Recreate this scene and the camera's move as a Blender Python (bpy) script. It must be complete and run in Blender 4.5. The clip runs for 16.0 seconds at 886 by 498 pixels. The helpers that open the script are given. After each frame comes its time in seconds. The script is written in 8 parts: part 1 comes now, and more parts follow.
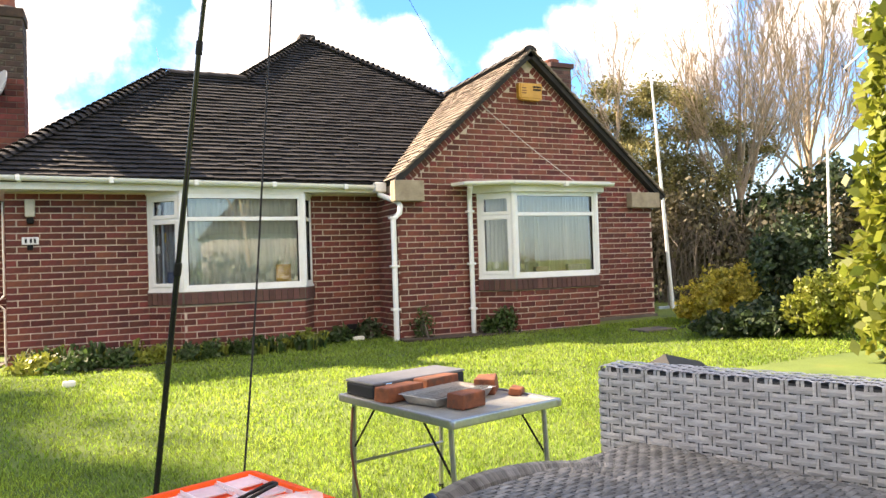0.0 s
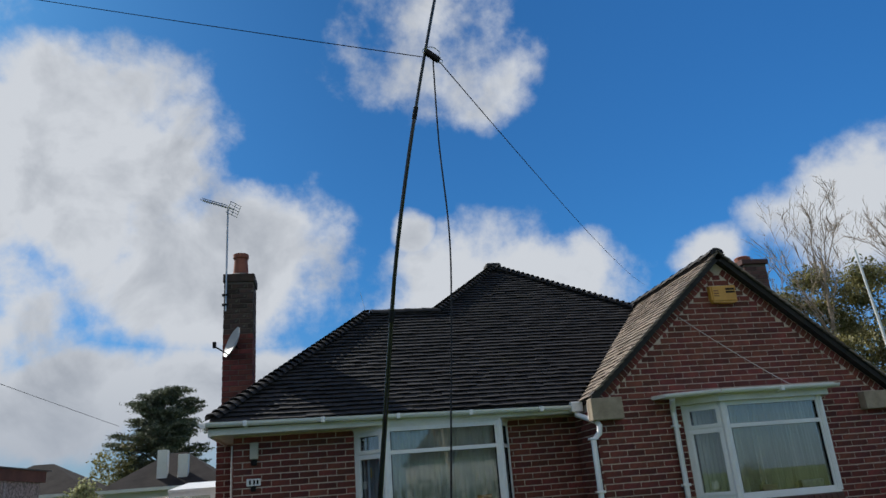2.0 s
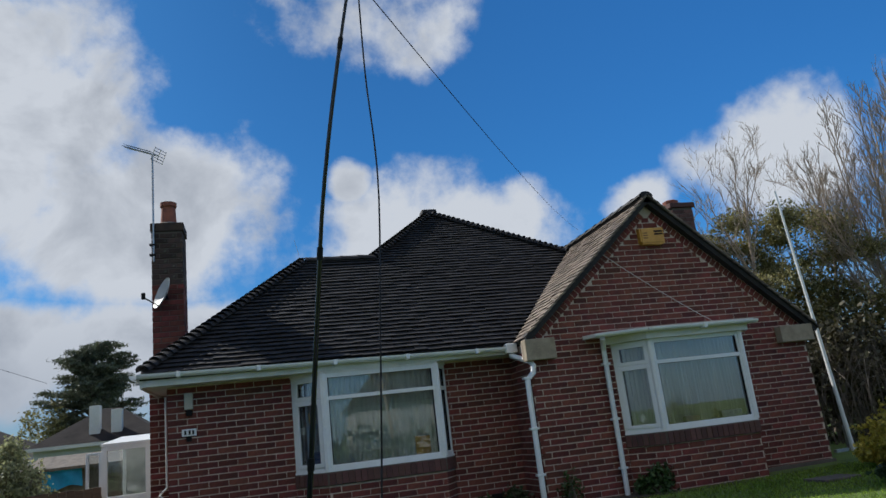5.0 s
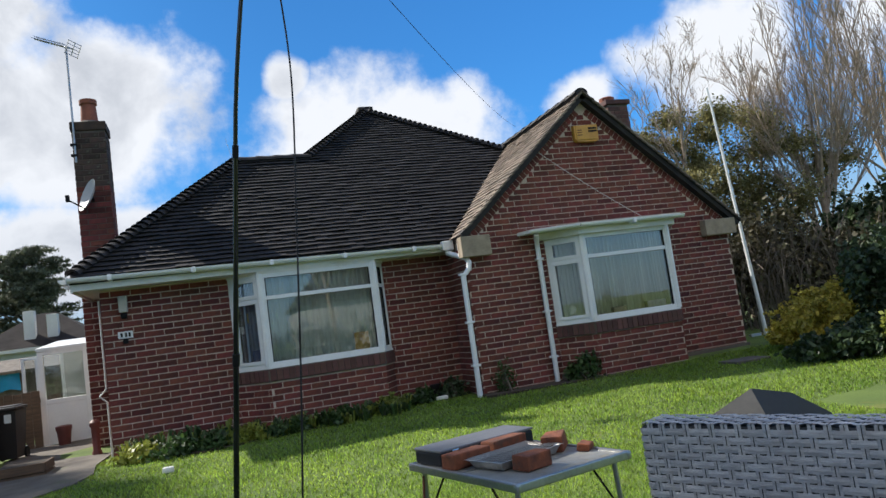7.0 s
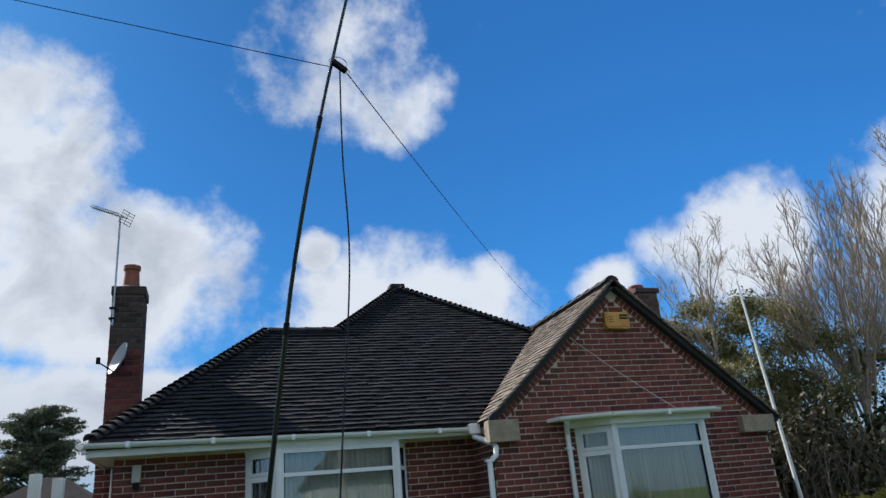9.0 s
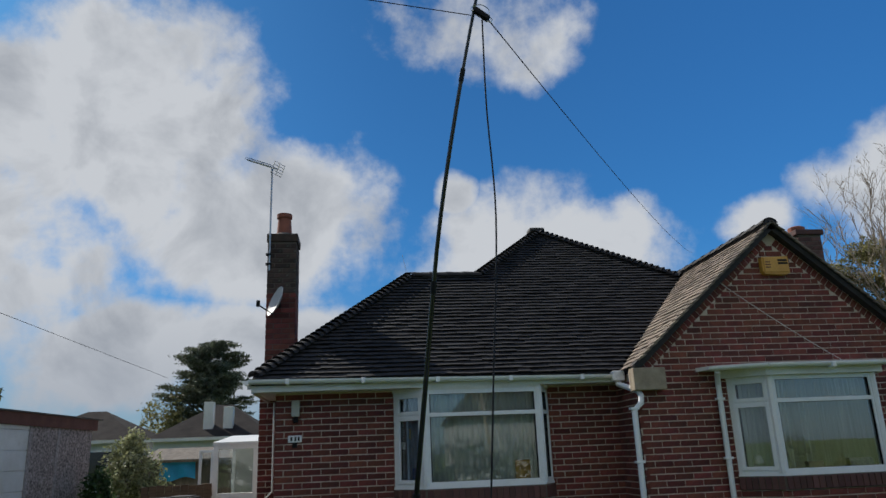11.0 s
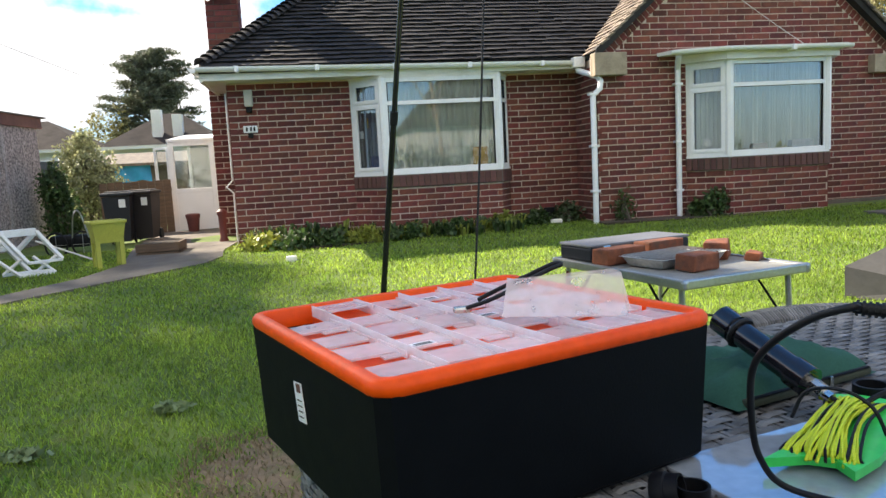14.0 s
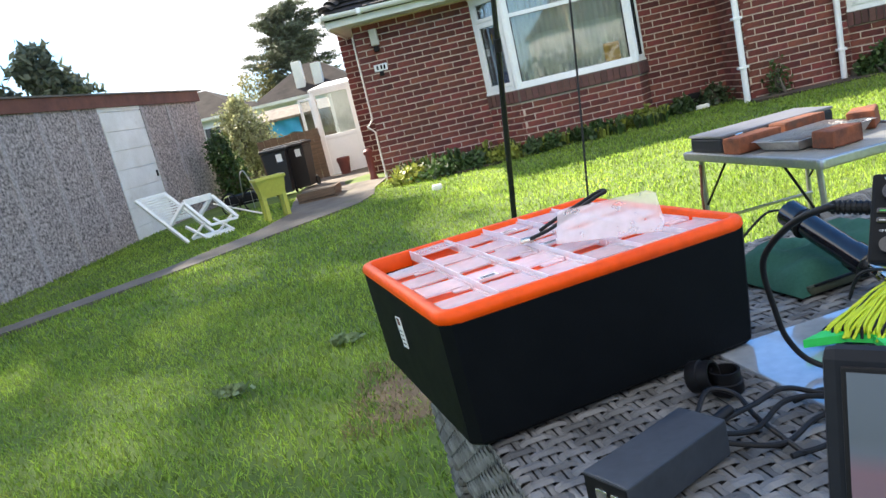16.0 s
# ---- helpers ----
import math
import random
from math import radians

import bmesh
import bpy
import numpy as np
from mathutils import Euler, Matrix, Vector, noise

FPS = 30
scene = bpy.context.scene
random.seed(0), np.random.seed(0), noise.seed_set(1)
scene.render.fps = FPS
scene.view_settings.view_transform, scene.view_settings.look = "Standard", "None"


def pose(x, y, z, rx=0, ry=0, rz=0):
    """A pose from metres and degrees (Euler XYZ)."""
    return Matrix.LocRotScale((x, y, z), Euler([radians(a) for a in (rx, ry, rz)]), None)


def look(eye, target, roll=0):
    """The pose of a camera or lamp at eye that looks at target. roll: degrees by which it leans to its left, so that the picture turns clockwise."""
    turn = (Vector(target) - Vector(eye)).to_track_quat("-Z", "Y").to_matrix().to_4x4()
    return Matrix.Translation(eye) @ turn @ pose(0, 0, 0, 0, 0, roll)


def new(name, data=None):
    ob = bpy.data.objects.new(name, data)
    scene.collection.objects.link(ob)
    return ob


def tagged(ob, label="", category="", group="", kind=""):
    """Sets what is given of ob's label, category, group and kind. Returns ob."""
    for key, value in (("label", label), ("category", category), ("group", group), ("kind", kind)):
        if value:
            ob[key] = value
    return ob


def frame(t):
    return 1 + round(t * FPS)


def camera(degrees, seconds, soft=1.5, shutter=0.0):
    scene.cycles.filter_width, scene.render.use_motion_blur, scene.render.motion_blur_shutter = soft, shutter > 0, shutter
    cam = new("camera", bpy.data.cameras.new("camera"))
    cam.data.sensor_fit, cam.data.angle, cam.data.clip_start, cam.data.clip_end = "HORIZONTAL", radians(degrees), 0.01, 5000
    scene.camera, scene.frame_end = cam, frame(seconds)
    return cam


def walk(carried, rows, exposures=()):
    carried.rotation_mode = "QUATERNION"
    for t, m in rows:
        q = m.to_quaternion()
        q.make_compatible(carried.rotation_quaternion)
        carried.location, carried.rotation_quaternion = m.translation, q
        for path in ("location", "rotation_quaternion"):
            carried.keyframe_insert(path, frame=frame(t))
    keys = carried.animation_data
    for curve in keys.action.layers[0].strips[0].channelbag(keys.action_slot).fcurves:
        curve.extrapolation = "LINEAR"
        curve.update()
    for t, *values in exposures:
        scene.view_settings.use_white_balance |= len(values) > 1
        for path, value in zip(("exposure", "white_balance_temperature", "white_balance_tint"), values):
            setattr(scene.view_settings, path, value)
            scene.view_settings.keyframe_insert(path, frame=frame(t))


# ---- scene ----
cam = camera(63.5, 16.0)
PATH = [
    (0, (0.466, 0.434, 1.036), (1.299, 2.252, 1.072), -1.9),
    (0.5, (0.509, 0.377, 1.174), (1.136, 2.222, 1.622), -4.3),
    (1, (0.497, 0.338, 1.197), (0.987, 2.154, 1.877), -5.5),
    (1.5, (0.488, 0.311, 1.167), (0.881, 2.135, 1.886), -5.2),
    (2, (0.488, 0.336, 1.139), (0.82, 2.201, 1.781), -4.6),
    (2.5, (0.487, 0.352, 1.153), (0.77, 2.25, 1.715), -5.0),
    (3, (0.48, 0.334, 1.125), (0.698, 2.251, 1.652), -5.2),
    (3.5, (0.484, 0.336, 1.161), (0.638, 2.265, 1.667), -5.5),
    (4, (0.471, 0.325, 1.166), (0.531, 2.253, 1.697), -5.4),
    (4.5, (0.489, 0.343, 1.147), (0.735, 2.246, 1.71), -5.7),
    (5, (0.519, 0.372, 1.099), (1.017, 2.246, 1.589), -6.7),
    (5.2, (0.612, 0.39, 1.069), (1.133, 2.272, 1.5), -7.0),
    (7.3, (0.575, 0.331, 1.086), (1.223, 2.213, 1.28), -7.6),
    (7.5, (0.564, 0.345, 1.1), (1.228, 2.217, 1.33), -7.2),
    (8, (0.535, 0.364, 1.094), (1.214, 2.205, 1.48), -6.3),
    (8.5, (0.505, 0.366, 1.115), (1.15, 2.16, 1.718), -5.6),
    (8.7, (0.511, 0.359, 1.115), (1.133, 2.136, 1.79), -5.6),
    (10.8, (0.5, 0.437, 1.215), (0.774, 2.322, 1.825), -2.8),
    (11, (0.495, 0.419, 1.195), (0.709, 2.331, 1.742), -2.3),
    (11.5, (0.473, 0.454, 1.088), (0.533, 2.416, 1.471), -1.7),
    (12, (0.443, 0.501, 1.026), (0.34, 2.489, 1.216), -1.5),
    (12.5, (0.314, 0.55, 0.944), (0.199, 2.546, 0.991), -0.3),
    (13, (0.232, 0.596, 0.882), (0.248, 2.595, 0.84), 0.3),
    (13.5, (0.335, 0.602, 0.891), (0.537, 2.587, 0.76), 0.3),
    (14, (0.41, 0.629, 0.884), (0.729, 2.589, 0.648), -3.1),
    (14.5, (0.461, 0.584, 0.911), (0.716, 2.544, 0.605), -9.4),
    (15, (0.512, 0.52, 0.939), (0.596, 2.493, 0.624), -14.2),
    (15.5, (0.509, 0.502, 0.918), (0.443, 2.473, 0.585), -15.3),
    (16, (0.5, 0.499, 0.923), (0.359, 2.451, 0.513), -13.3),
]
EXPOSE = [(0.0, 2.12, 7900, 19), (0.3, 1.96, 7600, 17), (0.5, 1.08, 6000, 10), (1.0, 0.42, 5850, 10), (1.5, 0.2, 5850, 10), (3.5, 0.0, 5850, 10), (5.0, 0.05, 5700, 10), (7.3, 0.68, 5950, 11), (8.0, 0.56, 5750, 10), (8.7, 0.44, 5650, 10), (11.0, -0.03, 5900, 10), (12.0, 0.38, 6250, 11), (12.5, 0.54, 6600, 13), (13.0, 0.82, 6800, 14), (13.5, 1.27, 6800, 13), (14.0, 1.64, 6700, 12), (14.5, 1.92, 6500, 12), (16.0, 2.05, 6450, 12)]
walk(cam, [(t, look(eye, target, roll)) for t, eye, target, roll in PATH], EXPOSE)

# ---- world, sun ----
SUN = Vector((-0.87, 0.88, 1.0)).normalized()


def node(nt, kind, **kw):
    n = nt.nodes.new(kind)
    for k, v in kw.items():
        n.inputs[int(k[1:]) if k[0] == "_" else k.replace("_", " ")].default_value = v
    return n


def mathn(nt, op, a, b=None, c=None, clamp=False):
    n = nt.nodes.new("ShaderNodeMath")
    n.operation, n.use_clamp = op, clamp
    for i, v in enumerate((a, b, c)):
        if v is None:
            continue
        if isinstance(v, (int, float)):
            n.inputs[i].default_value = v
        else:
            nt.links.new(v, n.inputs[i])
    return n.outputs[0]


def build_world():
    w = bpy.data.worlds.new("sky")
    scene.world = w
    w.use_nodes = True
    nt = w.node_tree
    nt.nodes.clear()
    L = nt.links.new
    sky = nt.nodes.new("ShaderNodeTexSky")
    sky.sky_type, sky.sun_disc = "NISHITA", False
    sky.sun_elevation = math.asin(SUN.z)
    sky.sun_rotation = math.atan2(SUN.x, SUN.y)
    sky.air_density, sky.dust_density, sky.ozone_density = 1.0, 0.6, 2.0
    co = nt.nodes.new("ShaderNodeTexCoord")
    # broad warp so that the cloud banks have torn edges
    big = node(nt, "ShaderNodeTexNoise", Scale=5.0, Detail=12.0, Roughness=0.58)
    L(co.outputs["Generated"], big.inputs["Vector"])
    fine = node(nt, "ShaderNodeTexNoise", Scale=9.0, Detail=8.0, Roughness=0.6)
    L(co.outputs["Generated"], fine.inputs["Vector"])
    # cloud banks: azimuth (degrees to the right of ahead), elevation, half width, half height, weight
    banks = [(-17, 24, 9.5, 9, 1.15), (-9, 18, 10.5, 6.5, 1.1), (-27, 17, 9, 11, 1.0), (-12, 7.5, 16, 4.2, 1.1), (-40, 15, 7, 9, 0.9),
             (15, 14, 10.5, 6.2, 1.1), (21, 16.2, 4.6, 3.2, 0.9), (7.7, 20.2, 1.8, 1.7, 0.9), (12, 36.8, 11, 6.5, 0.62), (41, 17, 6.5, 4.2, 0.7),
             (31, 15.5, 3, 2.4, 0.75), (-24, 37, 5, 3, 0.4), (62, 16, 14, 6, 0.5), (-62, 30, 18, 14, 0.9), (110, 28, 40, 14, 0.65),
             (170, 30, 45, 14, 0.6), (-120, 30, 40, 16, 0.65)]
    total = None
    xyz = nt.nodes.new("ShaderNodeSeparateXYZ")
    L(co.outputs["Generated"], xyz.inputs[0])
    az = mathn(nt, "ARCTAN2", xyz.outputs[0], xyz.outputs[1])
    el = mathn(nt, "ARCSINE", xyz.outputs[2])
    for a, e, ha, he, wt in banks:
        da = mathn(nt, "SUBTRACT", az, radians(a))
        da = mathn(nt, "WRAP", da, math.pi, -math.pi)
        da = mathn(nt, "DIVIDE", da, radians(ha))
        de = mathn(nt, "DIVIDE", mathn(nt, "SUBTRACT", el, radians(e)), radians(he))
        r2 = mathn(nt, "ADD", mathn(nt, "MULTIPLY", da, da), mathn(nt, "MULTIPLY", de, de))
        g = mathn(nt, "MULTIPLY", mathn(nt, "SUBTRACT", 1.0, mathn(nt, "MULTIPLY", r2, 0.55)), wt)
        total = g if total is None else mathn(nt, "MAXIMUM", total, g)
    # an unseen bright bank overhead and behind, added to lift the light on shaded faces
    back = nt.nodes.new("ShaderNodeVectorMath")
    back.operation = "DOT_PRODUCT"
    L(co.outputs["Generated"], back.inputs[0])
    back.inputs[1].default_value = (0.0, -0.62, 0.785)
    total = mathn(nt, "MAXIMUM", total, mathn(nt, "MULTIPLY", mathn(nt, "SUBTRACT", back.outputs["Value"], 0.66), 3.5))
    total = mathn(nt, "MAXIMUM", total, -0.6)
    dens = mathn(nt, "ADD", total, mathn(nt, "MULTIPLY", mathn(nt, "SUBTRACT", big.outputs["Fac"], 0.5), 2.1))
    dens = mathn(nt, "ADD", dens, mathn(nt, "MULTIPLY", mathn(nt, "SUBTRACT", fine.outputs["Fac"], 0.5), 1.0))
    ramp = nt.nodes.new("ShaderNodeMapRange")
    ramp.interpolation_type = "SMOOTHSTEP"
    ramp.inputs[1].default_value, ramp.inputs[2].default_value = 0.24, 0.76
    L(dens, ramp.inputs[0])
    thick = nt.nodes.new("ShaderNodeMapRange")
    thick.inputs[1].default_value, thick.inputs[2].default_value = 0.55, 1.9
    thick.inputs[3].default_value, thick.inputs[4].default_value = 1.0, 0.35
    L(dens, thick.inputs[0])
    # lit billows and grey hollows within the banks
    bill = node(nt, "ShaderNodeTexNoise", Scale=7.0, Detail=7.0, Roughness=0.55, Distortion=0.4)
    L(co.outputs["Generated"], bill.inputs["Vector"])
    bm_ = nt.nodes.new("ShaderNodeMapRange")
    bm_.inputs[1].default_value, bm_.inputs[2].default_value = 0.34, 0.64
    bm_.inputs[3].default_value, bm_.inputs[4].default_value = -0.35, 0.45
    L(bill.outputs["Fac"], bm_.inputs[0])
    lit = mathn(nt, "ADD", thick.outputs[0], bm_.outputs[0], clamp=True)
    cloud = nt.nodes.new("ShaderNodeMix")
    cloud.data_type = "RGBA"
    cloud.inputs["A"].default_value = (4.0, 4.3, 4.8, 1)
    cloud.inputs["B"].default_value = (12.2, 12.0, 11.6, 1)
    L(lit, cloud.inputs["Factor"])
    mix = nt.nodes.new("ShaderNodeMix")
    mix.data_type = "RGBA"
    L(ramp.outputs[0], mix.inputs["Factor"])
    tint = nt.nodes.new("ShaderNodeMix")
    tint.data_type, tint.blend_type = "RGBA", "MULTIPLY"
    tint.inputs["Factor"].default_value = 1.0
    tint.inputs["B"].default_value = (0.42, 1.04, 1.52, 1)
    L(sky.outputs[0], tint.inputs["A"])
    # the blue pales away from the sun
    pale = nt.nodes.new("ShaderNodeMapRange")
    pale.interpolation_type = "SMOOTHSTEP"
    pale.inputs[1].default_value, pale.inputs[2].default_value = radians(0), radians(50)
    pale.inputs[3].default_value, pale.inputs[4].default_value = 1.0, 1.55
    L(az, pale.inputs[0])
    fade = nt.nodes.new("ShaderNodeVectorMath")
    fade.operation = "SCALE"
    L(tint.outputs["Result"], fade.inputs[0])
    L(pale.outputs[0], fade.inputs["Scale"])
    L(fade.outputs[0], mix.inputs["A"])
    L(cloud.outputs["Result"], mix.inputs["B"])
    low = nt.nodes.new("ShaderNodeMapRange")
    low.interpolation_type = "SMOOTHSTEP"
    low.inputs[1].default_value, low.inputs[2].default_value = radians(0), radians(15)
    low.inputs[3].default_value, low.inputs[4].default_value = 0.75, 0.0
    L(el, low.inputs[0])
    hazy = nt.nodes.new("ShaderNodeMix")
    hazy.data_type = "RGBA"
    L(low.outputs[0], hazy.inputs["Factor"])
    L(mix.outputs["Result"], hazy.inputs["A"])
    hazy.inputs["B"].default_value = (6.2, 6.6, 7.2, 1)
    bg = node(nt, "ShaderNodeBackground", Strength=0.05)
    out = nt.nodes.new("ShaderNodeOutputWorld")
    L(hazy.outputs["Result"], bg.inputs["Color"])
    L(bg.outputs[0], out.inputs[0])


build_world()
sun = new("sun", bpy.data.lights.new("sun", "SUN"))
sun.data.energy, sun.data.angle, sun.data.color = 5.0, radians(0.5), (1.0, 0.90, 0.74)
sun.matrix_world = look((0, 0, 30), Vector((0, 0, 30)) - SUN)


# ---- materials ----
def mat(name, c1, c2=None, scale=6.0, rough=0.75, bump=0.15, fine=80.0, metal=0.0, rnd=0.0, isl=0.0, spec=0.5,
        stain=None, stain_scale=1.3, stain_at=0.55, trans=0.0, alpha=1.0, stretch=None):
    m = bpy.data.materials.new(name)
    m.use_nodes = True
    nt = m.node_tree
    L = nt.links.new
    b = nt.nodes["Principled BSDF"]
    c2 = c2 or tuple(0.75 * v for v in c1)
    co = nt.nodes.new("ShaderNodeTexCoord")
    vec = co.outputs["Object"]
    if stretch:
        mp = nt.nodes.new("ShaderNodeMapping")
        mp.inputs["Scale"].default_value = stretch
        L(vec, mp.inputs["Vector"])
        vec = mp.outputs[0]
    n1 = node(nt, "ShaderNodeTexNoise", Scale=scale, Detail=5.0, Roughness=0.6)
    L(vec, n1.inputs["Vector"])
    r = nt.nodes.new("ShaderNodeMapRange")
    r.inputs[1].default_value, r.inputs[2].default_value = 0.32, 0.68
    L(n1.outputs["Fac"], r.inputs[0])
    mx = nt.nodes.new("ShaderNodeMix")
    mx.data_type = "RGBA"
    mx.inputs["A"].default_value, mx.inputs["B"].default_value = (*c1, 1), (*c2, 1)
    L(r.outputs[0], mx.inputs["Factor"])
    col = mx.outputs["Result"]
    n2 = node(nt, "ShaderNodeTexNoise", Scale=fine, Detail=3.0)
    L(vec, n2.inputs["Vector"])
    if stain:
        n3 = node(nt, "ShaderNodeTexNoise", Scale=stain_scale, Detail=6.0, Roughness=0.65)
        L(co.outputs["Object"], n3.inputs["Vector"])
        r3 = nt.nodes.new("ShaderNodeMapRange")
        r3.inputs[1].default_value, r3.inputs[2].default_value = stain_at, stain_at + 0.14
        L(n3.outputs["Fac"], r3.inputs[0])
        m3 = nt.nodes.new("ShaderNodeMix")
        m3.data_type = "RGBA"
        L(r3.outputs[0], m3.inputs["Factor"])
        L(col, m3.inputs["A"])
        m3.inputs["B"].default_value = (*stain, 1)
        col = m3.outputs["Result"]
    hsv = nt.nodes.new("ShaderNodeHueSaturation")
    val = mathn(nt, "ADD", 0.8, mathn(nt, "MULTIPLY", n2.outputs["Fac"], 0.4))
    if rnd:
        oi = nt.nodes.new("ShaderNodeObjectInfo")
        val = mathn(nt, "MULTIPLY", val, mathn(nt, "ADD", 1 - rnd, mathn(nt, "MULTIPLY", oi.outputs["Random"], 2 * rnd)))
        L(mathn(nt, "ADD", 0.49, mathn(nt, "MULTIPLY", mathn(nt, "FRACT", mathn(nt, "MULTIPLY", oi.outputs["Random"], 7.3)), 0.02)), hsv.inputs["Hue"])
    if isl:
        ge = nt.nodes.new("ShaderNodeNewGeometry")
        ri = ge.outputs["Random Per Island"]
        val = mathn(nt, "MULTIPLY", val, mathn(nt, "ADD", 1 - isl, mathn(nt, "MULTIPLY", ri, 2 * isl)))
        L(mathn(nt, "ADD", 0.49, mathn(nt, "MULTIPLY", mathn(nt, "FRACT", mathn(nt, "MULTIPLY", ri, 7.3)), 0.02)), hsv.inputs["Hue"])
    L(col, hsv.inputs["Color"])
    L(val, hsv.inputs["Value"])
    L(hsv.outputs[0], b.inputs["Base Color"])
    L(mathn(nt, "ADD", rough - 0.08, mathn(nt, "MULTIPLY", n1.outputs["Fac"], 0.16), clamp=True), b.inputs["Roughness"])
    b.inputs["Metallic"].default_value = metal
    b.inputs["Specular IOR Level"].default_value = spec
    if alpha < 1:
        b.inputs["Alpha"].default_value = alpha
    if bump:
        bp = node(nt, "ShaderNodeBump", Strength=bump, Distance=0.004)
        L(n2.outputs["Fac"], bp.inputs["Height"])
        L(bp.outputs[0], b.inputs["Normal"])
    if trans:
        tr = nt.nodes.new("ShaderNodeBsdfTranslucent")
        L(hsv.outputs[0], tr.inputs["Color"])
        ms = nt.nodes.new("ShaderNodeMixShader")
        ms.inputs[0].default_value = trans
        L(b.outputs[0], ms.inputs[1])
        L(tr.outputs[0], ms.inputs[2])
        L(ms.outputs[0], nt.nodes["Material Output"].inputs["Surface"])
    return m


def glass(name, tint=(0.93, 0.96, 0.96), rough=0.0, mixin=0.05):
    """Thin pane: clear with a mirror gloss that follows Fresnel."""
    m = bpy.data.materials.new(name)
    m.use_nodes = True
    nt = m.node_tree
    nt.nodes.clear()
    L = nt.links.new
    t = node(nt, "ShaderNodeBsdfTransparent", Color=(*tint, 1))
    g = node(nt, "ShaderNodeBsdfGlossy", Roughness=rough)
    fr = node(nt, "ShaderNodeFresnel", IOR=1.5)
    fac = mathn(nt, "ADD", mathn(nt, "MULTIPLY", fr.outputs[0], 1.3), mixin, clamp=True)
    ms = nt.nodes.new("ShaderNodeMixShader")
    L(fac, ms.inputs[0])
    L(t.outputs[0], ms.inputs[1])
    L(g.outputs[0], ms.inputs[2])
    o = nt.nodes.new("ShaderNodeOutputMaterial")
    L(ms.outputs[0], o.inputs[0])
    return m


BRICK = mat("brick", (0.185, 0.046, 0.031), (0.098, 0.029, 0.024), scale=9, rough=0.88, bump=0.5, fine=70, rnd=0.38)
BRICKJ = mat("brick_rest", (0.185, 0.046, 0.031), (0.098, 0.029, 0.024), scale=9, rough=0.88, bump=0.5, fine=70, isl=0.38)
BRICKSILL = mat("brick_sill", (0.13, 0.055, 0.045), (0.08, 0.04, 0.035), scale=9, rough=0.8, bump=0.5, fine=70, rnd=0.3)
MORTARDARK = mat("mortar_dark", (0.13, 0.105, 0.085), (0.085, 0.07, 0.058), scale=3, rough=0.95, bump=0.5, fine=120)
MORTAR = mat("mortar", (0.62, 0.51, 0.41), (0.46, 0.375, 0.30), scale=3, rough=0.95, bump=0.5, fine=120)
SOOTBRICK = mat("sooty_brick", (0.075, 0.045, 0.035), (0.035, 0.026, 0.023), scale=9, rough=0.95, bump=0.6, fine=70, rnd=0.4, stain=(0.11, 0.11, 0.08), stain_scale=9, stain_at=0.6)
# paler brown copy of TILE: sunlight on the gable slope put into the colour
TILEBROWNLIT = mat("roof_tile_brown_lit", (0.21, 0.165, 0.125), (0.13, 0.105, 0.082), scale=5, rough=0.85, bump=0.5, fine=60, rnd=0.4)
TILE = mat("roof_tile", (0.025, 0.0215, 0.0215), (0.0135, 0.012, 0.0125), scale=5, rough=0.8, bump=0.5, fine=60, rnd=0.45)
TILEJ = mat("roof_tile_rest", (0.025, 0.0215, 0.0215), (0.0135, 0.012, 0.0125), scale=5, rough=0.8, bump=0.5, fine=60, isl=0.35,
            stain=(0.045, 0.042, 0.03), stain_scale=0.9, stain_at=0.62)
UPVC = mat("white_upvc", (0.82, 0.83, 0.83), (0.74, 0.75, 0.75), scale=2, rough=0.35, bump=0.02)
PAINT = mat("white_paint", (0.78, 0.77, 0.73), (0.66, 0.64, 0.58), scale=3, rough=0.55, bump=0.1, stain=(0.5, 0.47, 0.38), stain_scale=2.5, stain_at=0.62)
STONE = mat("concrete_stone", (0.36, 0.30, 0.22), (0.25, 0.205, 0.15), scale=10, rough=0.95, bump=0.5, fine=60)
CONC = mat("concrete", (0.15, 0.13, 0.108), (0.095, 0.083, 0.07), scale=4, rough=0.95, bump=0.4, fine=50, stain=(0.12, 0.13, 0.07), stain_scale=1.6, stain_at=0.58)
PEBBLE = mat("pebbledash", (0.55, 0.46, 0.42), (0.055, 0.046, 0.043), scale=31, rough=0.95, bump=1.0, fine=60)
RUST = mat("brown_fascia", (0.16, 0.055, 0.03), (0.1, 0.035, 0.022), scale=6, rough=0.75, bump=0.2)
SOIL = mat("soil", (0.06, 0.045, 0.03), (0.035, 0.026, 0.018), scale=9, rough=1, bump=0.8, fine=40)
GRASSBASE = mat("lawn_soil", (0.12, 0.175, 0.03), (0.07, 0.11, 0.02), scale=1.6, rough=1, bump=1.0, fine=90, stain=(0.15, 0.15, 0.03), stain_scale=2.2, stain_at=0.60)
BLADE = mat("grass_blade", (0.31, 0.42, 0.058), (0.165, 0.27, 0.034), scale=1.2, rough=0.6, bump=0, isl=0.6, trans=0.6, stain=(0.38, 0.36, 0.10), stain_scale=5.5, stain_at=0.63)
DRYBLADE = mat("dry_blade", (0.3, 0.23, 0.12), (0.2, 0.15, 0.08), scale=3, rough=0.8, bump=0, isl=0.4, trans=0.3)
LEAF = mat("leaf_green", (0.06, 0.11, 0.025), (0.03, 0.06, 0.015), scale=2, rough=0.55, bump=0, isl=0.5, trans=0.3)
LEAFDARK = mat("leaf_dark", (0.055, 0.085, 0.03), (0.028, 0.048, 0.018), scale=2, rough=0.5, bump=0, isl=0.5, trans=0.15)
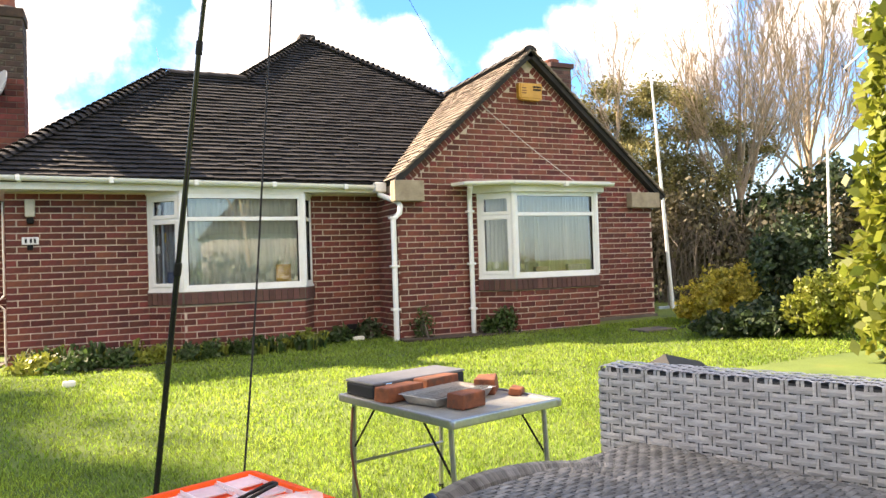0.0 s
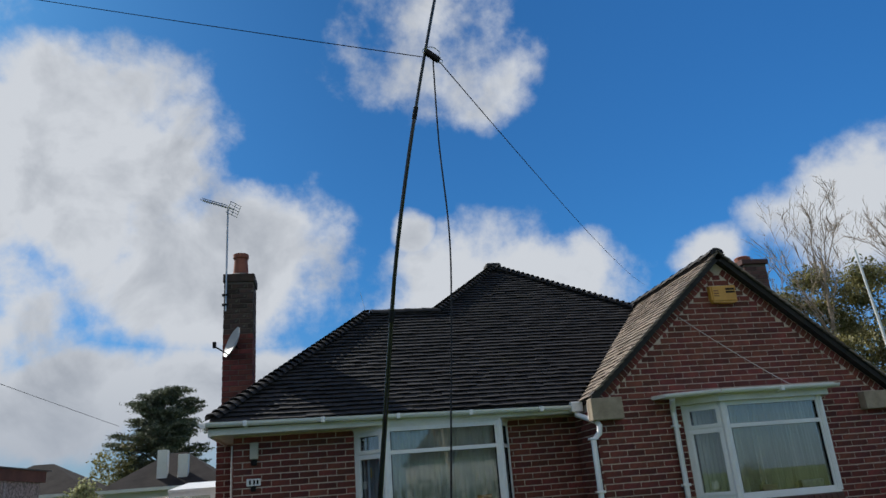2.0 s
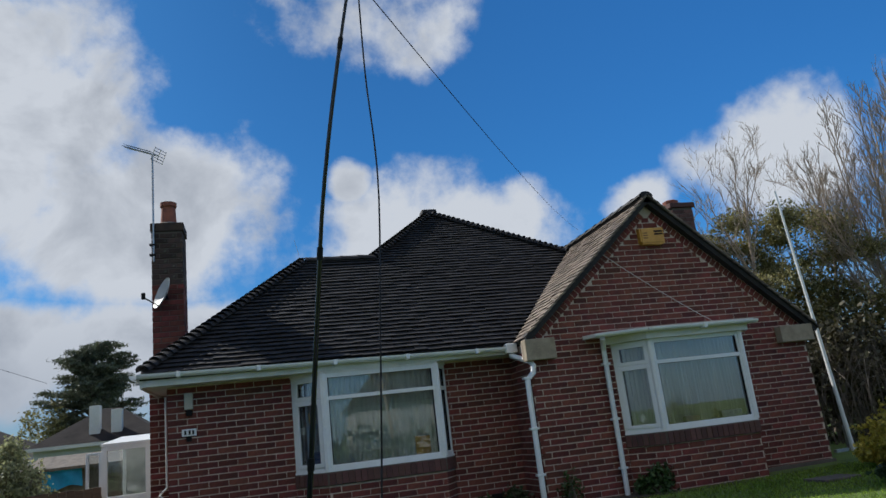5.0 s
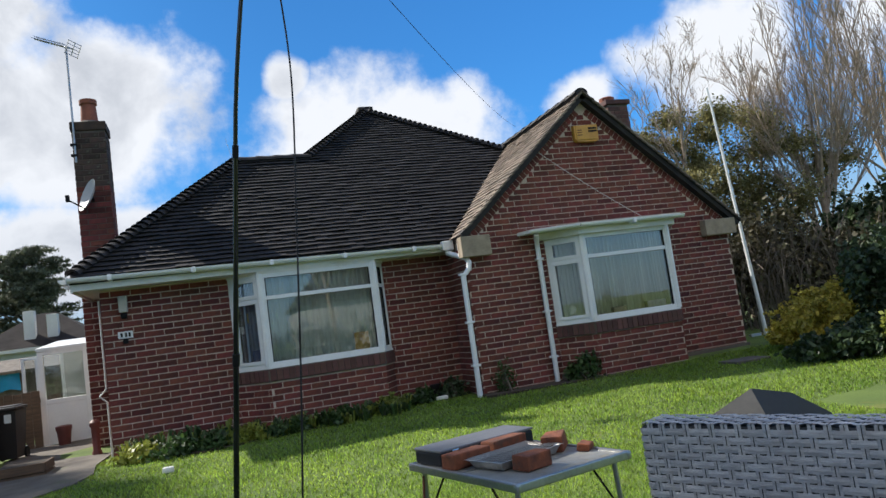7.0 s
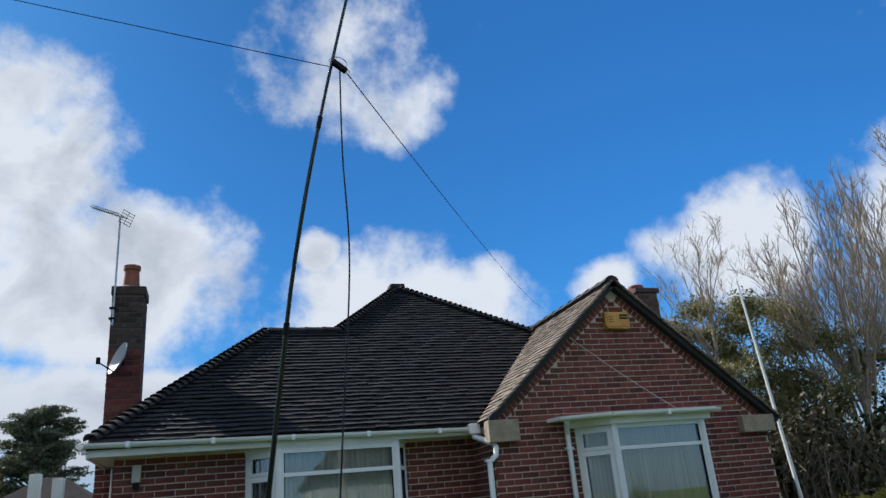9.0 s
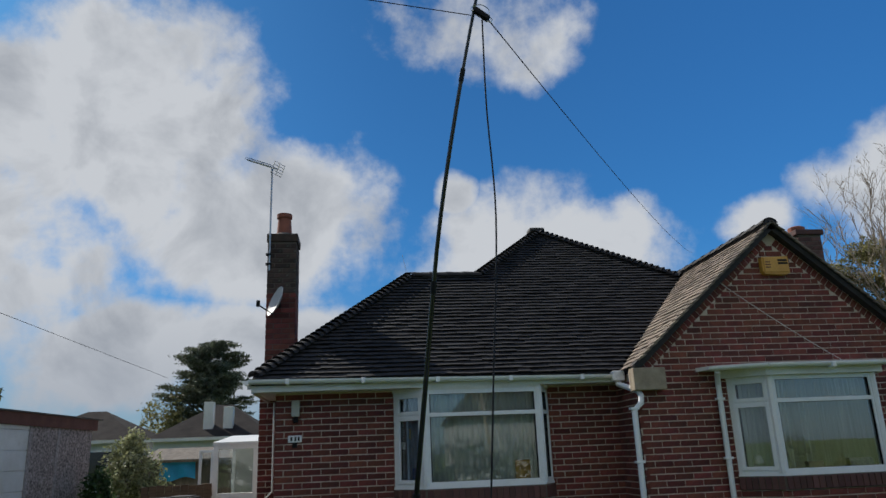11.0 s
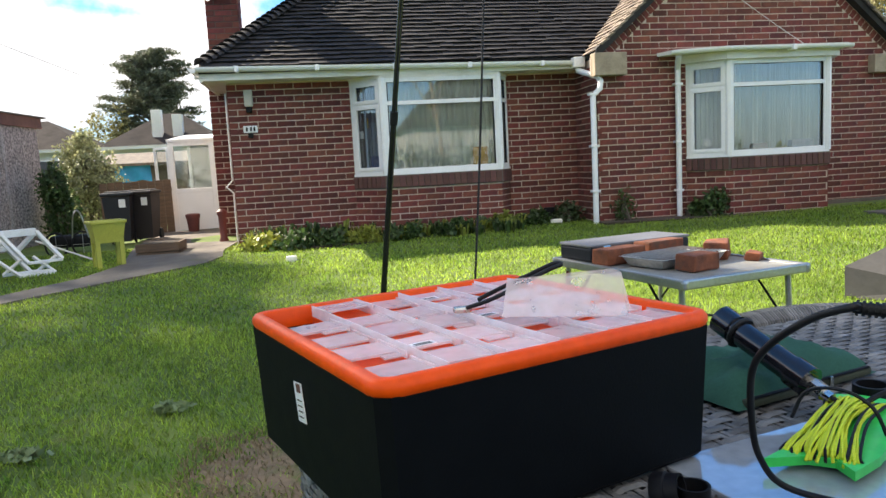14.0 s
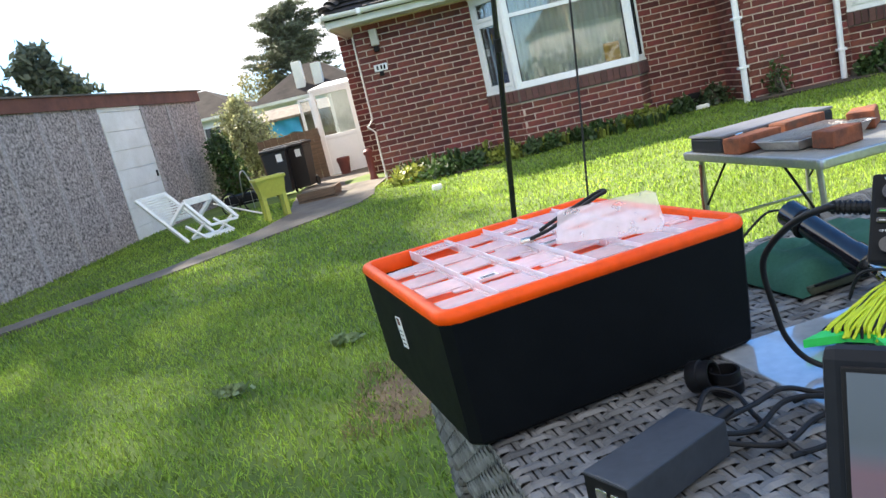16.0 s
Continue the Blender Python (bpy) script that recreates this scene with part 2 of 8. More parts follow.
# golden leaf, brightened to put sunlight on the shrub into its colour
LEAFGOLD = mat("leaf_gold", (0.62, 0.48, 0.07), (0.30, 0.27, 0.04), scale=3, rough=0.55, bump=0, isl=0.4, trans=0.3)
LEAFBROWN = mat("leaf_brown_olive", (0.085, 0.072, 0.032), (0.045, 0.042, 0.02), scale=2, rough=0.6, bump=0, isl=0.5, trans=0.2)
LEAFOLIVE = mat("leaf_olive", (0.30, 0.26, 0.10), (0.16, 0.16, 0.06), scale=2, rough=0.55, bump=0, isl=0.5, trans=0.35)
LEAFLIME = mat("leaf_lime", (0.29, 0.31, 0.05), (0.16, 0.20, 0.03), scale=2, rough=0.5, bump=0, isl=0.4, trans=0.4)
NEEDLE = mat("pine_needle", (0.13, 0.145, 0.09), (0.07, 0.082, 0.048), scale=2, rough=0.6, bump=0, isl=0.5, trans=0.25)
BARK = mat("bark", (0.17, 0.14, 0.11), (0.09, 0.075, 0.06), scale=8, rough=0.9, bump=0.6, fine=30, stretch=(1, 1, 0.2))
BARKPALE = mat("bark_pale", (0.46, 0.37, 0.28), (0.28, 0.22, 0.16), scale=8, rough=0.9, bump=0.4, fine=30)
BLACKP = mat("black_plastic", (0.005, 0.005, 0.006), (0.008, 0.008, 0.009), scale=20, rough=0.55, bump=0.05, spec=0.18)
BLACKG = mat("black_gloss", (0.01, 0.01, 0.012), (0.015, 0.015, 0.018), scale=20, rough=0.09, bump=0.0, spec=0.7)
RUBBER = mat("black_rubber", (0.008, 0.008, 0.009), (0.012, 0.012, 0.012), scale=20, rough=0.5, bump=0.05, spec=0.25)
BODYBOX = mat("cabinet_black", (0.003, 0.004, 0.0052), (0.0042, 0.0054, 0.0068), scale=30, rough=0.6, bump=0.06, fine=400, spec=0.08)
ORANGE = mat("orange_plastic", (0.88, 0.088, 0.002), (0.78, 0.072, 0.002), scale=8, rough=0.42, bump=0.02, spec=0.22)
CLEAR = mat("clear_drawer", (0.90, 0.84, 0.86), (0.80, 0.73, 0.75), scale=10, rough=0.22, bump=0.02, alpha=0.46, rnd=0.15)
DIVIDER = mat("clear_divider", (0.92, 0.88, 0.90), (0.84, 0.80, 0.82), scale=10, rough=0.2, bump=0.02, alpha=0.62)
METAL = mat("aluminium", (0.46, 0.46, 0.45), (0.34, 0.34, 0.33), scale=6, rough=0.38, bump=0.05, metal=0.85)
CHROME = mat("nickel", (0.7, 0.68, 0.62), (0.6, 0.58, 0.5), scale=30, rough=0.25, bump=0, metal=1.0)
FOIL = mat("foil", (0.74, 0.72, 0.69), (0.48, 0.46, 0.43), scale=30, rough=0.42, bump=0.4, fine=50, metal=0.9)
CURTAIN = mat("net_curtain", (0.74, 0.74, 0.64), (0.56, 0.58, 0.50), scale=3, rough=0.9, bump=0.1, trans=0.15, stretch=(6, 6, 0.4))
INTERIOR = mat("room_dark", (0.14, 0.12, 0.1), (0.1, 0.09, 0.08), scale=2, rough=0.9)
PANE = glass("window_glass")


# ---- building helpers ----
class Mb:
    """Collects vertices and faces of one mesh."""

    def __init__(self):
        self.v, self.f, self.smooth = [], [], False

    def add(self, vs, fs, m=None):
        k = len(self.v)
        self.v += [tuple(m @ Vector(p)) if m else tuple(p) for p in vs]
        self.f += [tuple(i + k for i in q) for q in fs]
        return self

    def box(self, x0, x1, y0, y1, z0, z1, m=None):
        vs = [(x, y, z) for z in (z0, z1) for x, y in ((x0, y0), (x1, y0), (x1, y1), (x0, y1))]
        return self.add(vs, [(3, 2, 1, 0), (4, 5, 6, 7), (0, 1, 5, 4), (1, 2, 6, 5), (2, 3, 7, 6), (3, 0, 4, 7)], m)

    def cbox(self, c, s, b=0.004, m=None, seg=2):
        """Box with rounded edges, centre c, size s."""
        bm = bmesh.new()
        bmesh.ops.create_cube(bm, size=1)
        bmesh.ops.scale(bm, vec=s, verts=bm.verts)
        bmesh.ops.bevel(bm, geom=bm.edges[:], offset=min(b, min(s) * 0.45), segments=seg, affect="EDGES", profile=0.6)
        bmesh.ops.translate(bm, vec=c, verts=bm.verts)
        bm.verts.index_update()
        self.add([v.co[:] for v in bm.verts], [[v.index for v in f.verts] for f in bm.faces], m)
        bm.free()
        return self

    def prism(self, poly, a, b, axis="z"):
        """Extrudes a 2D outline between a and b along an axis."""
        n = len(poly)
        put = {"z": lambda p, q: (p[0], p[1], q), "y": lambda p, q: (p[0], q, p[1]), "x": lambda p, q: (q, p[0], p[1])}[axis]
        vs = [put(p, a) for p in poly] + [put(p, b) for p in poly]
        fs = [tuple(range(n))[::-1], tuple(range(n, 2 * n))] + [(i, (i + 1) % n, n + (i + 1) % n, n + i) for i in range(n)]
        return self.add(vs, fs)

    def tube(self, pts, r, n=8, caps=True, closed=False):
        """Round bar along points; r one radius or one for each point."""
        pts = [Vector(p) for p in pts]
        rs = r if isinstance(r, (list, tuple)) else [r] * len(pts)
        k0, up = len(self.v), None
        m = len(pts)
        for i, p in enumerate(pts):
            if closed:
                d = pts[(i + 1) % m] - pts[i - 1]
            else:
                d = pts[min(i + 1, m - 1)] - pts[max(i - 1, 0)]
            d = d.normalized() if d.length > 1e-9 else Vector((0, 0, 1))
            if up is None:
                up = d.orthogonal().normalized()
            else:
                up = up - d * up.dot(d)
                up = up.normalized() if up.length > 1e-6 else d.orthogonal().normalized()
            s = d.cross(up)
            for j in range(n):
                a = 2 * math.pi * j / n
                self.v.append(tuple(p + (up * math.cos(a) + s * math.sin(a)) * rs[i]))
        for i in range(m if closed else m - 1):
            i2 = (i + 1) % m
            for j in range(n):
                self.f.append((k0 + i * n + j, k0 + i * n + (j + 1) % n, k0 + i2 * n + (j + 1) % n, k0 + i2 * n + j))
        if caps and not closed:
            self.f.append(tuple(k0 + j for j in range(n))[::-1])
            self.f.append(tuple(k0 + (m - 1) * n + j for j in range(n)))
        return self

    def lathe(self, prof, n=20, m=None):
        """Turned shape from (radius, height) pairs."""
        vs, fs = [], []
        for r, z in prof:
            for j in range(n):
                a = 2 * math.pi * j / n
                vs.append((r * math.cos(a), r * math.sin(a), z))
        for i in range(len(prof) - 1):
            for j in range(n):
                fs.append((i * n + j, i * n + (j + 1) % n, (i + 1) * n + (j + 1) % n, (i + 1) * n + j))
        fs.append(tuple(range(n))[::-1])
        fs.append(tuple((len(prof) - 1) * n + j for j in range(n)))
        return self.add(vs, fs, m)

    def mesh(self, name):
        me = bpy.data.meshes.new(name)
        me.from_pydata(self.v, [], self.f)
        me.update()
        return me


def smooth(me, angle=40):
    me.shade_smooth()
    me.set_sharp_from_angle(angle=radians(angle))


def about(c, k):
    """Uniform scale about a point."""
    return Matrix.Translation(c) @ Matrix.Scale(k, 4) @ Matrix.Translation(-Vector(c))


GROUP = [Matrix.Identity(4)]  # size and place of the group of things that is being built


def part(name, mb, material, parent=None, label="", local=False, sm=False):
    me = mb.mesh(name) if isinstance(mb, Mb) else mb
    if not local:
        me.transform(GROUP[-1])
    if not me.materials:
        me.materials.append(material)
    if sm:
        smooth(me)
    ob = new(name, me)
    if parent is not None:
        ob.parent = parent
        if not local and parent.type == "EMPTY":
            ob.matrix_parent_inverse = parent.matrix_basis.inverted()
    if label:
        tagged(ob, label)
    return ob


def thing(name, label, category, at=(0, 0, 0), group="", kind=""):
    ob = new(name)
    ob.empty_display_size = 0.1
    ob.matrix_basis = Matrix.Translation(GROUP[-1] @ Vector(at))
    return tagged(ob, label, category, group, kind)


def solo(name, mb, material, label, category, group="", kind="", sm=False):
    return tagged(part(name, mb, material, sm=sm), label, category, group, kind)


def gz(x, y):
    """Height of the lawn."""
    return 0.012 * max(-15, min(15, x)) + 0.027 + 0.022 * (max(-8, min(11, y)) - 9.8)


def arc(a, b, sag, n=12):
    """A hanging line from a to b."""
    a, b = Vector(a), Vector(b)
    return [a.lerp(b, i / n) - Vector((0, 0, sag * 4 * (i / n) * (1 - i / n))) for i in range(n + 1)]


def curve(pts, n=8):
    """A smooth line through points."""
    p = [Vector(q) for q in pts]
    p = [p[0] * 2 - p[1]] + p + [p[-1] * 2 - p[-2]]
    out = []
    for i in range(1, len(p) - 2):
        for k in range(n):
            t = k / n
            a, b, c, d = p[i - 1], p[i], p[i + 1], p[i + 2]
            out.append(0.5 * ((2 * b) + (c - a) * t + (2 * a - 5 * b + 4 * c - d) * t * t + (3 * b - a - 3 * c + d) * t ** 3))
    return out + [p[-2]]


rng = random.Random(7)

# ---- ground ----
def build_ground():
    xs = sorted(set([-400, -150, -60, -30, -20, 20, 30, 60, 150, 400] + [i * 0.5 for i in range(-30, 31)]))
    ys = sorted(set([-400, -150, -60, -30, -20, 20, 30, 60, 150, 400] + [i * 0.5 for i in range(-16, 33)]))
    mb = Mb()
    nx = len(xs)
    for y in ys:
        for x in xs:
            w = 0.012 * noise.noise((x * 0.9, y * 0.9, 0)) if abs(x) < 15 and -8 < y < 16 else 0
            mb.v.append((x, y, gz(x, y) + w))
    for j in range(len(ys) - 1):
        for i in range(nx - 1):
            k = j * nx + i
            mb.f.append((k, k + 1, k + nx + 1, k + nx))
    solo("ground", mb, GRASSBASE, "short green lawn ground round the bungalow", "ground", kind="structure", sm=True)


build_ground()


def strip(pts, lift=0.02, drop=0.06):
    """Paving slab over an outline on the lawn."""
    mb = Mb()
    n = len(pts)
    top = [(x, y, gz(x, y) + lift) for x, y in pts]
    low = [(x, y, gz(x, y) - drop) for x, y in pts]
    mb.add(top + low, [tuple(range(n))] + [(i, n + i, n + (i + 1) % n, (i + 1) % n) for i in range(n)])
    return mb


# concrete path that comes from the shed side to the porch
path_l = [(-6.5, 4.4), (-3.5, 6.05), (-2.6, 6.95), (-1.95, 7.9), (-1.75, 8.7), (-1.95, 9.8), (-2.1, 11.2), (-2.2, 13.5)]
path_r = [(-6.35, 4.12), (-3.32, 5.82), (-2.3, 6.75), (-1.6, 7.5), (-1.15, 7.95), (-0.85, 8.25), (-0.72, 8.7), (-0.78, 9.3), (-0.64, 10.6), (-0.64, 13.5)]
solo("path", strip(path_l + path_r[::-1]), CONC, "worn grey concrete garden path with mossy edges", "path", kind="structure")


# ---- bungalow ----
XL, YW, YG = -0.65, 9.80, 9.05
GX0, GX1, GRX, GRZ = 3.78, 7.93, 5.805, 3.94
EZ, EY, TAN, GP = 2.115, 9.40, 0.812, 0.88
RTIP = 8.10  # foot of the gable roof on the far side
BH, BL = 0.0762, 0.228
house = thing("bungalow", "red brick bungalow with dark tiled hipped roof and white windows", "bungalow", (2.5, 9.8, 0))

brick_mesh = {}


def brick_data(length, material=None, depth=0.05, h=0.0642):
    key = (round(length, 2), (material or BRICK).name, round(depth, 3), round(h, 3))
    if key not in brick_mesh:
        mb = Mb()
        l, c = key[0], 0.003
        vs = [(0, 0, 0), (l, 0, 0), (l, 0, h), (0, 0, h), (c, -c, c), (l - c, -c, c), (l - c, -c, h - c), (c, -c, h - c),
              (0, depth, 0), (l, depth, 0), (l, depth, h), (0, depth, h)]
        fs = [(4, 5, 6, 7), (0, 1, 5, 4), (1, 2, 6, 5), (2, 3, 7, 6), (3, 0, 4, 7), (8, 9, 1, 0), (9, 10, 2, 1), (10, 11, 3, 2), (11, 8, 0, 3)]
        mb.add(vs, fs)
        me = mb.mesh("brick")
        me.materials.append(material or BRICK)
        brick_mesh[key] = me
    return brick_mesh[key]


def lay(wall, a, b, z0, z1, spans=None, stop=None, singles=True, shift=0.0, material=None):
    """Bricks in stretcher bond on the face from a to b (plan points, outside to the right of a->b reversed)."""
    a, b = Vector((*a, 0)), Vector((*b, 0))
    u = (b - a).normalized()
    n = Vector((u.y, -u.x, 0))
    turn = Matrix(((u.x, -n.x, 0), (u.y, -n.y, 0), (0, 0, 1))).to_4x4()
    L = (b - a).length
    out = []
    row = 0
    z = z0
    while z + 0.06 < z1:
        lo_hi = spans(z + 0.033) if spans else [(0, L)]
        for lo, hi in lo_hi:
            off = shift + (0.114 if row % 2 else 0)
            k = math.floor((lo - off) / BL)
            while off + k * BL < hi - 0.02:
                s, e = max(off + k * BL, lo), min(off + (k + 1) * BL - 0.0122, hi)
                k += 1
                if e - s < 0.035:
                    continue
                p = a + u * s + n * (0.0035 + rng.uniform(-0.0012, 0.0012)) + Vector((0, 0, z + rng.uniform(-0.0012, 0.0012)))
                out.append((brick_data(e - s, material), Matrix.Translation(p) @ turn @ Matrix.Rotation(rng.uniform(-0.004, 0.004), 4, "Y")))
        row += 1
        z += BH
    return out


LATER = []  # wall, list of (mesh, pose): laid at the end of the script


def wall_part(name, mb, bricks=(), label=""):
    w = part(name, mb, MORTAR, house, label or "weathered red brick wall with pale mortar joints")
    if bricks:
        LATER.append((w, list(bricks)))
    return w


def slope_top(x):
    """Underside of the gable roof over x."""
    return GRZ - GP * abs(x - GRX) - 0.10


# bays: plan outlines
BLs = [(0.83, YW), (1.20, 9.47), (2.65, 9.47), (2.84, YW)]
BRs = [(4.94, YG), (5.33, 8.73), (6.66, 8.73), (6.84, YG)]


def build_walls():
    # left length of the front wall and the wall between the bay and the gable wing
    mb = Mb().box(XL, 0.83, YW, YW + 0.25, -0.15, 2.02)
    wall_part("front_wall", mb, lay(None, (XL, YW), (0.83, YW), 0.0, 1.99))
    mb = Mb().box(2.84, GX0, YW, YW + 0.25, -0.15, 2.02)
    wall_part("front_wall", mb, lay(None, (2.84, YW), (GX0, YW), 0.0, 1.99, shift=0.05))
    # bay base under the left window
    mb = Mb().prism(BLs[::1], -0.15, 0.65)
    br = []
    for (a, b), s in zip(zip(BLs[:-1], BLs[1:]), (0.0, 0.03, 0.08)):
        br += lay(None, a, b, 0.0, 0.65, shift=s)
    wall_part("bay_wall", mb, br)
    # left side wall, stepped like the chimney breast
    mb = Mb().box(XL, XL + 0.25, YW + 0.25, 14.6, -0.15, 2.02).box(-1.02, XL, 10.98, 11.5, -0.15, 2.2)
    wall_part("side_wall", mb, lay(None, (XL, 10.98), (XL, YW + 0.004), 0.0, 1.99) + lay(None, (-1.02, 10.98), (XL, 10.98), 0.0, 2.2)
              + lay(None, (-1.02, 11.5), (-1.02, 10.98), 0.0, 2.2))
    # gable wing
    hz = 2.05
    mb = Mb().prism([(GX0, -0.1), (4.94, -0.1), (4.94, 1.97), (6.84, 1.97), (6.84, -0.1), (GX1, -0.1), (GX1, slope_top(GX1)), (GRX, slope_top(GRX)), (GX0, slope_top(GX0))], YG, YG + 0.25, "y")

    def spans(z):
        half = (GRZ - 0.235 - z) / GP - 0.012
        lo, hi = max(0, GRX - half - GX0), min(GX1 - GX0, GRX + half - GX0)
        if hi - lo < 0.06:
            return []
        if z < 1.97:
            return [(lo, 4.94 - GX0), (6.84 - GX0, hi)]
        return [(lo, hi)]
    wall_part("gable_wall", mb, lay(None, (GX0, YG), (GX1, YG), -0.06, 3.83, spans=spans, shift=0.02))
    mb = Mb().box(GX0, GX0 + 0.25, YG + 0.25, YW, -0.15, 2.1)
    wall_part("return_wall", mb, lay(None, (GX0, YW), (GX0, YG), 0.0, 2.02, shift=0.1))
    mb = Mb().prism(BRs, -0.15, 0.655)
    br = []
    for (a, b), s in zip(zip(BRs[:-1], BRs[1:]), (0.0, 0.06, 0.1)):
        br += lay(None, a, b, -0.06, 0.655, shift=s)
    wall_part("bay_wall", mb, br)
    # closing walls that stay out of sight
    part("back_wall", Mb().box(XL + 0.25, GX1 - 0.25, 16.6, 16.85, -0.15, 2.1).box(GX1 - 0.25, GX1, YG + 0.25, 16.85, -0.15, 2.1)
         .box(XL, XL + 0.25, 14.6, 16.85, -0.15, 2.02), MORTAR, house)
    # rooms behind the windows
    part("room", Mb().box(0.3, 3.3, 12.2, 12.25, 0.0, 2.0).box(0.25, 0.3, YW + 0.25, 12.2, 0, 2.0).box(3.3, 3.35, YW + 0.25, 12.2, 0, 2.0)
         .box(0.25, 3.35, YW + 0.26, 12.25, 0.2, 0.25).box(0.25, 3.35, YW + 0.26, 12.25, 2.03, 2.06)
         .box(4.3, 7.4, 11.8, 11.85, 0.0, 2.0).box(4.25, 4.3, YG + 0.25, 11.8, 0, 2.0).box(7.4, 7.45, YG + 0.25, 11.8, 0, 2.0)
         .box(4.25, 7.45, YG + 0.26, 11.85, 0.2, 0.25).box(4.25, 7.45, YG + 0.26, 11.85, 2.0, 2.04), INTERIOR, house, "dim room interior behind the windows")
    # raking bricks under the verge
    rk = []
    for sgn in (-1, 1):
        ang = math.atan(GP)
        d = Vector((sgn * math.cos(ang), 0, -math.sin(ang)))
        ln = (2.10 if sgn < 0 else 2.16) / math.cos(ang)
        k = 0
        while 0.05 + k * 0.078 < ln - 0.1:
            p = Vector((GRX, YG - 0.006, GRZ - 0.232)) + d * (0.05 + k * 0.078)
            r = Matrix.Rotation(ang * sgn, 4, "Y")
            if sgn < 0:
                p = p + d * 0.068
            rk.append((brick_data(0.068, None, 0.05, 0.098), Matrix.Translation(p) @ r))
            k += 1
    LATER.append((part("verge_course", Mb().prism([(GRX, GRZ - 0.03), (GRX - 2.1, GRZ - 0.03 - 2.1 * GP), (GRX - 2.1, GRZ - 0.24 - 2.1 * GP), (GRX, GRZ - 0.24), (GRX + 2.1, GRZ - 0.24 - 2.1 * GP), (GRX + 2.1, GRZ - 0.03 - 2.1 * GP)], YG - 0.003, YG + 0.02, "y"), MORTAR, house), rk))
    for x0, x1, zc, h in ((3.71, 4.12, 1.965, 0.27), (7.47, 8.0, 1.865, 0.23)):
        k = Mb().cbox(((x0 + x1) / 2, 9.0, zc), (x1 - x0, 0.16, h), 0.012)
        part("kneeler", k, STONE, house, "pale cast stone block at the foot of the gable")


build_walls()


def brick_sill(pts, z0, z1):
    """Dark bricks on end under a bay window."""
    out = []
    for a, b in zip(pts[:-1], pts[1:]):
        a, b = Vector((*a, 0)), Vector((*b, 0))
        u = (b - a).normalized()
        n = Vector((u.y, -u.x, 0))
        turn = Matrix(((u.x, -n.x, 0), (u.y, -n.y, 0), (0, 0, 1))).to_4x4()
        L = (b - a).length
        k = max(1, round(L / 0.0762))
        for i in range(k):
            out.append((brick_data(L / k - 0.009, BRICKSILL, 0.06, z1 - z0), Matrix.Translation(a + u * (i * L / k + 0.004) + n * 0.03 + Vector((0, 0, z0))) @ turn))
    return out


for pts, z0, z1 in ((BLs, 0.628, 0.765), (BRs, 0.633, 0.77)):
    s = part("bay_sill", Mb().prism([(pts[0][0] - 0.02, pts[0][1]), (pts[1][0] - 0.01, pts[1][1] - 0.02), (pts[2][0] + 0.01, pts[2][1] - 0.02), (pts[3][0] + 0.02, pts[3][1])], z0 - 0.01, z1 + 0.012), MORTARDARK, house, "dark brick window sill course")
    LATER.append((s, brick_sill(pts, z0, z1)))


# roofs
def roof_sheet(name, poly, label=""):
    """Slab of roof under the tiles."""
    mb = Mb()
    n = len(poly)
    vs = [Vector(p) for p in poly]
    nor = (vs[1] - vs[0]).cross(vs[2] - vs[0]).normalized()
    if nor.z < 0:
        nor = -nor
    mb.add([v for v in vs] + [v - nor * 0.07 for v in vs], [tuple(range(n)), tuple(range(n, 2 * n))[::-1]] + [(i, n + i, n + (i + 1) % n, (i + 1) % n) for i in range(n)])
    return part(name, mb, TILEJ, house, label or "dark brown plain tiled roof slope")


def front_z(y):
    return EZ + TAN * (y - EY)


RL, RK, RA = Vector((1.235, 11.66, front_z(11.66))), Vector((2.335, 11.66, front_z(11.66))), Vector((3.70, 13.06, front_z(13.06)))
EL, EV = Vector((-0.91, EY, EZ)), Vector((GRX - (GRZ - EZ) / GP, EY, EZ))
RJ = EV.lerp(Vector((GRX, EY + (GRZ - EZ) / TAN, GRZ)), 0.93)
front_poly = [EL, EV, RJ, RA, RK, RL]
ROOF_F = roof_sheet("roof_slope", front_poly)
roof_sheet("roof_slope", [EL, RL, Vector((1.235, 12.2, RL.z)), Vector((-0.91, 14.4, EZ))])
roof_sheet("roof_slope", [RL, RK, Vector((2.335, 14.4, EZ + 0.1)), Vector((-0.91, 14.4, EZ))])
roof_sheet("roof_slope", [RA, RK, Vector((0.9, 17.0, EZ)), Vector((3.70, 14.2, RA.z))])
roof_sheet("roof_slope", [RA, Vector((3.70, 14.2, RA.z)), Vector((7.0, 17.0, EZ)), Vector((7.93, 14, EZ)), RJ])
roof_sheet("roof_slope", [Vector((3.70, 14.2, RA.z)), Vector((0.9, 17.0, EZ)), Vector((7.0, 17.0, EZ))])
GF = 8.93
ROOF_G = roof_sheet("roof_slope", [Vector((EV.x, GF, EZ)), Vector((GRX, GF, GRZ)), Vector((GRX, 12.3, GRZ)), RJ, EV], "brown tiled gable slope, paler with sunlight in its colour")
roof_sheet("roof_slope", [Vector((GRX, GF, GRZ)), Vector((RTIP, GF, GRZ - GP * (RTIP - GRX))), Vector((RTIP, 14.0, GRZ - GP * (RTIP - GRX))), Vector((GRX, 14.0, GRZ))])

TW, TG = 0.165, 0.100
tile_mesh = {}


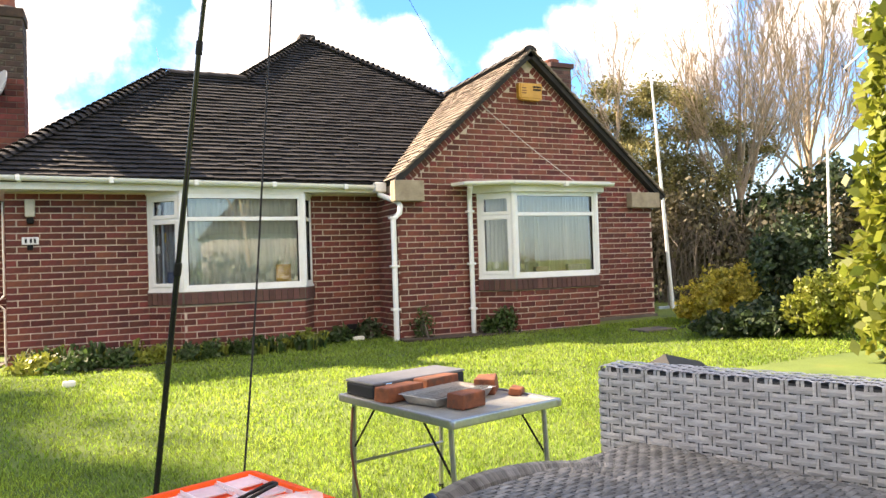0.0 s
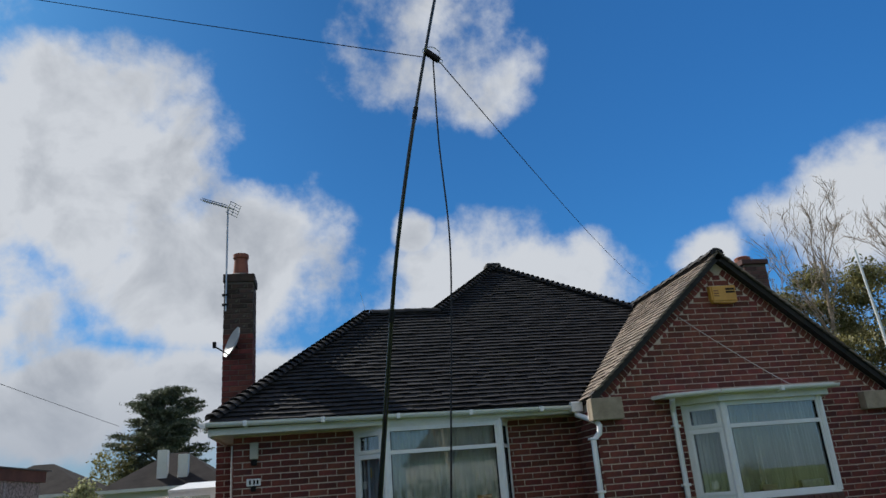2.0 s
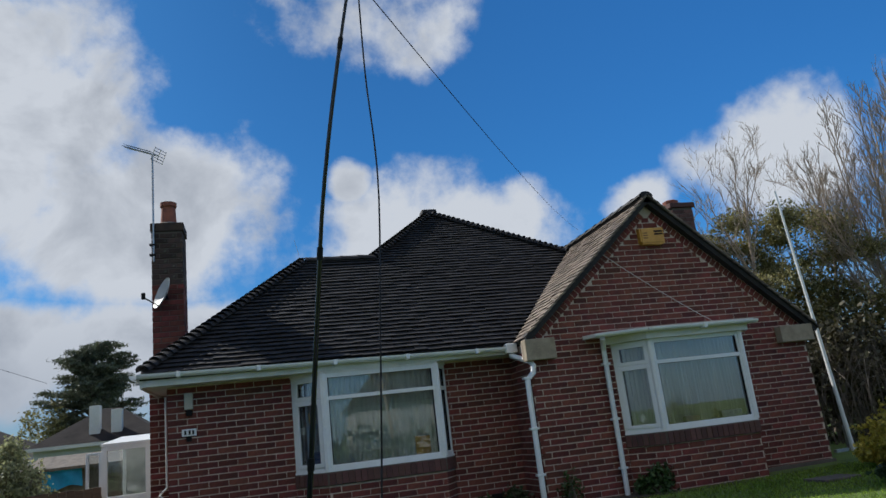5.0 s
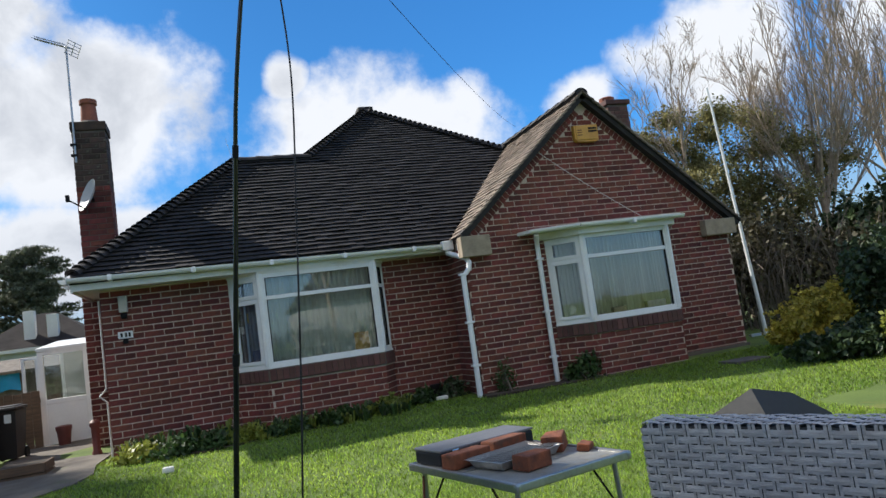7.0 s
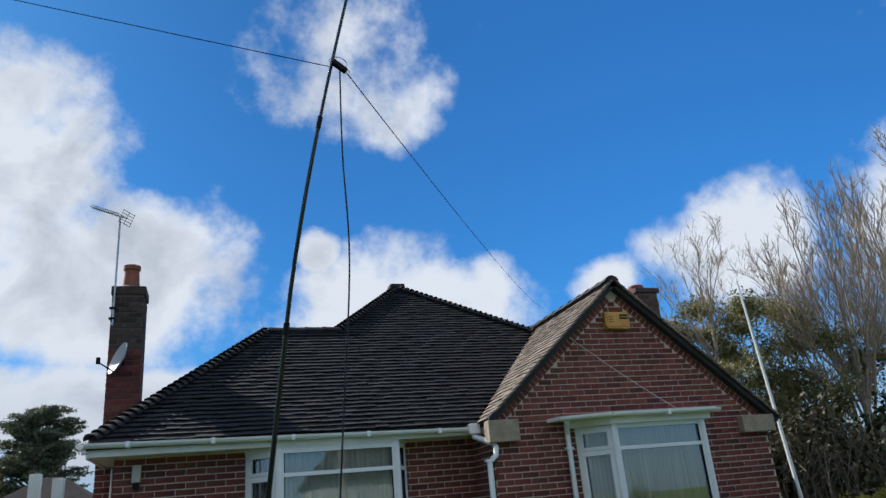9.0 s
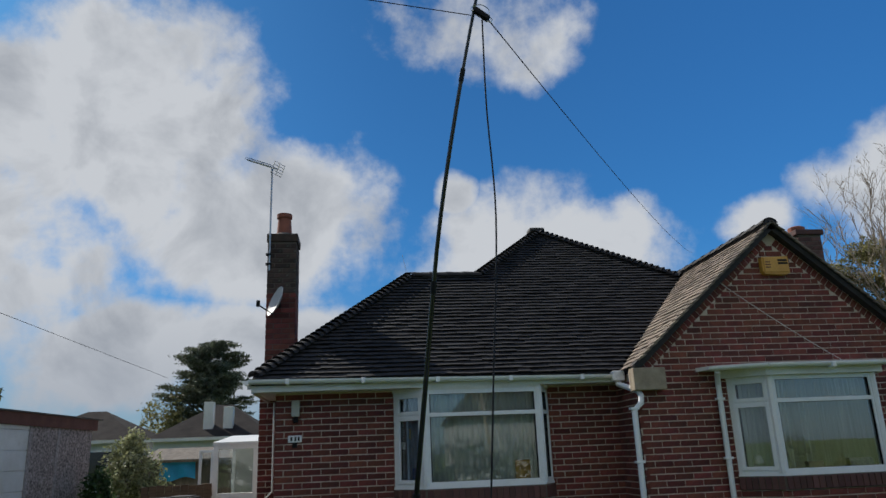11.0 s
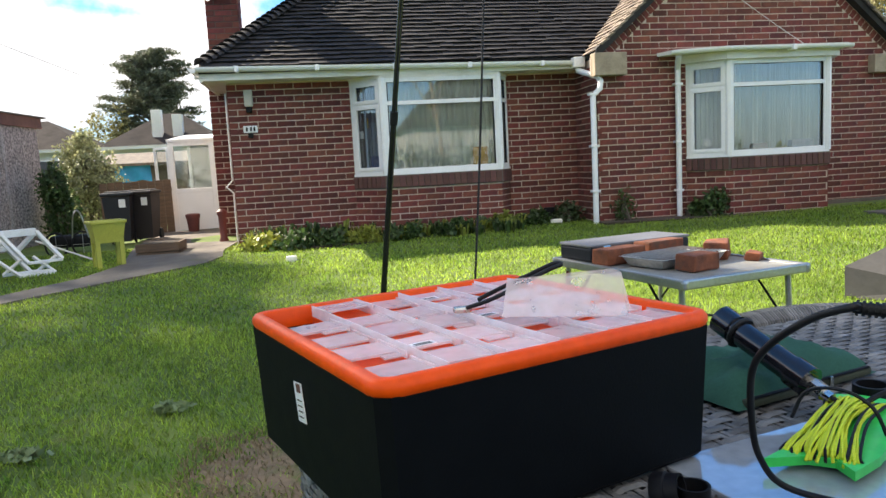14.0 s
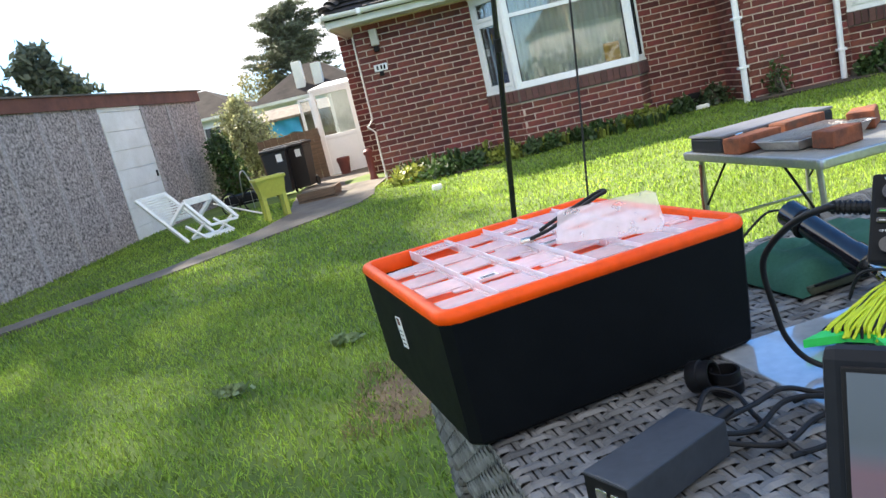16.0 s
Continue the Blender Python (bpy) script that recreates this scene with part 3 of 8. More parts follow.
def tile_data(w, material=None):
    key = (round(w, 2), (material or TILE).name)
    if key not in tile_mesh:
        w, l = key[0], 0.118
        vs = [(0, 0, 0.036), (w, 0, 0.036), (w, l, 0.006), (0, l, 0.006), (0, 0.006, 0.016), (w, 0.006, 0.016), (w, l, -0.01), (0, l, -0.01)]
        if material is not None:
            vs = [(x, y, z * 0.5) for x, y, z in vs]
        mb = Mb().add(vs, [(0, 1, 2, 3), (4, 5, 1, 0), (5, 6, 2, 1), (7, 4, 0, 3)])
        me = mb.mesh("tile")
        me.materials.append(material or TILE)
        tile_mesh[key] = me
    return tile_mesh[key]


def inside(poly, s, t):
    """Span of a flat outline (s, t) at the height t."""
    xs = []
    n = len(poly)
    for i in range(n):
        (s0, t0), (s1, t1) = poly[i], poly[(i + 1) % n]
        if (t0 <= t) != (t1 <= t):
            xs.append(s0 + (s1 - s0) * (t - t0) / (t1 - t0))
    xs.sort()
    return list(zip(xs[::2], xs[1::2]))


def tiles_on(poly, o, u, seed, material=None):
    """Plain tiles, row by row, on a slope whose eave runs along u from o."""
    r = random.Random(seed)
    o, u = Vector(o), Vector(u).normalized()
    nor = None
    vs = [Vector(p) for p in poly]
    nor = (vs[1] - vs[0]).cross(vs[2] - vs[0]).normalized()
    if nor.z < 0:
        nor = -nor
    v = nor.cross(u)
    flat = [((p - o).dot(u), (p - o).dot(v)) for p in vs]
    top = max(t for _, t in flat)
    turn = Matrix((u, v, nor)).transposed().to_4x4()
    out = []
    row, t = 0, 0.0
    while t < top - 0.03:
        for lo, hi in inside(flat, 0, t + 0.03):
            k = math.floor(lo / TW)
            off = TW / 2 if row % 2 else 0
            x = k * TW + off - TW
            while x < hi:
                s, e = max(x, lo), min(x + TW - 0.003, hi)
                x += TW
                if e - s < 0.03:
                    continue
                p = o + u * s + v * (t - 0.012 + r.uniform(-0.006, 0.006)) + nor * (0.004 + r.uniform(0, 0.008))
                out.append((tile_data(e - s, material), Matrix.Translation(p) @ turn @ Matrix.Rotation(r.uniform(-0.02, 0.02), 4, "Z") @ Matrix.Rotation(r.uniform(-0.03, 0.03), 4, "X")))
        row += 1
        t += TG
    return out


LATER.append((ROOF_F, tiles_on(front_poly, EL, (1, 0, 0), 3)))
LATER.append((ROOF_G, tiles_on([Vector((EV.x, GF, EZ)), Vector((GRX, GF, GRZ)), Vector((GRX, 12.3, GRZ)), RJ, EV], (EV.x, 9.4, EZ), (0, -1, 0), 4, TILEBROWNLIT)))


def ridge(a, b, step, r, name="ridge_tile", lift=0.0, flare=1.0):
    """Half-round tiles laid over a ridge or hip."""
    a, b = Vector(a), Vector(b)
    d = (b - a)
    n = max(1, round(d.length / step))
    d.normalize()
    side = d.cross(Vector((0, 0, 1))).normalized()
    up = side.cross(d)
    part("ridge_bedding", Mb().tube([a - up * 0.015, b - up * 0.015], r * 0.78, 8), TILEJ, house)
    for i in range(n):
        p, q = a + (b - a) * (i / n), a + (b - a) * ((i + 1) / n) + d * 0.03
        mb = Mb()
        k = 7
        for c, rr, ll in ((p, r * flare, lift + 0.018), (q, r, lift)):
            for rad in (rr, rr - 0.014):
                for j in range(k):
                    an = math.pi * (j / (k - 1)) * 0.9 + math.pi * 0.05
                    mb.v.append(tuple(c + side * math.cos(an) * rad + up * (math.sin(an) * rad * 0.8 + ll - 0.03)))
        for j in range(k - 1):
            mb.f += [(j, j + 1, 2 * k + j + 1, 2 * k + j), (k + j + 1, k + j, 3 * k + j, 3 * k + j + 1), (j + 1, j, k + j, k + j + 1), (2 * k + j, 2 * k + j + 1, 3 * k + j + 1, 3 * k + j)]
        part(name, mb, TILE, house, sm=False)


ridge(EL + Vector((0.05, 0.05, 0.03)), RL, 0.105, 0.08, "hip_tile", 0.03, 1.55)
ridge(RL, RK, 0.3, 0.11)
ridge(RK, RA, 0.105, 0.075, "hip_tile", 0.03, 1.5)
ridge(RJ, RA, 0.105, 0.075, "hip_tile", 0.03, 1.5)
ridge((GRX, GF, GRZ + 0.01), (GRX, 12.3, GRZ + 0.01), 0.3, 0.11)
part("ridge_cap", Mb().cbox(RA + Vector((0, 0.1, 0.06)), (0.30, 0.3, 0.13), 0.05), TILE, house)
# verge undercloak
for sg in (-1, 1):
    ex = 2.08 if sg < 0 else RTIP - GRX
    pr = [(GRX, GRZ + 0.03), (GRX + sg * ex, GRZ + 0.03 - ex * GP), (GRX + sg * ex, GRZ - 0.012 - ex * GP), (GRX, GRZ - 0.012)]
    part("verge", Mb().prism(pr if sg > 0 else pr[::-1], GF - 0.02, GF + 0.13, "y"), TILEJ, house, "dark tile verge edge")
    ang = math.atan(GP)
    dv = Vector((sg * math.cos(ang), 0, -math.sin(ang)))
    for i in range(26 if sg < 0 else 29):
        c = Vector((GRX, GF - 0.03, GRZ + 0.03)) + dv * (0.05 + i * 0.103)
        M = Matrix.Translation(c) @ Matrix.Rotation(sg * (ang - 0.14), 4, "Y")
        part("verge_tile", Mb().box(-0.06, 0.06, -0.012, 0.12, -0.02, 0.004, M), TILEBROWNLIT, house)

# eaves: fascia, soffit, gutter, downpipes
part("fascia", Mb().box(-0.88, EV.x + 0.05, 9.45, 9.48, 1.985, 2.10), PAINT, house, "white painted timber fascia board")
part("soffit", Mb().box(-0.88, 3.70, 9.48, YW + 0.02, 1.99, 2.003), PAINT, house)
part("side_fascia", Mb().box(-0.91, -0.88, 9.45, 14.4, 1.97, 2.10).box(-0.88, XL, YW, 14.4, 1.99, 2.003), PAINT, house, "white painted side fascia and soffit")


def gutter(a, b, r=0.055, name="gutter", clips=True):
    a, b = Vector(a), Vector(b)
    d = (b - a).normalized()
    side = Vector((0, 0, 1)).cross(d).normalized()
    mb = Mb()
    k = 9
    for c in (a, b):
        for rad in (r, r - 0.005):
            for j in range(k):
                an = math.pi + math.pi * j / (k - 1)
                mb.v.append(tuple(c + side * math.cos(an) * rad + Vector((0, 0, math.sin(an) * rad))))
    for j in range(k - 1):
        mb.f += [(j, j + 1, 2 * k + j + 1, 2 * k + j), (k + j + 1, k + j, 3 * k + j, 3 * k + j + 1)]
    mb.f += [(0, k, 3 * k, 2 * k), (k - 1, 3 * k - 1, 4 * k - 1, 2 * k - 1), tuple(range(k)), tuple(range(2 * k, 3 * k))[::-1]]
    g = part(name, mb, UPVC, house, "white plastic half-round gutter")
    n = int((b - a).length / 0.9)
    for i in range(n if clips else 0):
        c = a.lerp(b, (i + 0.5) / n)
        part("gutter_clip", Mb().cbox(c - Vector((0, 0, 0.028)), (0.05 if abs(d.x) > 0.5 else 0.13, 0.13 if abs(d.x) > 0.5 else 0.05, 0.07), 0.012), UPVC, g)
    return g


gutter((-0.93, 9.385, 2.13), (3.66, 9.385, 2.072))
gutter((-0.965, 9.40, 2.125), (-0.965, 14.3, 2.11))
DP = [(3.67, 9.385, 2.04), (3.67, 9.38, 1.95), (3.79, 9.04, 1.83), (3.805, 8.99, 1.77), (3.79, 8.985, 1.68), (3.70, 8.985, 1.60), (3.70, 8.985, -0.02)]
dp = part("downpipe", Mb().tube(DP, 0.036, 12), UPVC, house, "white plastic downpipe with swan neck", sm=True)
for z in (1.62, 1.0, 0.45):
    part("pipe_clip", Mb().cbox((3.70, 8.99, z), (0.11, 0.085, 0.03), 0.006), UPVC, dp)
part("gutter_outlet", Mb().cbox((3.67, 9.385, 2.05), (0.16, 0.13, 0.13), 0.02), UPVC, house)
dp = part("downpipe", Mb().tube([(4.72, 8.80, 2.02), (4.76, 8.90, 1.95), (4.80, 8.985, 1.87), (4.80, 8.985, -0.04)], 0.034, 12), UPVC, house, "white plastic downpipe beside the bay", sm=True)
for z in (1.7, 1.0, 0.4):
    part("pipe_clip", Mb().cbox((4.80, 8.99, z), (0.10, 0.08, 0.03), 0.006), UPVC, dp)


# bay windows
def window_face(win, a, b, z0, z1, transom, curtain_back=0.0, rail=0.055, post=0.06, vent=False):
    """One glazed face between two plan points: posts, rails and panes."""
    a, b = Vector((*a, 0)), Vector((*b, 0))
    u = (b - a).normalized()
    n = Vector((u.y, -u.x, 0))
    M = Matrix(((u.x, -n.x, 0, a.x), (u.y, -n.y, 0, a.y), (0, 0, 1, 0), (0, 0, 0, 1)))
    L = (b - a).length
    fr = Mb()
    for x0, x1 in ((0, post), (L - post, L)):
        fr.cbox(((x0 + x1) / 2, 0.03, (z0 + z1) / 2), (x1 - x0, 0.07, z1 - z0), 0.006, M)
    for c, h in ((z0 + rail / 2, rail), (z1 - rail / 2, rail), (transom, 0.05)):
        fr.cbox((L / 2, 0.028, c), (L - 2 * post + 0.02, 0.06, h), 0.006, M)
    part("window_frame", fr, UPVC, win)
    for q0, q1 in ((z0 + rail - 0.01, transom - 0.015), (transom + 0.015, z1 - rail + 0.01)):
        pb = Mb().box(post - 0.01, L - post + 0.01, 0.03, 0.036, q0, q1, M)
        p = part("pane", pb, PANE, win)
        p.visible_shadow = False
        bead = Mb()
        for x0, x1, zz0, zz1 in ((post, post + 0.012, q0, q1), (L - post - 0.012, L - post, q0, q1), (post, L - post, q0, q0 + 0.012), (post, L - post, q1 - 0.012, q1)):
            bead.box(x0, x1, 0.012, 0.03, zz0, zz1, M)
        part("gasket", bead, BLACKP, win)
        if vent:
            sash = Mb()
            for x0, x1, zz0, zz1 in ((post - 0.012, post + 0.035, q0, q1), (L - post - 0.035, L - post + 0.012, q0, q1), (post, L - post, q0 - 0.005, q0 + 0.04), (post, L - post, q1 - 0.04, q1 + 0.005)):
                sash.cbox(((x0 + x1) / 2, 0.0, (zz0 + zz1) / 2), (x1 - x0, 0.035, zz1 - zz0), 0.006, M)
            part("sash", sash, UPVC, win)


def net(name, x0, x1, y, z0, z1, material, parent, amp=0.02, waves=26, seed=1, label=""):
    r = random.Random(seed)
    mb = Mb()
    n = waves * 6
    ph = [r.uniform(0, 6.28) for _ in range(4)]
    for i in range(n + 1):
        s = i / n
        for z, k in ((z0, 1.2), ((z0 + z1) / 2, 1.0), (z1, 0.7)):
            d = amp * k * (math.sin(s * waves * 6.28 + ph[0] + 0.6 * math.sin(s * 17 + ph[1])) + 0.5 * math.sin(s * waves * 2.3 * 6.28 / 3 + ph[2]))
            mb.v.append((x0 + (x1 - x0) * s, y + d, z))
    for i in range(n):
        for k in range(2):
            mb.f.append((i * 3 + k, i * 3 + 3 + k, i * 3 + 4 + k, i * 3 + 1 + k))
    return part(name, mb, material, parent, label, sm=True)


W1 = part("window_bay", Mb().prism([(0.81, YW), (1.19, 9.452), (2.66, 9.452), (2.86, YW), (2.80, YW + 0.02), (2.61, 9.54), (1.23, 9.54), (0.89, YW + 0.02)], 0.777, 0.805), UPVC, house, "white plastic bay window with net curtains")
window_face(W1, BLs[0], BLs[1], 0.80, 1.955, 1.65, vent=True)
window_face(W1, BLs[1], BLs[2], 0.80, 1.955, 1.65)
window_face(W1, BLs[2], BLs[3], 0.80, 1.955, 1.65, post=0.045)
for p in BLs[1:3]:
    part("corner_post", Mb().tube([(p[0], p[1] + 0.02, 0.80), (p[0], p[1] + 0.02, 1.955)], 0.048, 8), UPVC, W1)
net("curtain", 1.25, 2.63, 9.575, 0.81, 1.95, CURTAIN, W1, 0.014, 22, 3, "pale patterned net curtain")
net("curtain", 0.98, 1.20, 9.70, 0.81, 1.95, mat("blue_grey_net", (0.30, 0.37, 0.45), (0.20, 0.26, 0.33), scale=4, rough=0.9, bump=0.1, trans=0.2), W1, 0.012, 5, 4, "blue-grey net curtain behind the side pane")
hem = Mb()
for i in range(26):
    hem.lathe([(0.010, -0.0015), (0.021, -0.0015), (0.021, 0.0015), (0.010, 0.0015)], 10, Matrix.Translation((1.28 + 1.32 * i / 25, 9.552, 0.98)) @ Matrix.Rotation(radians(90), 4, "X"))
tagged(part("lace_hem", hem, CURTAIN, W1, "row of lace rings along the net curtain"), kind="stuff")
part("bay_head", Mb().prism([(0.81, YW), (1.18, 9.46), (2.67, 9.46), (2.86, YW)], 1.952, 1.988), PAINT, house)

W2 = part("window_bay", Mb().prism([(4.92, YG), (5.32, 8.712), (6.67, 8.712), (6.86, YG), (6.80, YG + 0.02), (6.61, 8.80), (5.37, 8.80), (4.99, YG + 0.02)], 0.782, 0.81), UPVC, house, "white plastic bay window with beige curtains")
window_face(W2, BRs[0], BRs[1], 0.805, 1.945, 1.635, vent=True)
window_face(W2, BRs[1], BRs[2], 0.805, 1.945, 1.645)
window_face(W2, BRs[2], BRs[3], 0.805, 1.945, 1.645, post=0.045)
for p in BRs[1:3]:
    part("corner_post", Mb().tube([(p[0], p[1] + 0.02, 0.805), (p[0], p[1] + 0.02, 1.945)], 0.048, 8), UPVC, W2)
CURT2 = mat("beige_curtain", (0.74, 0.66, 0.48), (0.58, 0.51, 0.36), scale=3, rough=0.9, bump=0.1, trans=0.15, stretch=(6, 6, 0.4))
net("curtain", 5.38, 6.02, 8.90, 0.83, 1.93, CURT2, W2, 0.022, 11, 5, "beige curtain drawn across")
net("curtain", 6.00, 6.63, 8.90, 0.83, 1.93, CURT2, W2, 0.02, 12, 6, "beige curtain drawn across")
net("curtain", 5.06, 5.40, 9.0, 0.83, 1.93, CURTAIN, W2, 0.02, 6, 8, "pale net curtain")
# flat canopy over the right bay with its own gutter
can = part("bay_canopy", Mb().prism([(4.82, YG), (5.26, 8.66), (6.76, 8.66), (6.94, YG)], 1.945, 2.04).prism([(4.56, YG - 0.002), (4.66, 8.80), (5.24, 8.60), (6.84, 8.60), (7.00, YG - 0.002)], 2.04, 2.085), PAINT, house, "flat painted canopy with lead top over the bay")
gutter((4.62, 8.80, 2.07), (5.25, 8.575, 2.07), 0.045, "bay_gutter", clips=False)
gutter((5.25, 8.575, 2.07), (6.86, 8.575, 2.065), 0.045, "bay_gutter")

# ---- on and beside the bungalow ----
def build_chimney():
    mb = Mb().box(-0.97, -0.555, 10.99, 11.45, 2.0, 4.37)
    ch = part("chimney", mb, MORTARDARK, house, "tall soot-darkened brick chimney stack")
    br = []
    for a, b in (((-0.97, 10.99), (-0.555, 10.99)), ((-0.555, 10.99), (-0.555, 11.45)), ((-0.97, 11.45), (-0.97, 10.99))):
        br += lay(None, a, b, 2.2, 3.56) + lay(None, a, b, 2.2 + 18 * BH, 4.37, material=SOOTBRICK)
    LATER.append((ch, br))
    part("chimney_cap", Mb().cbox((-0.762, 11.22, 4.42), (0.46, 0.50, 0.13), 0.015), SOOTBRICK, ch)
    part("flaunching", Mb().lathe([(0.2, 4.48), (0.13, 4.54)], 12, Matrix.Translation((-0.762, 11.22, 0))), CONC, ch)
    pot = mat("terracotta", (0.30, 0.10, 0.06), (0.2, 0.07, 0.045), scale=7, rough=0.8, bump=0.2)
    part("chimney_pot", Mb().lathe([(0.12, 4.51), (0.115, 4.56), (0.10, 4.78), (0.118, 4.80), (0.118, 4.86), (0.085, 4.86), (0.08, 4.54)], 18, Matrix.Translation((-0.762, 11.22, 0))), pot, ch, "round terracotta chimney pot", sm=True)
    ch2 = part("chimney", Mb().box(7.74, 8.14, 11.3, 11.7, 2.0, 4.50), MORTARDARK, house, "short brick chimney behind the gable")
    br = []
    for a, b in (((7.74, 11.3), (8.14, 11.3)), ((7.74, 11.7), (7.74, 11.3))):
        br += lay(None, a, b, 2.1, 4.50, material=BRICKSILL)
    LATER.append((ch2, br))
    part("chimney_cap", Mb().cbox((7.94, 11.5, 4.54), (0.50, 0.48, 0.09), 0.015), BRICKSILL, ch2)
    part("chimney_pot", Mb().lathe([(0.13, 4.58), (0.14, 4.67), (0.1, 4.69)], 14, Matrix.Translation((7.86, 11.5, 0))), pot, ch2)


build_chimney()


def build_aerial():
    a = thing("tv_aerial", "grey metal rooftop television aerial on a pole", "aerial", (-0.98, 10.97, 4.0))
    part("pole", Mb().tube([(-0.94, 10.95, 3.9), (-0.94, 10.95, 5.55)], 0.014, 8), METAL, a)
    p0, p1 = Vector((-0.845, 10.9, 5.50)), Vector((-1.36, 11.2, 5.78))
    part("boom", Mb().tube([p0, p1], 0.011, 6), METAL, a)
    d = (p1 - p0).normalized()
    s = d.cross(Vector((0, 0, 1))).normalized()
    for i in range(11):
        c = p0.lerp(p1, 0.22 + 0.075 * i)
        w = 0.085
        part("element", Mb().tube([c - s * w, c + s * w], 0.005, 5).tube([c - s * w * 0.6 + Vector((0, 0, 0.035)), c + s * w * 0.6 + Vector((0, 0, 0.035))], 0.004, 5), METAL, a)
    up = s.cross(d)
    rf = part("reflector", Mb().tube([p0 - up * 0.1, p0 + up * 0.1], 0.006, 5), METAL, a)
    for k in (-0.09, -0.045, 0, 0.045, 0.09):
        part("rod", Mb().tube([p0 + up * k - s * 0.13, p0 + up * k + s * 0.13], 0.005, 5), METAL, rf)
    for k in (-0.12, 0.12):
        part("side_rod", Mb().tube([p0 - up * 0.1 + s * k, p0 + up * 0.1 + s * k], 0.005, 5), METAL, rf)
    for z in (4.15, 4.0):
        part("bracket", Mb().cbox((-0.955, 10.96, z), (0.08, 0.06, 0.03), 0.004), BLACKP, a)
    d = thing("satellite_dish", "grey satellite dish on the chimney stack", "satellite dish", (-0.86, 10.9, 3.38))
    M = Matrix.Translation((-0.775, 10.80, 3.38)) @ Matrix.Rotation(radians(-62), 4, "Z") @ Matrix.Rotation(radians(70), 4, "X")
    prof = [(0.0, 0.0)] + [(0.215 * k / 8, 0.06 * (k / 8) ** 2) for k in range(1, 9)]
    vs, fs, n = [], [], 24
    for r, z in prof[1:]:
        for j in range(n):
            an = 2 * math.pi * j / n
            vs.append((r * math.cos(an), r * 1.08 * math.sin(an), z))
    for i in range(len(prof) - 2):
        for j in range(n):
            fs.append((i * n + j, i * n + (j + 1) % n, (i + 1) * n + (j + 1) % n, (i + 1) * n + j))
    fs.append(tuple(range(n)))
    k = len(vs)
    vs += [(x, y, z - 0.008) for x, y, z in vs]
    fs += [tuple(i + k for i in f[::-1]) for f in fs]
    fs += [((len(prof) - 2) * n + j, (len(prof) - 2) * n + (j + 1) % n, k + (len(prof) - 2) * n + (j + 1) % n, k + (len(prof) - 2) * n + j) for j in range(n)]
    part("reflector", Mb().add(vs, fs, M), mat("dish_grey", (0.5, 0.5, 0.5), (0.4, 0.4, 0.4), rough=0.5, bump=0.02), d, sm=True)
    part("arm", Mb().tube([M @ Vector((0, -0.19, 0.03)), M @ Vector((0, -0.16, 0.24))], 0.010, 6), BLACKP, d)
    part("receiver", Mb().cbox(M @ Vector((0, -0.14, 0.27)), (0.05, 0.05, 0.09), 0.01), BLACKP, d)
    part("mount", Mb().tube([M @ Vector((0, 0, -0.01)), (-0.775, 10.99, 3.36)], 0.018, 8), BLACKP, d)


build_aerial()

# wall fittings
b = thing("outdoor_light", "small square beige wall lamp under the eaves", "wall lamp", (-0.42, 9.78, 1.79))
part("body", Mb().cbox((-0.402, 9.755, 1.80), (0.10, 0.07, 0.20), 0.012), mat("beige_plastic", (0.55, 0.52, 0.44), (0.45, 0.42, 0.35), rough=0.5), b)
part("sensor", Mb().cbox((-0.402, 9.765, 1.66), (0.07, 0.055, 0.07), 0.015), BLACKP, b)
b = thing("house_sign", "white number plate on a dark bracket", "house sign", (-0.41, 9.78, 1.43))
part("plate", Mb().cbox((-0.407, 9.782, 1.43), (0.17, 0.014, 0.085), 0.006), UPVC, b)
for i, x in enumerate((-0.45, -0.40, -0.36)):
    part("numeral_bar", Mb().box(x - 0.011, x + 0.011, 9.770, 9.774, 1.405, 1.455), BLACKP, b)
part("bracket", Mb().cbox((-0.41, 9.785, 1.355), (0.06, 0.018, 0.06), 0.004), BLACKP, b)
b = thing("wall_vent", "black plastic wall vent low on the brickwork", "vent", (3.32, 9.78, 0.2))
part("cowl", Mb().cbox((3.355, 9.75, 0.17), (0.15, 0.10, 0.14), 0.02), BLACKP, b)
part("base", Mb().cbox((3.355, 9.772, 0.09), (0.12, 0.05, 0.05), 0.01), BLACKP, b)
b = thing("alarm_box", "yellow burglar alarm box on the gable", "alarm box", (5.80, 9.03, 3.385))
YEL = mat("alarm_yellow", (0.62, 0.33, 0.05), (0.5, 0.25, 0.04), rough=0.5, bump=0.03)
mb = Mb().prism([(5.62, 3.49), (5.99, 3.50), (5.99, 3.275), (5.94, 3.255), (5.65, 3.265), (5.62, 3.305)][::-1], 8.97, 9.045, "y")
part("case", mb, YEL, b)
part("front", Mb().cbox((5.805, 8.967, 3.385), (0.33, 0.02, 0.20), 0.008), YEL, b)
for i in range(2):
    part("lettering_bar", Mb().box(5.835, 5.965, 8.953, 8.957, 3.43 - i * 0.04, 3.455 - i * 0.04), BLACKP, b)
for i in range(3):
    part("grille_slot", Mb().box(5.66, 5.73, 8.953, 8.957, 3.345 + i * 0.035, 3.357 + i * 0.035), RUST, b)
# cable across the gable to the canopy
solo("gable_cable", Mb().tube(arc((5.03, 9.02, 3.17), (6.22, 8.60, 2.09), 0.03), 0.004, 5), PAINT, "thin pale cable slung across the gable", "cable")

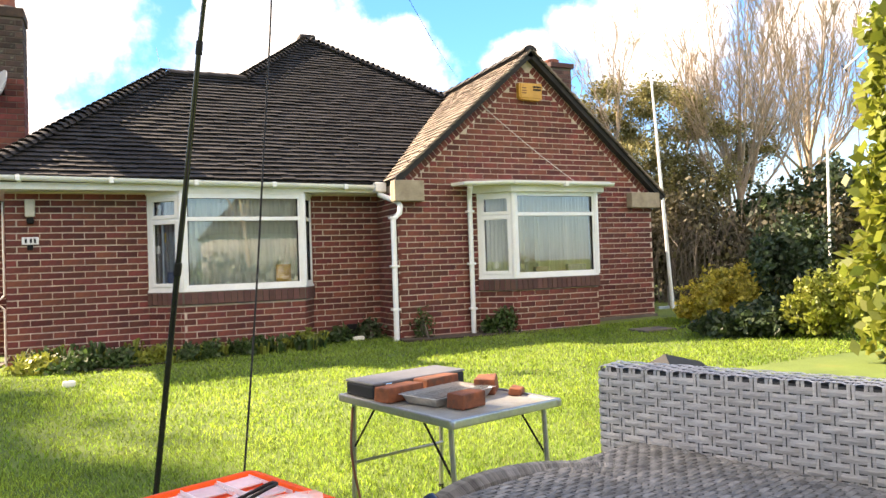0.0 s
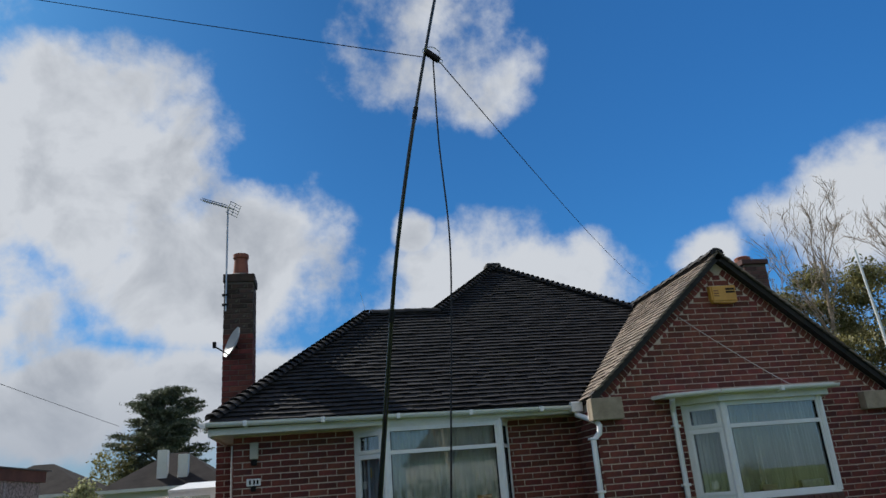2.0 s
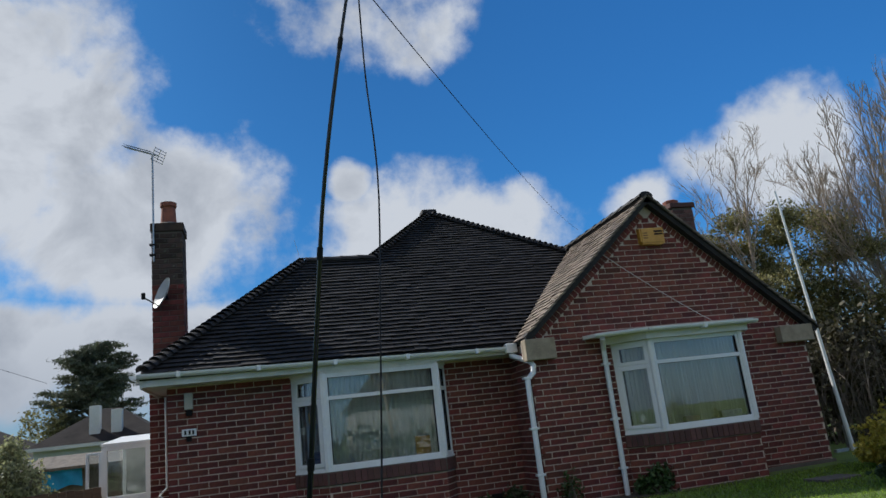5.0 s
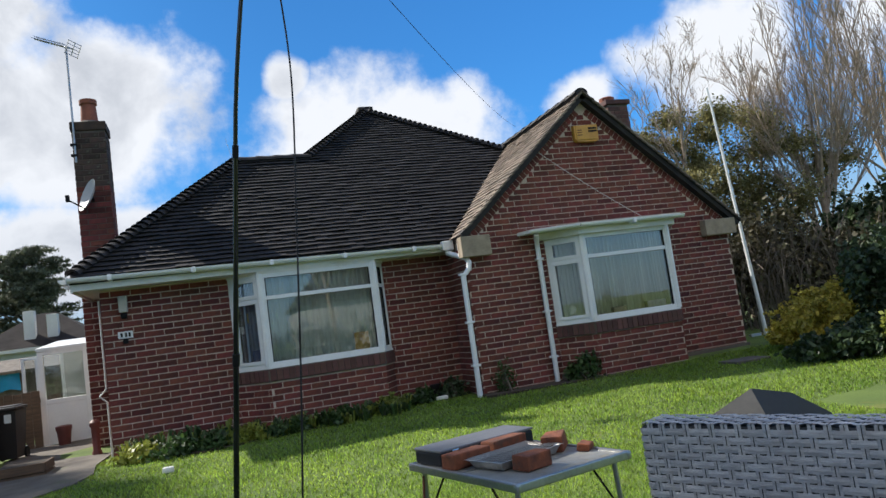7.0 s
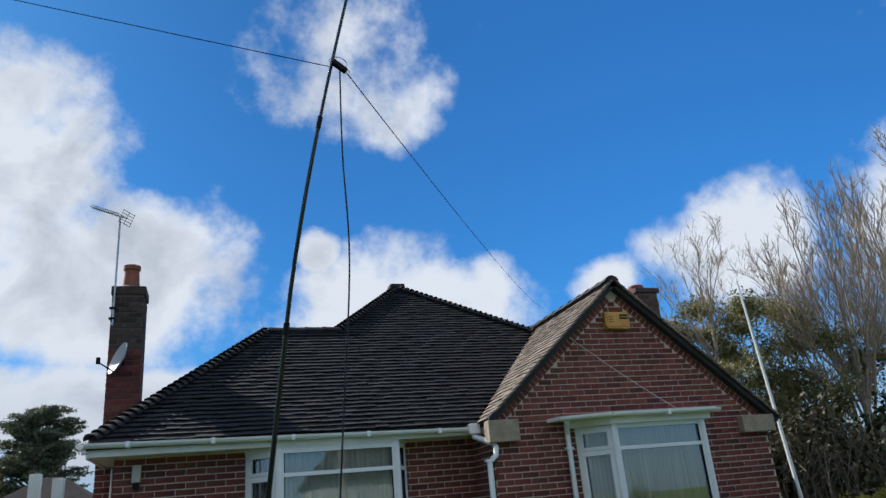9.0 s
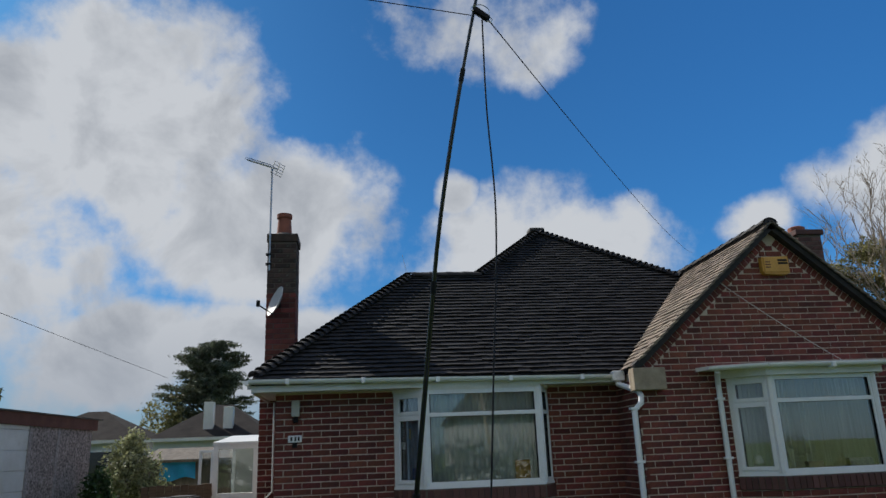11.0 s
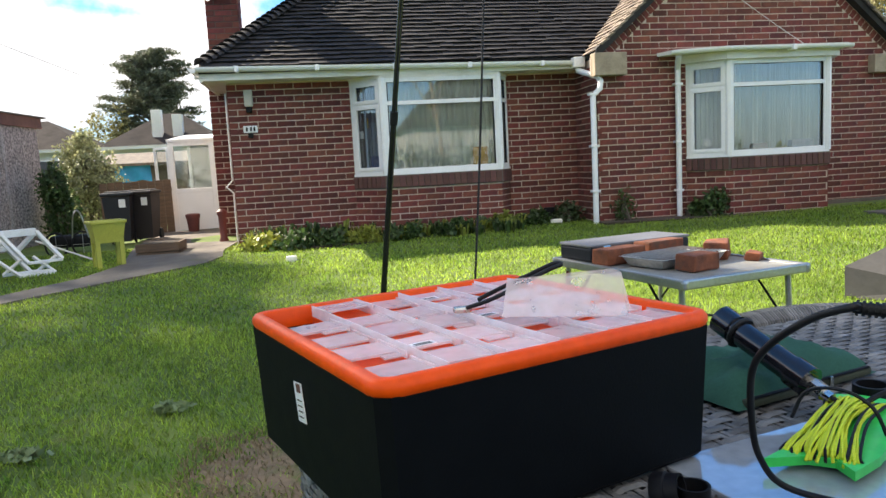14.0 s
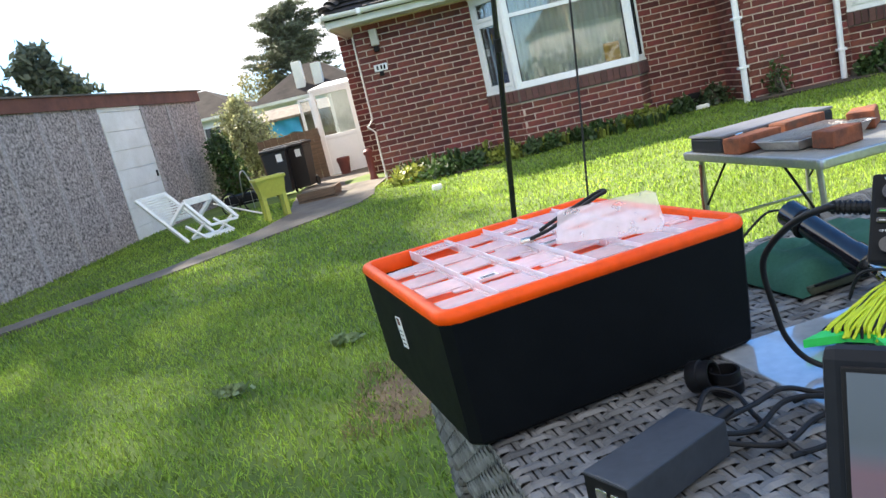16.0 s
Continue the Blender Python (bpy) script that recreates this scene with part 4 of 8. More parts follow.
# window things
def put_box(name, c, s, m, label, cat, rot=0.0):
    M = Matrix.Translation(c) @ Matrix.Rotation(rot, 4, "Z")
    return solo(name, Mb().cbox((0, 0, s[2] / 2), s, 0.005, M), m, label, cat)


GOLD = mat("gold_paper", (0.45, 0.25, 0.03), (0.25, 0.12, 0.02), scale=18, rough=0.5, bump=0.3)
put_box("gift_bag", (2.40, 9.532, 0.805), (0.19, 0.02, 0.27), GOLD, "gold and brown patterned card behind the window", "card")
put_box("sticker", (1.01, 9.71, 1.38), (0.05, 0.006, 0.12), mat("yellow_paper", (0.7, 0.5, 0.05), rough=0.6), "yellow paper note on the side pane", "note", radians(-42))
put_box("paper_note", (0.94, 9.77, 1.25), (0.07, 0.006, 0.09), PAINT, "white paper note on the side pane", "note", radians(-42))
put_box("storage_tub", (1.11, 9.73, 0.805), (0.16, 0.14, 0.22), mat("blue_plastic", (0.03, 0.07, 0.2), rough=0.4), "blue plastic tub on the window ledge", "tub", 0.2)
put_box("cardboard_box", (5.78, 8.83, 0.81), (0.2, 0.08, 0.12), mat("card", (0.3, 0.2, 0.12), rough=0.9), "small cardboard box on the window ledge", "box")
put_box("trinket_box", (6.36, 8.83, 0.81), (0.3, 0.08, 0.14), mat("trinket", (0.35, 0.3, 0.28), (0.15, 0.12, 0.12), scale=25, rough=0.6), "patterned box on the window ledge", "box")
fl = solo("soft_toy", Mb().lathe([(0.03, 0), (0.055, 0.03), (0.05, 0.09), (0.03, 0.12)], 12, Matrix.Translation((5.17, 8.97, 0.90))), PAINT, "small white ornament on the window ledge", "ornament", sm=True)

# small white stone by the wall, drain cover on the lawn
solo("stone", Mb().cbox((3.30, 9.35, gz(3.3, 9.35) + 0.03), (0.16, 0.08, 0.05), 0.015), PAINT, "white painted stone at the foot of the wall", "stone")
solo("stone", Mb().cbox((0.05, 7.95, gz(0.05, 7.95) + 0.03), (0.11, 0.07, 0.06), 0.02), PAINT, "small pale stone at the lawn's edge", "stone")
solo("drain_cover", Mb().cbox((6.75, 7.75, gz(6.75, 7.75) + 0.012), (0.5, 0.35, 0.03), 0.006), CONC, "concrete drain cover flush in the lawn", "drain cover")


# ---- porch, bins and yard left of the bungalow ----
def build_porch():
    p = thing("porch", "white plastic glazed lean-to porch with a half glazed door", "porch", (-1.6, 12.7, 0))
    x0, x1, y0, y1 = -1.93, -0.62, 12.55, 14.2
    part("door_panel", Mb().cbox((-1.59, y0, 0.35), (0.62, 0.05, 0.66), 0.008), UPVC, p)
    fr = Mb()
    for x in (-1.90, -1.28):
        fr.cbox((x, y0, 0.72), (0.08, 0.07, 1.46), 0.008)
    for z, h in ((1.42, 0.08), (0.68, 0.07), (0.04, 0.06)):
        fr.cbox((-1.59, y0, z), (0.56, 0.06, h), 0.008)
    part("door_frame", fr, UPVC, p)
    for q in (part("pane", Mb().box(-1.86, -1.32, y0 - 0.004, y0 + 0.004, 0.7, 1.39), PANE, p), part("pane", Mb().box(-1.24, -0.66, y0 + 0.05, y0 + 0.058, 0.6, 1.39), PANE, p)):
        q.visible_shadow = False
    part("side_frame", Mb().cbox((-0.95, y0 + 0.05, 1.42), (0.62, 0.06, 0.08), 0.008).cbox((-0.95, y0 + 0.05, 0.3), (0.62, 0.06, 0.6), 0.008).cbox((-0.95, y0 + 0.05, 1.0), (0.05, 0.06, 0.8), 0.008), UPVC, p)
    part("roof", Mb().prism([(y0 - 0.05, 1.45), (y1, 1.60), (y1, 1.64), (y0 - 0.05, 1.49)], x0 - 0.02, x1, "x"), UPVC, p)
    part("side_wall", Mb().box(x0, x0 + 0.05, y0 + 0.04, y1, 0, 0.6).box(x0, x0 + 0.05, y1 - 0.05, y1, 0.6, 1.6), UPVC, p)
    # side casement standing open
    M = Matrix.Translation((-1.95, 12.62, 0)) @ Matrix.Rotation(radians(158), 4, "Z")
    sash = Mb()
    for c, s in (((0.02, 0, 1.02), (0.04, 0.04, 0.72)), ((0.24, 0, 1.02), (0.04, 0.04, 0.72)), ((0.13, 0, 0.68), (0.2, 0.04, 0.04)), ((0.13, 0, 1.36), (0.2, 0.04, 0.04))):
        sash.cbox(c, s, 0.005, M)
    w = part("open_sash", sash, UPVC, p, "window sash standing open")
    part("pane", Mb().box(0.03, 0.23, -0.003, 0.003, 0.69, 1.35, M), PANE, w).visible_shadow = False
    part("back", Mb().box(x0 + 0.05, x1, y1, y1 + 0.05, 0, 1.62), mat("porch_back", (0.6, 0.6, 0.58), (0.5, 0.5, 0.47), rough=0.8), p)


build_porch()
REDPOT = mat("red_pot", (0.15, 0.04, 0.032), (0.10, 0.03, 0.026), rough=0.6)
solo("plant_pot", Mb().lathe([(0.075, 0.03), (0.10, 0.26), (0.11, 0.26), (0.11, 0.32), (0.06, 0.33)], 16, Matrix.Translation((-1.60, 12.2, 0.0))), REDPOT, "red plastic pot on the path by the porch door", "pot", sm=True)
b = thing("bollard", "terracotta bollard by the corner of the house", "bollard", (-0.93, 10.5, 0))
part("post", Mb().lathe([(0.06, -0.03), (0.06, 0.05), (0.045, 0.08), (0.05, 0.36), (0.065, 0.38), (0.065, 0.42), (0.03, 0.45)], 14, Matrix.Translation((-0.92, 10.4, 0))), REDPOT, b, sm=True)
# bracket of a gas pipe at the corner
solo("corner_pipe", Mb().tube([(-0.68, 9.86, 1.88), (-0.68, 9.86, 0.82), (-0.76, 9.86, 0.74), (-0.68, 9.86, 0.66), (-0.68, 9.86, 0.0)], 0.012, 8), PAINT, "thin pale pipe down the corner of the house", "pipe")


def wheelie_bin(x, y, rot, m, label):
    b = thing("wheelie_bin", label, "wheelie bin", (x, y, gz(x, y)))
    b.matrix_basis = Matrix.Translation((x, y, gz(x, y))) @ Matrix.Rotation(rot, 4, "Z") @ Matrix.Diagonal((0.68, 0.74, 0.91, 1))
    mb = Mb()
    vs = [(-.2, -.2, .05), (.2, -.2, .05), (.2, .2, .05), (-.2, .2, .05), (-.25, -.27, .72), (.25, -.27, .72), (.25, .27, .72), (-.25, .27, .72)]
    mb.add(vs, [(3, 2, 1, 0), (4, 5, 6, 7), (0, 1, 5, 4), (1, 2, 6, 5), (2, 3, 7, 6), (3, 0, 4, 7)])
    part("body", mb, m, b, local=True)
    part("lid", Mb().cbox((0, -0.01, 0.755), (0.56, 0.62, 0.05), 0.02).cbox((0, 0.02, 0.785), (0.42, 0.44, 0.03), 0.012), m, b, local=True)
    part("handle", Mb().tube([(-0.2, 0.33, 0.74), (0.2, 0.33, 0.74)], 0.016, 8), m, b, local=True)
    for s in (-0.22, 0.22):
        w = part("wheel", Mb().lathe([(0.03, -0.02), (0.09, -0.02), (0.09, 0.02), (0.03, 0.02)], 14, Matrix.Translation((s, 0.24, 0.09)) @ Matrix.Rotation(radians(90), 4, "Y")), RUBBER, b, local=True)
    part("sticker", Mb().box(0.05, 0.17, -0.272, -0.262, 0.56, 0.68), PAINT, b, "pale paper sticker", local=True)
    return b


BIN1 = mat("bin_dark", (0.010, 0.011, 0.014), (0.015, 0.015, 0.017), rough=0.55, bump=0.1)
BIN2 = mat("bin_brown", (0.016, 0.011, 0.009), (0.022, 0.015, 0.012), rough=0.55, bump=0.1)
wheelie_bin(-2.34, 10.98, 0.10, BIN1, "dark grey wheelie bin with a sticker")
wheelie_bin(-2.09, 11.30, -0.1, BIN2, "brown wheelie bin with pale stickers")


def build_planter():
    GREEN = mat("planter_lime", (0.42, 0.42, 0.06), (0.33, 0.34, 0.05), rough=0.5, bump=0.05)
    x, y = -1.895, 8.734
    b = thing("raised_planter", "lime green plastic planter on four legs", "planter", (x, y, gz(x, y)))
    M = Matrix.Translation((x, y, gz(x, y))) @ Matrix.Rotation(0.5, 4, "Z") @ Matrix.Diagonal((0.70, 0.78, 1.02, 1))
    mb = Mb()
    vs = [(-.19, -.13, .26), (.19, -.13, .26), (.19, .13, .26), (-.19, .13, .26), (-.24, -.17, .47), (.24, -.17, .47), (.24, .17, .47), (-.24, .17, .47)]
    mb.add(vs, [(3, 2, 1, 0), (0, 1, 5, 4), (1, 2, 6, 5), (2, 3, 7, 6), (3, 0, 4, 7)], M)
    part("tub", mb, GREEN, b)
    part("rim", Mb().cbox((0, -.175, .475), (.5, .03, .03), .006, M).cbox((0, .175, .475), (.5, .03, .03), .006, M).cbox((-.245, 0, .475), (.03, .36, .03), .006, M).cbox((.245, 0, .475), (.03, .36, .03), .006, M), GREEN, b)
    part("soil", Mb().box(-.22, .22, -.15, .15, .43, .445, M), SOIL, b)
    for sx in (-.17, .17):
        for sy in (-.11, .11):
            part("leg", Mb().cbox((sx, sy, .14), (.07, .05, .32), .01, M), GREEN, b)


build_planter()
WOOD = mat("old_wood", (0.16, 0.1, 0.06), (0.09, 0.06, 0.04), scale=5, rough=0.85, bump=0.4, stretch=(1, 8, 8))
b = thing("trough_planter", "low weathered timber planting trough", "planter", (-1.7, 9.65, -0.05))
for i in range(2):
    part("board", Mb().cbox((-1.55, 9.42, -0.02 + i * 0.11), (0.48, 0.03, 0.10), 0.005), WOOD, b)
    part("board", Mb().cbox((-1.31, 9.65, -0.02 + i * 0.11), (0.03, 0.44, 0.10), 0.005), WOOD, b)
part("soil", Mb().box(-1.78, -1.33, 9.44, 9.86, -0.05, 0.13), SOIL, b)


def build_white_chair():
    W = mat("chair_white", (0.80, 0.80, 0.78), (0.66, 0.66, 0.63), scale=6, rough=0.5, bump=0.05)
    o = Vector((-2.873, 8.395, gz(-2.873, 8.395)))
    c = thing("garden_lounger", "white slatted folding garden lounger, half folded", "garden lounger", o)
    k = 0.89
    across = Vector((0.285, 0.24, 0)) * k
    flat = math.atan2(across.y, across.x)

    def at(p, f):
        return o + Vector((p[0] * k, 0, p[1] * k)) + across * f

    def board(a, b, fa, fb, w, d, name):
        """A planed board between two joints of the folding frame."""
        p, q = at(a, fa), at(b, fb)
        u = (q - p).normalized()
        v = Vector((math.cos(flat), math.sin(flat), 0)) if fa == fb else Vector((0, 0, 1))
        n = u.cross(v).normalized()
        v = n.cross(u)
        M = Matrix(((u.x, v.x, n.x, (p.x + q.x) / 2), (u.y, v.y, n.y, (p.y + q.y) / 2), (u.z, v.z, n.z, (p.z + q.z) / 2), (0, 0, 0, 1)))
        part(name, Mb().cbox((0, 0, 0), ((q - p).length, w, d), 0.006, M), W, c)
    top_, low, knee, toe = (-0.507, 0.676), (-0.157, 0.281), (0.086, 0.512), (0.34, 0.168)
    for f in (0.0, 1.0):
        board(top_, (0, 0.01), f, f, 0.034, 0.05, "back_rail")
        board(low, knee, f, f, 0.034, 0.05, "seat_rail")
        board(knee, toe, f, f, 0.034, 0.05, "seat_rail")
        board((0.02, 0.22), (0.25, 0.02), f, f, 0.026, 0.036, "leg")
        board((0.06, 0.05), (0.28, 0.22), f, f, 0.022, 0.032, "brace")
    for i in range(12):
        t = 0.03 + 0.52 * i / 11
        p = (top_[0] * (1 - t), top_[1] * (1 - t) + 0.018)
        board(p, p, 0.0, 1.0, 0.034 if i in (0, 11) else 0.020, 0.014, "slat")
    board(knee, knee, 0.0, 1.0, 0.075, 0.03, "cross_bar")
    for p in (toe, (0.06, 0.05), (0.22, 0.05), (0.25, 0.02)):
        board(p, p, 0.0, 1.0, 0.03, 0.03, "cross_bar")


build_white_chair()
b = thing("hand_mower", "dark hand cart with wire wheels beside the bushes", "cart", (-2.75, 10.4, -0.06))
for k in range(2):
    x = -2.95 + 0.32 * k
    n = 20
    part("wheel", Mb().tube([(x + 0.13 * math.cos(6.283 * i / n), 10.3, 0.12 + 0.16 * math.sin(6.283 * i / n)) for i in range(n)], 0.012, 6, closed=True), RUBBER, b)
    part("spokes", Mb().tube([(x - 0.13, 10.3, 0.12), (x + 0.13, 10.3, 0.12)], 0.004, 4).tube([(x, 10.3, -0.03), (x, 10.3, 0.27)], 0.004, 4), METAL, b)
part("body", Mb().cbox((-2.8, 10.42, 0.16), (0.5, 0.18, 0.16), 0.05), BLACKP, b)
part("handle", Mb().tube(curve([(-2.75, 10.3, 0.2), (-2.68, 10.2, 0.5), (-2.62, 10.25, 0.52), (-2.55, 10.3, 0.2)]), 0.01, 6), METAL, b)
solo("cane", Mb().tube([(-3.05, 9.95, 0.22), (-2.05, 9.2, -0.04)], 0.012, 6), PAINT, "pale cane lying against the cart", "cane")


# ---- concrete panel shed ----
def build_shed():
    a, bb = Vector((-3.755, 12.53, 0)), Vector((-4.37, 7.31, 0))
    u = (bb - a).normalized()
    far, near = 0.0, (bb - a).length + 4.0
    n = Vector((-u.y, u.x, 0))
    if n.x < 0:
        n = -n
    M = Matrix(((u.x, n.x, 0, a.x), (u.y, n.y, 0, a.y), (0, 0, 1, 0), (0, 0, 0, 1)))
    JOINT = mat("joint_grey", (0.52, 0.45, 0.42), (0.20, 0.175, 0.165), scale=34, rough=0.95, bump=0.8)
    sh = thing("shed", "pebbledashed concrete panel shed with brown fascia and white door", "shed", (-4.5, 9, -0.1))
    drop = 0.008

    def top(s):
        return 1.745 + drop * s
    door0, door1 = 1.79, 2.82
    edges = [0.12, 1.09, 1.79, 2.82, 3.29, 3.96, 4.63, 5.3, 5.97, 6.64, 7.31, near]
    for i in range(len(edges) - 1):
        s0, s1 = edges[i], edges[i + 1]
        if s0 == door0:
            part("door_head", Mb().box(s0, s1, -0.06, 0.0, top(s0) - 0.06, top(s0), M), PAINT, sh)
            continue
        mb = Mb()
        g = 0.006
        vs = [(s0 + g, 0, -0.3), (s1 - g, 0, -0.3), (s1 - g, 0, top(s1)), (s0 + g, 0, top(s0)), (s0 + g, -0.06, -0.3), (s1 - g, -0.06, -0.3), (s1 - g, -0.06, top(s1)), (s0 + g, -0.06, top(s0))]
        mb.add(vs, [(0, 1, 2, 3), (7, 6, 5, 4), (0, 4, 5, 1), (1, 5, 6, 2), (2, 6, 7, 3), (3, 7, 4, 0)], M)
        part("panel", mb, PEBBLE, sh)
        part("panel_joint", Mb().box(s1 - 0.036, s1 + 0.036, -0.05, 0.010, -0.3, top(s1), M), JOINT, sh)
    mb = Mb()
    e = 0.12
    vs = [(0.02, 0.03, top(0) - 0.01), (near, 0.03, top(near) - 0.01), (near, 0.03, top(near) + 0.15), (0.02, 0.03, top(0) + 0.15)]
    vs += [(x, 0.0, z) for x, _, z in vs]
    mb.add(vs, [(0, 1, 2, 3), (7, 6, 5, 4), (0, 4, 5, 1), (1, 5, 6, 2), (2, 6, 7, 3), (3, 7, 4, 0)], M)
    part("fascia", mb, RUST, sh, "brown painted fascia board")
    mb = Mb()
    vs = [(-0.10, 0.05, top(0) + 0.15), (near, 0.05, top(near) + 0.15), (near, -2.6, top(near) + 0.15), (-0.10, -2.6, top(0) + 0.15)]
    vs += [(x, y, z + 0.02) for x, y, z in vs]
    mb.add(vs, [(3, 2, 1, 0), (4, 5, 6, 7), (0, 1, 5, 4), (1, 2, 6, 5), (2, 3, 7, 6), (3, 0, 4, 7)], M)
    part("roof", mb, CONC, sh)
    part("end_wall", Mb().box(0.12, 0.18, -2.5, -0.06, -0.3, top(0), M).box(near - 0.06, near, -2.5, -0.06, -0.3, top(near), M).box(0, near, -2.56, -2.5, -0.3, top(0), M), PEBBLE, sh)
    d = part("door", Mb().box(door0 + 0.02, door1 - 0.02, -0.05, -0.02, -0.12, top(door0) - 0.06, M), PAINT, sh, "white painted boarded door")
    h0, h1 = -0.10, top(door0) - 0.07
    for i in range(7):
        z0, z1 = h0 + (h1 - h0) * i / 7, h0 + (h1 - h0) * (i + 1) / 7
        part("board", Mb().cbox(((door0 + door1) / 2, -0.012, (z0 + z1) / 2), (door1 - door0 - 0.04, 0.018, z1 - z0 - 0.008), 0.004, M), PAINT, d)
    part("latch", Mb().cbox((door0 + 0.10, 0.004, 0.78), (0.03, 0.02, 0.09), 0.005, M), BLACKP, d)


build_shed()


# ---- distant houses and trees ----
SLATE = mat("far_roof", (0.042, 0.036, 0.034), (0.026, 0.023, 0.023), scale=2, rough=0.95, bump=0.4, fine=6, spec=0.1)
RENDERW = mat("far_render", (0.62, 0.62, 0.6), (0.5, 0.5, 0.48), scale=1, rough=0.9)


def far_house(x, y, w, d, h, r, label, chims=()):
    b = thing("house", label, "house", (x, y, 0))
    part("wall", Mb().box(x - w / 2, x + w / 2, y, y + d, 0, h), RENDERW, b)
    hip = min(w, d) * 0.42
    vs = [(x - w / 2 - .2, y - .2, h), (x + w / 2 + .2, y - .2, h), (x + w / 2 + .2, y + d + .2, h), (x - w / 2 - .2, y + d + .2, h), (x - w / 2 + hip, y + d / 2, r), (x + w / 2 - hip, y + d / 2, r)]
    part("roof", Mb().add(vs, [(0, 1, 5, 4), (1, 2, 5), (2, 3, 4, 5), (3, 0, 4), (3, 2, 1, 0)]), SLATE, b)
    part("gutter", Mb().box(x - w / 2 - .22, x + w / 2 + .22, y - .28, y - .2, h - .08, h + .02), RENDERW, b)
    for cx, cy, top in chims:
        part("chimney", Mb().cbox((cx, cy, (h + top) / 2), (0.31, 0.31, top - h), 0.02), RENDERW, b)
    for k in range(2):
        wx = x - w / 4 + k * w / 2
        wi = part("window", Mb().cbox((wx, y - 0.01, h - 0.75), (0.9, 0.06, 0.9), 0.01), UPVC, b)
        part("pane", Mb().box(wx - 0.4, wx + 0.4, y - 0.06, y - 0.045, h - 1.15, h - 0.35), BLACKG, wi)


far_house(-4.55, 25.0, 3.6, 4.0, 1.95, 3.12, "white rendered house with dark hipped roof and pale chimneys", ((-4.74, 25.5, 3.12), (-4.10, 25.5, 2.95)))
far_house(-9.2, 26.0, 4.0, 4.0, 2.0, 3.1, "low house with a dark tiled hipped roof behind the garden")
b = solo("lean_to", Mb().prism([(18.2, 1.22), (19.6, 1.50), (19.6, 1.56), (18.2, 1.28)], -4.7, -2.6, "x").box(-4.6, -2.7, 18.4, 18.45, 0, 1.22), BARK, "dark lean-to roof in the next garden", "shed")
BLUE = mat("blue_tarp", (0.02, 0.27, 0.48), (0.015, 0.2, 0.38), scale=4, rough=0.45, bump=0.3)
mb = Mb()
for j in range(5):
    for i in range(9):
        mb.v.append((-4.3 + 0.8 * i / 8, 18.30 + 0.03 * math.sin(i * 1.7 + j), 0.84 + 0.42 * j / 4 - 0.05 * math.sin(i * 0.8)))
for j in range(4):
    for i in range(8):
        k = j * 9 + i
        mb.f.append((k, k + 1, k + 10, k + 9))
k = len(mb.v)
mb.v += [(x, y + 0.03, z) for x, y, z in mb.v]
mb.f += [tuple(q + k for q in f[::-1]) for f in mb.f]
solo("tarpaulin", mb, BLUE, "bright blue tarpaulin hung in the next garden", "tarpaulin", sm=True)
FENCE = mat("fence_wood", (0.13, 0.09, 0.06), (0.075, 0.055, 0.04), scale=5, rough=0.9, bump=0.4, stretch=(8, 8, 1))
fn = thing("fence", "weathered brown board fence across the back", "fence", (-3, 15.0, 0))
for i in range(40):
    x = -8.2 + i * 0.16
    part("board", Mb().box(x, x + 0.15, 15.0 + 0.01 * (i % 2), 15.02 + 0.01 * (i % 2), -0.2, 0.72 + 0.01 * math.sin(i * 3.1)), FENCE, fn)
for i in range(4):
    part("post", Mb().cbox((-8 + i * 2, 15.06, 0.3), (0.09, 0.09, 1.0), 0.01), FENCE, fn)
part("rail", Mb().box(-8.2, -1.8, 15.03, 15.06, 0.5, 0.56), FENCE, fn)


def leaf_cloud(blobs, n, size, seed, lump=0.35, elong=1.6, hollow=0.45):
    """Many small leaves in uneven clumps: blobs of (centre, radii)."""
    r = np.random.default_rng(seed)
    vol = np.array([b[1][0] * b[1][1] * b[1][2] for b in blobs]) ** 0.75
    cnt = np.maximum(1, (n * vol / vol.sum()).astype(int))
    P = []
    for (c, rad), k in zip(blobs, cnt):
        d = r.normal(size=(k, 3))
        d /= np.linalg.norm(d, axis=1)[:, None]
        a = r.uniform(0, 6.28, 6)
        w = 1 + lump * (np.sin(d[:, 0] * 5 + a[0]) * np.sin(d[:, 1] * 5 + a[1]) + 0.6 * np.sin(d[:, 2] * 9 + a[2]) * np.sin(d[:, 0] * 11 + a[3]))
        rr = (hollow + (1 - hollow) * r.uniform(0, 1, k) ** 0.6) * w
        P.append(np.array(c) + d * rr[:, None] * np.array(rad))
    P = np.concatenate(P)
    k = len(P)
    a = r.normal(size=(k, 3))
    a /= np.linalg.norm(a, axis=1)[:, None]
    b = np.cross(a, r.normal(size=(k, 3)))
    b /= np.linalg.norm(b, axis=1)[:, None]
    s = size * r.uniform(0.6, 1.4, k)[:, None]
    q = np.stack([P - a * s * elong * 0.5, P + b * s * 0.5, P + a * s * elong * 0.5, P - b * s * 0.5], 1).reshape(-1, 3)
    me = bpy.data.meshes.new("leaves")
    me.vertices.add(len(q))
    me.vertices.foreach_set("co", q.ravel())
    me.loops.add(len(q))
    me.loops.foreach_set("vertex_index", np.arange(len(q)))
    me.polygons.add(k)
    me.polygons.foreach_set("loop_start", np.arange(0, len(q), 4))
    me.polygons.foreach_set("loop_total", np.full(k, 4))
    me.update()
    return me


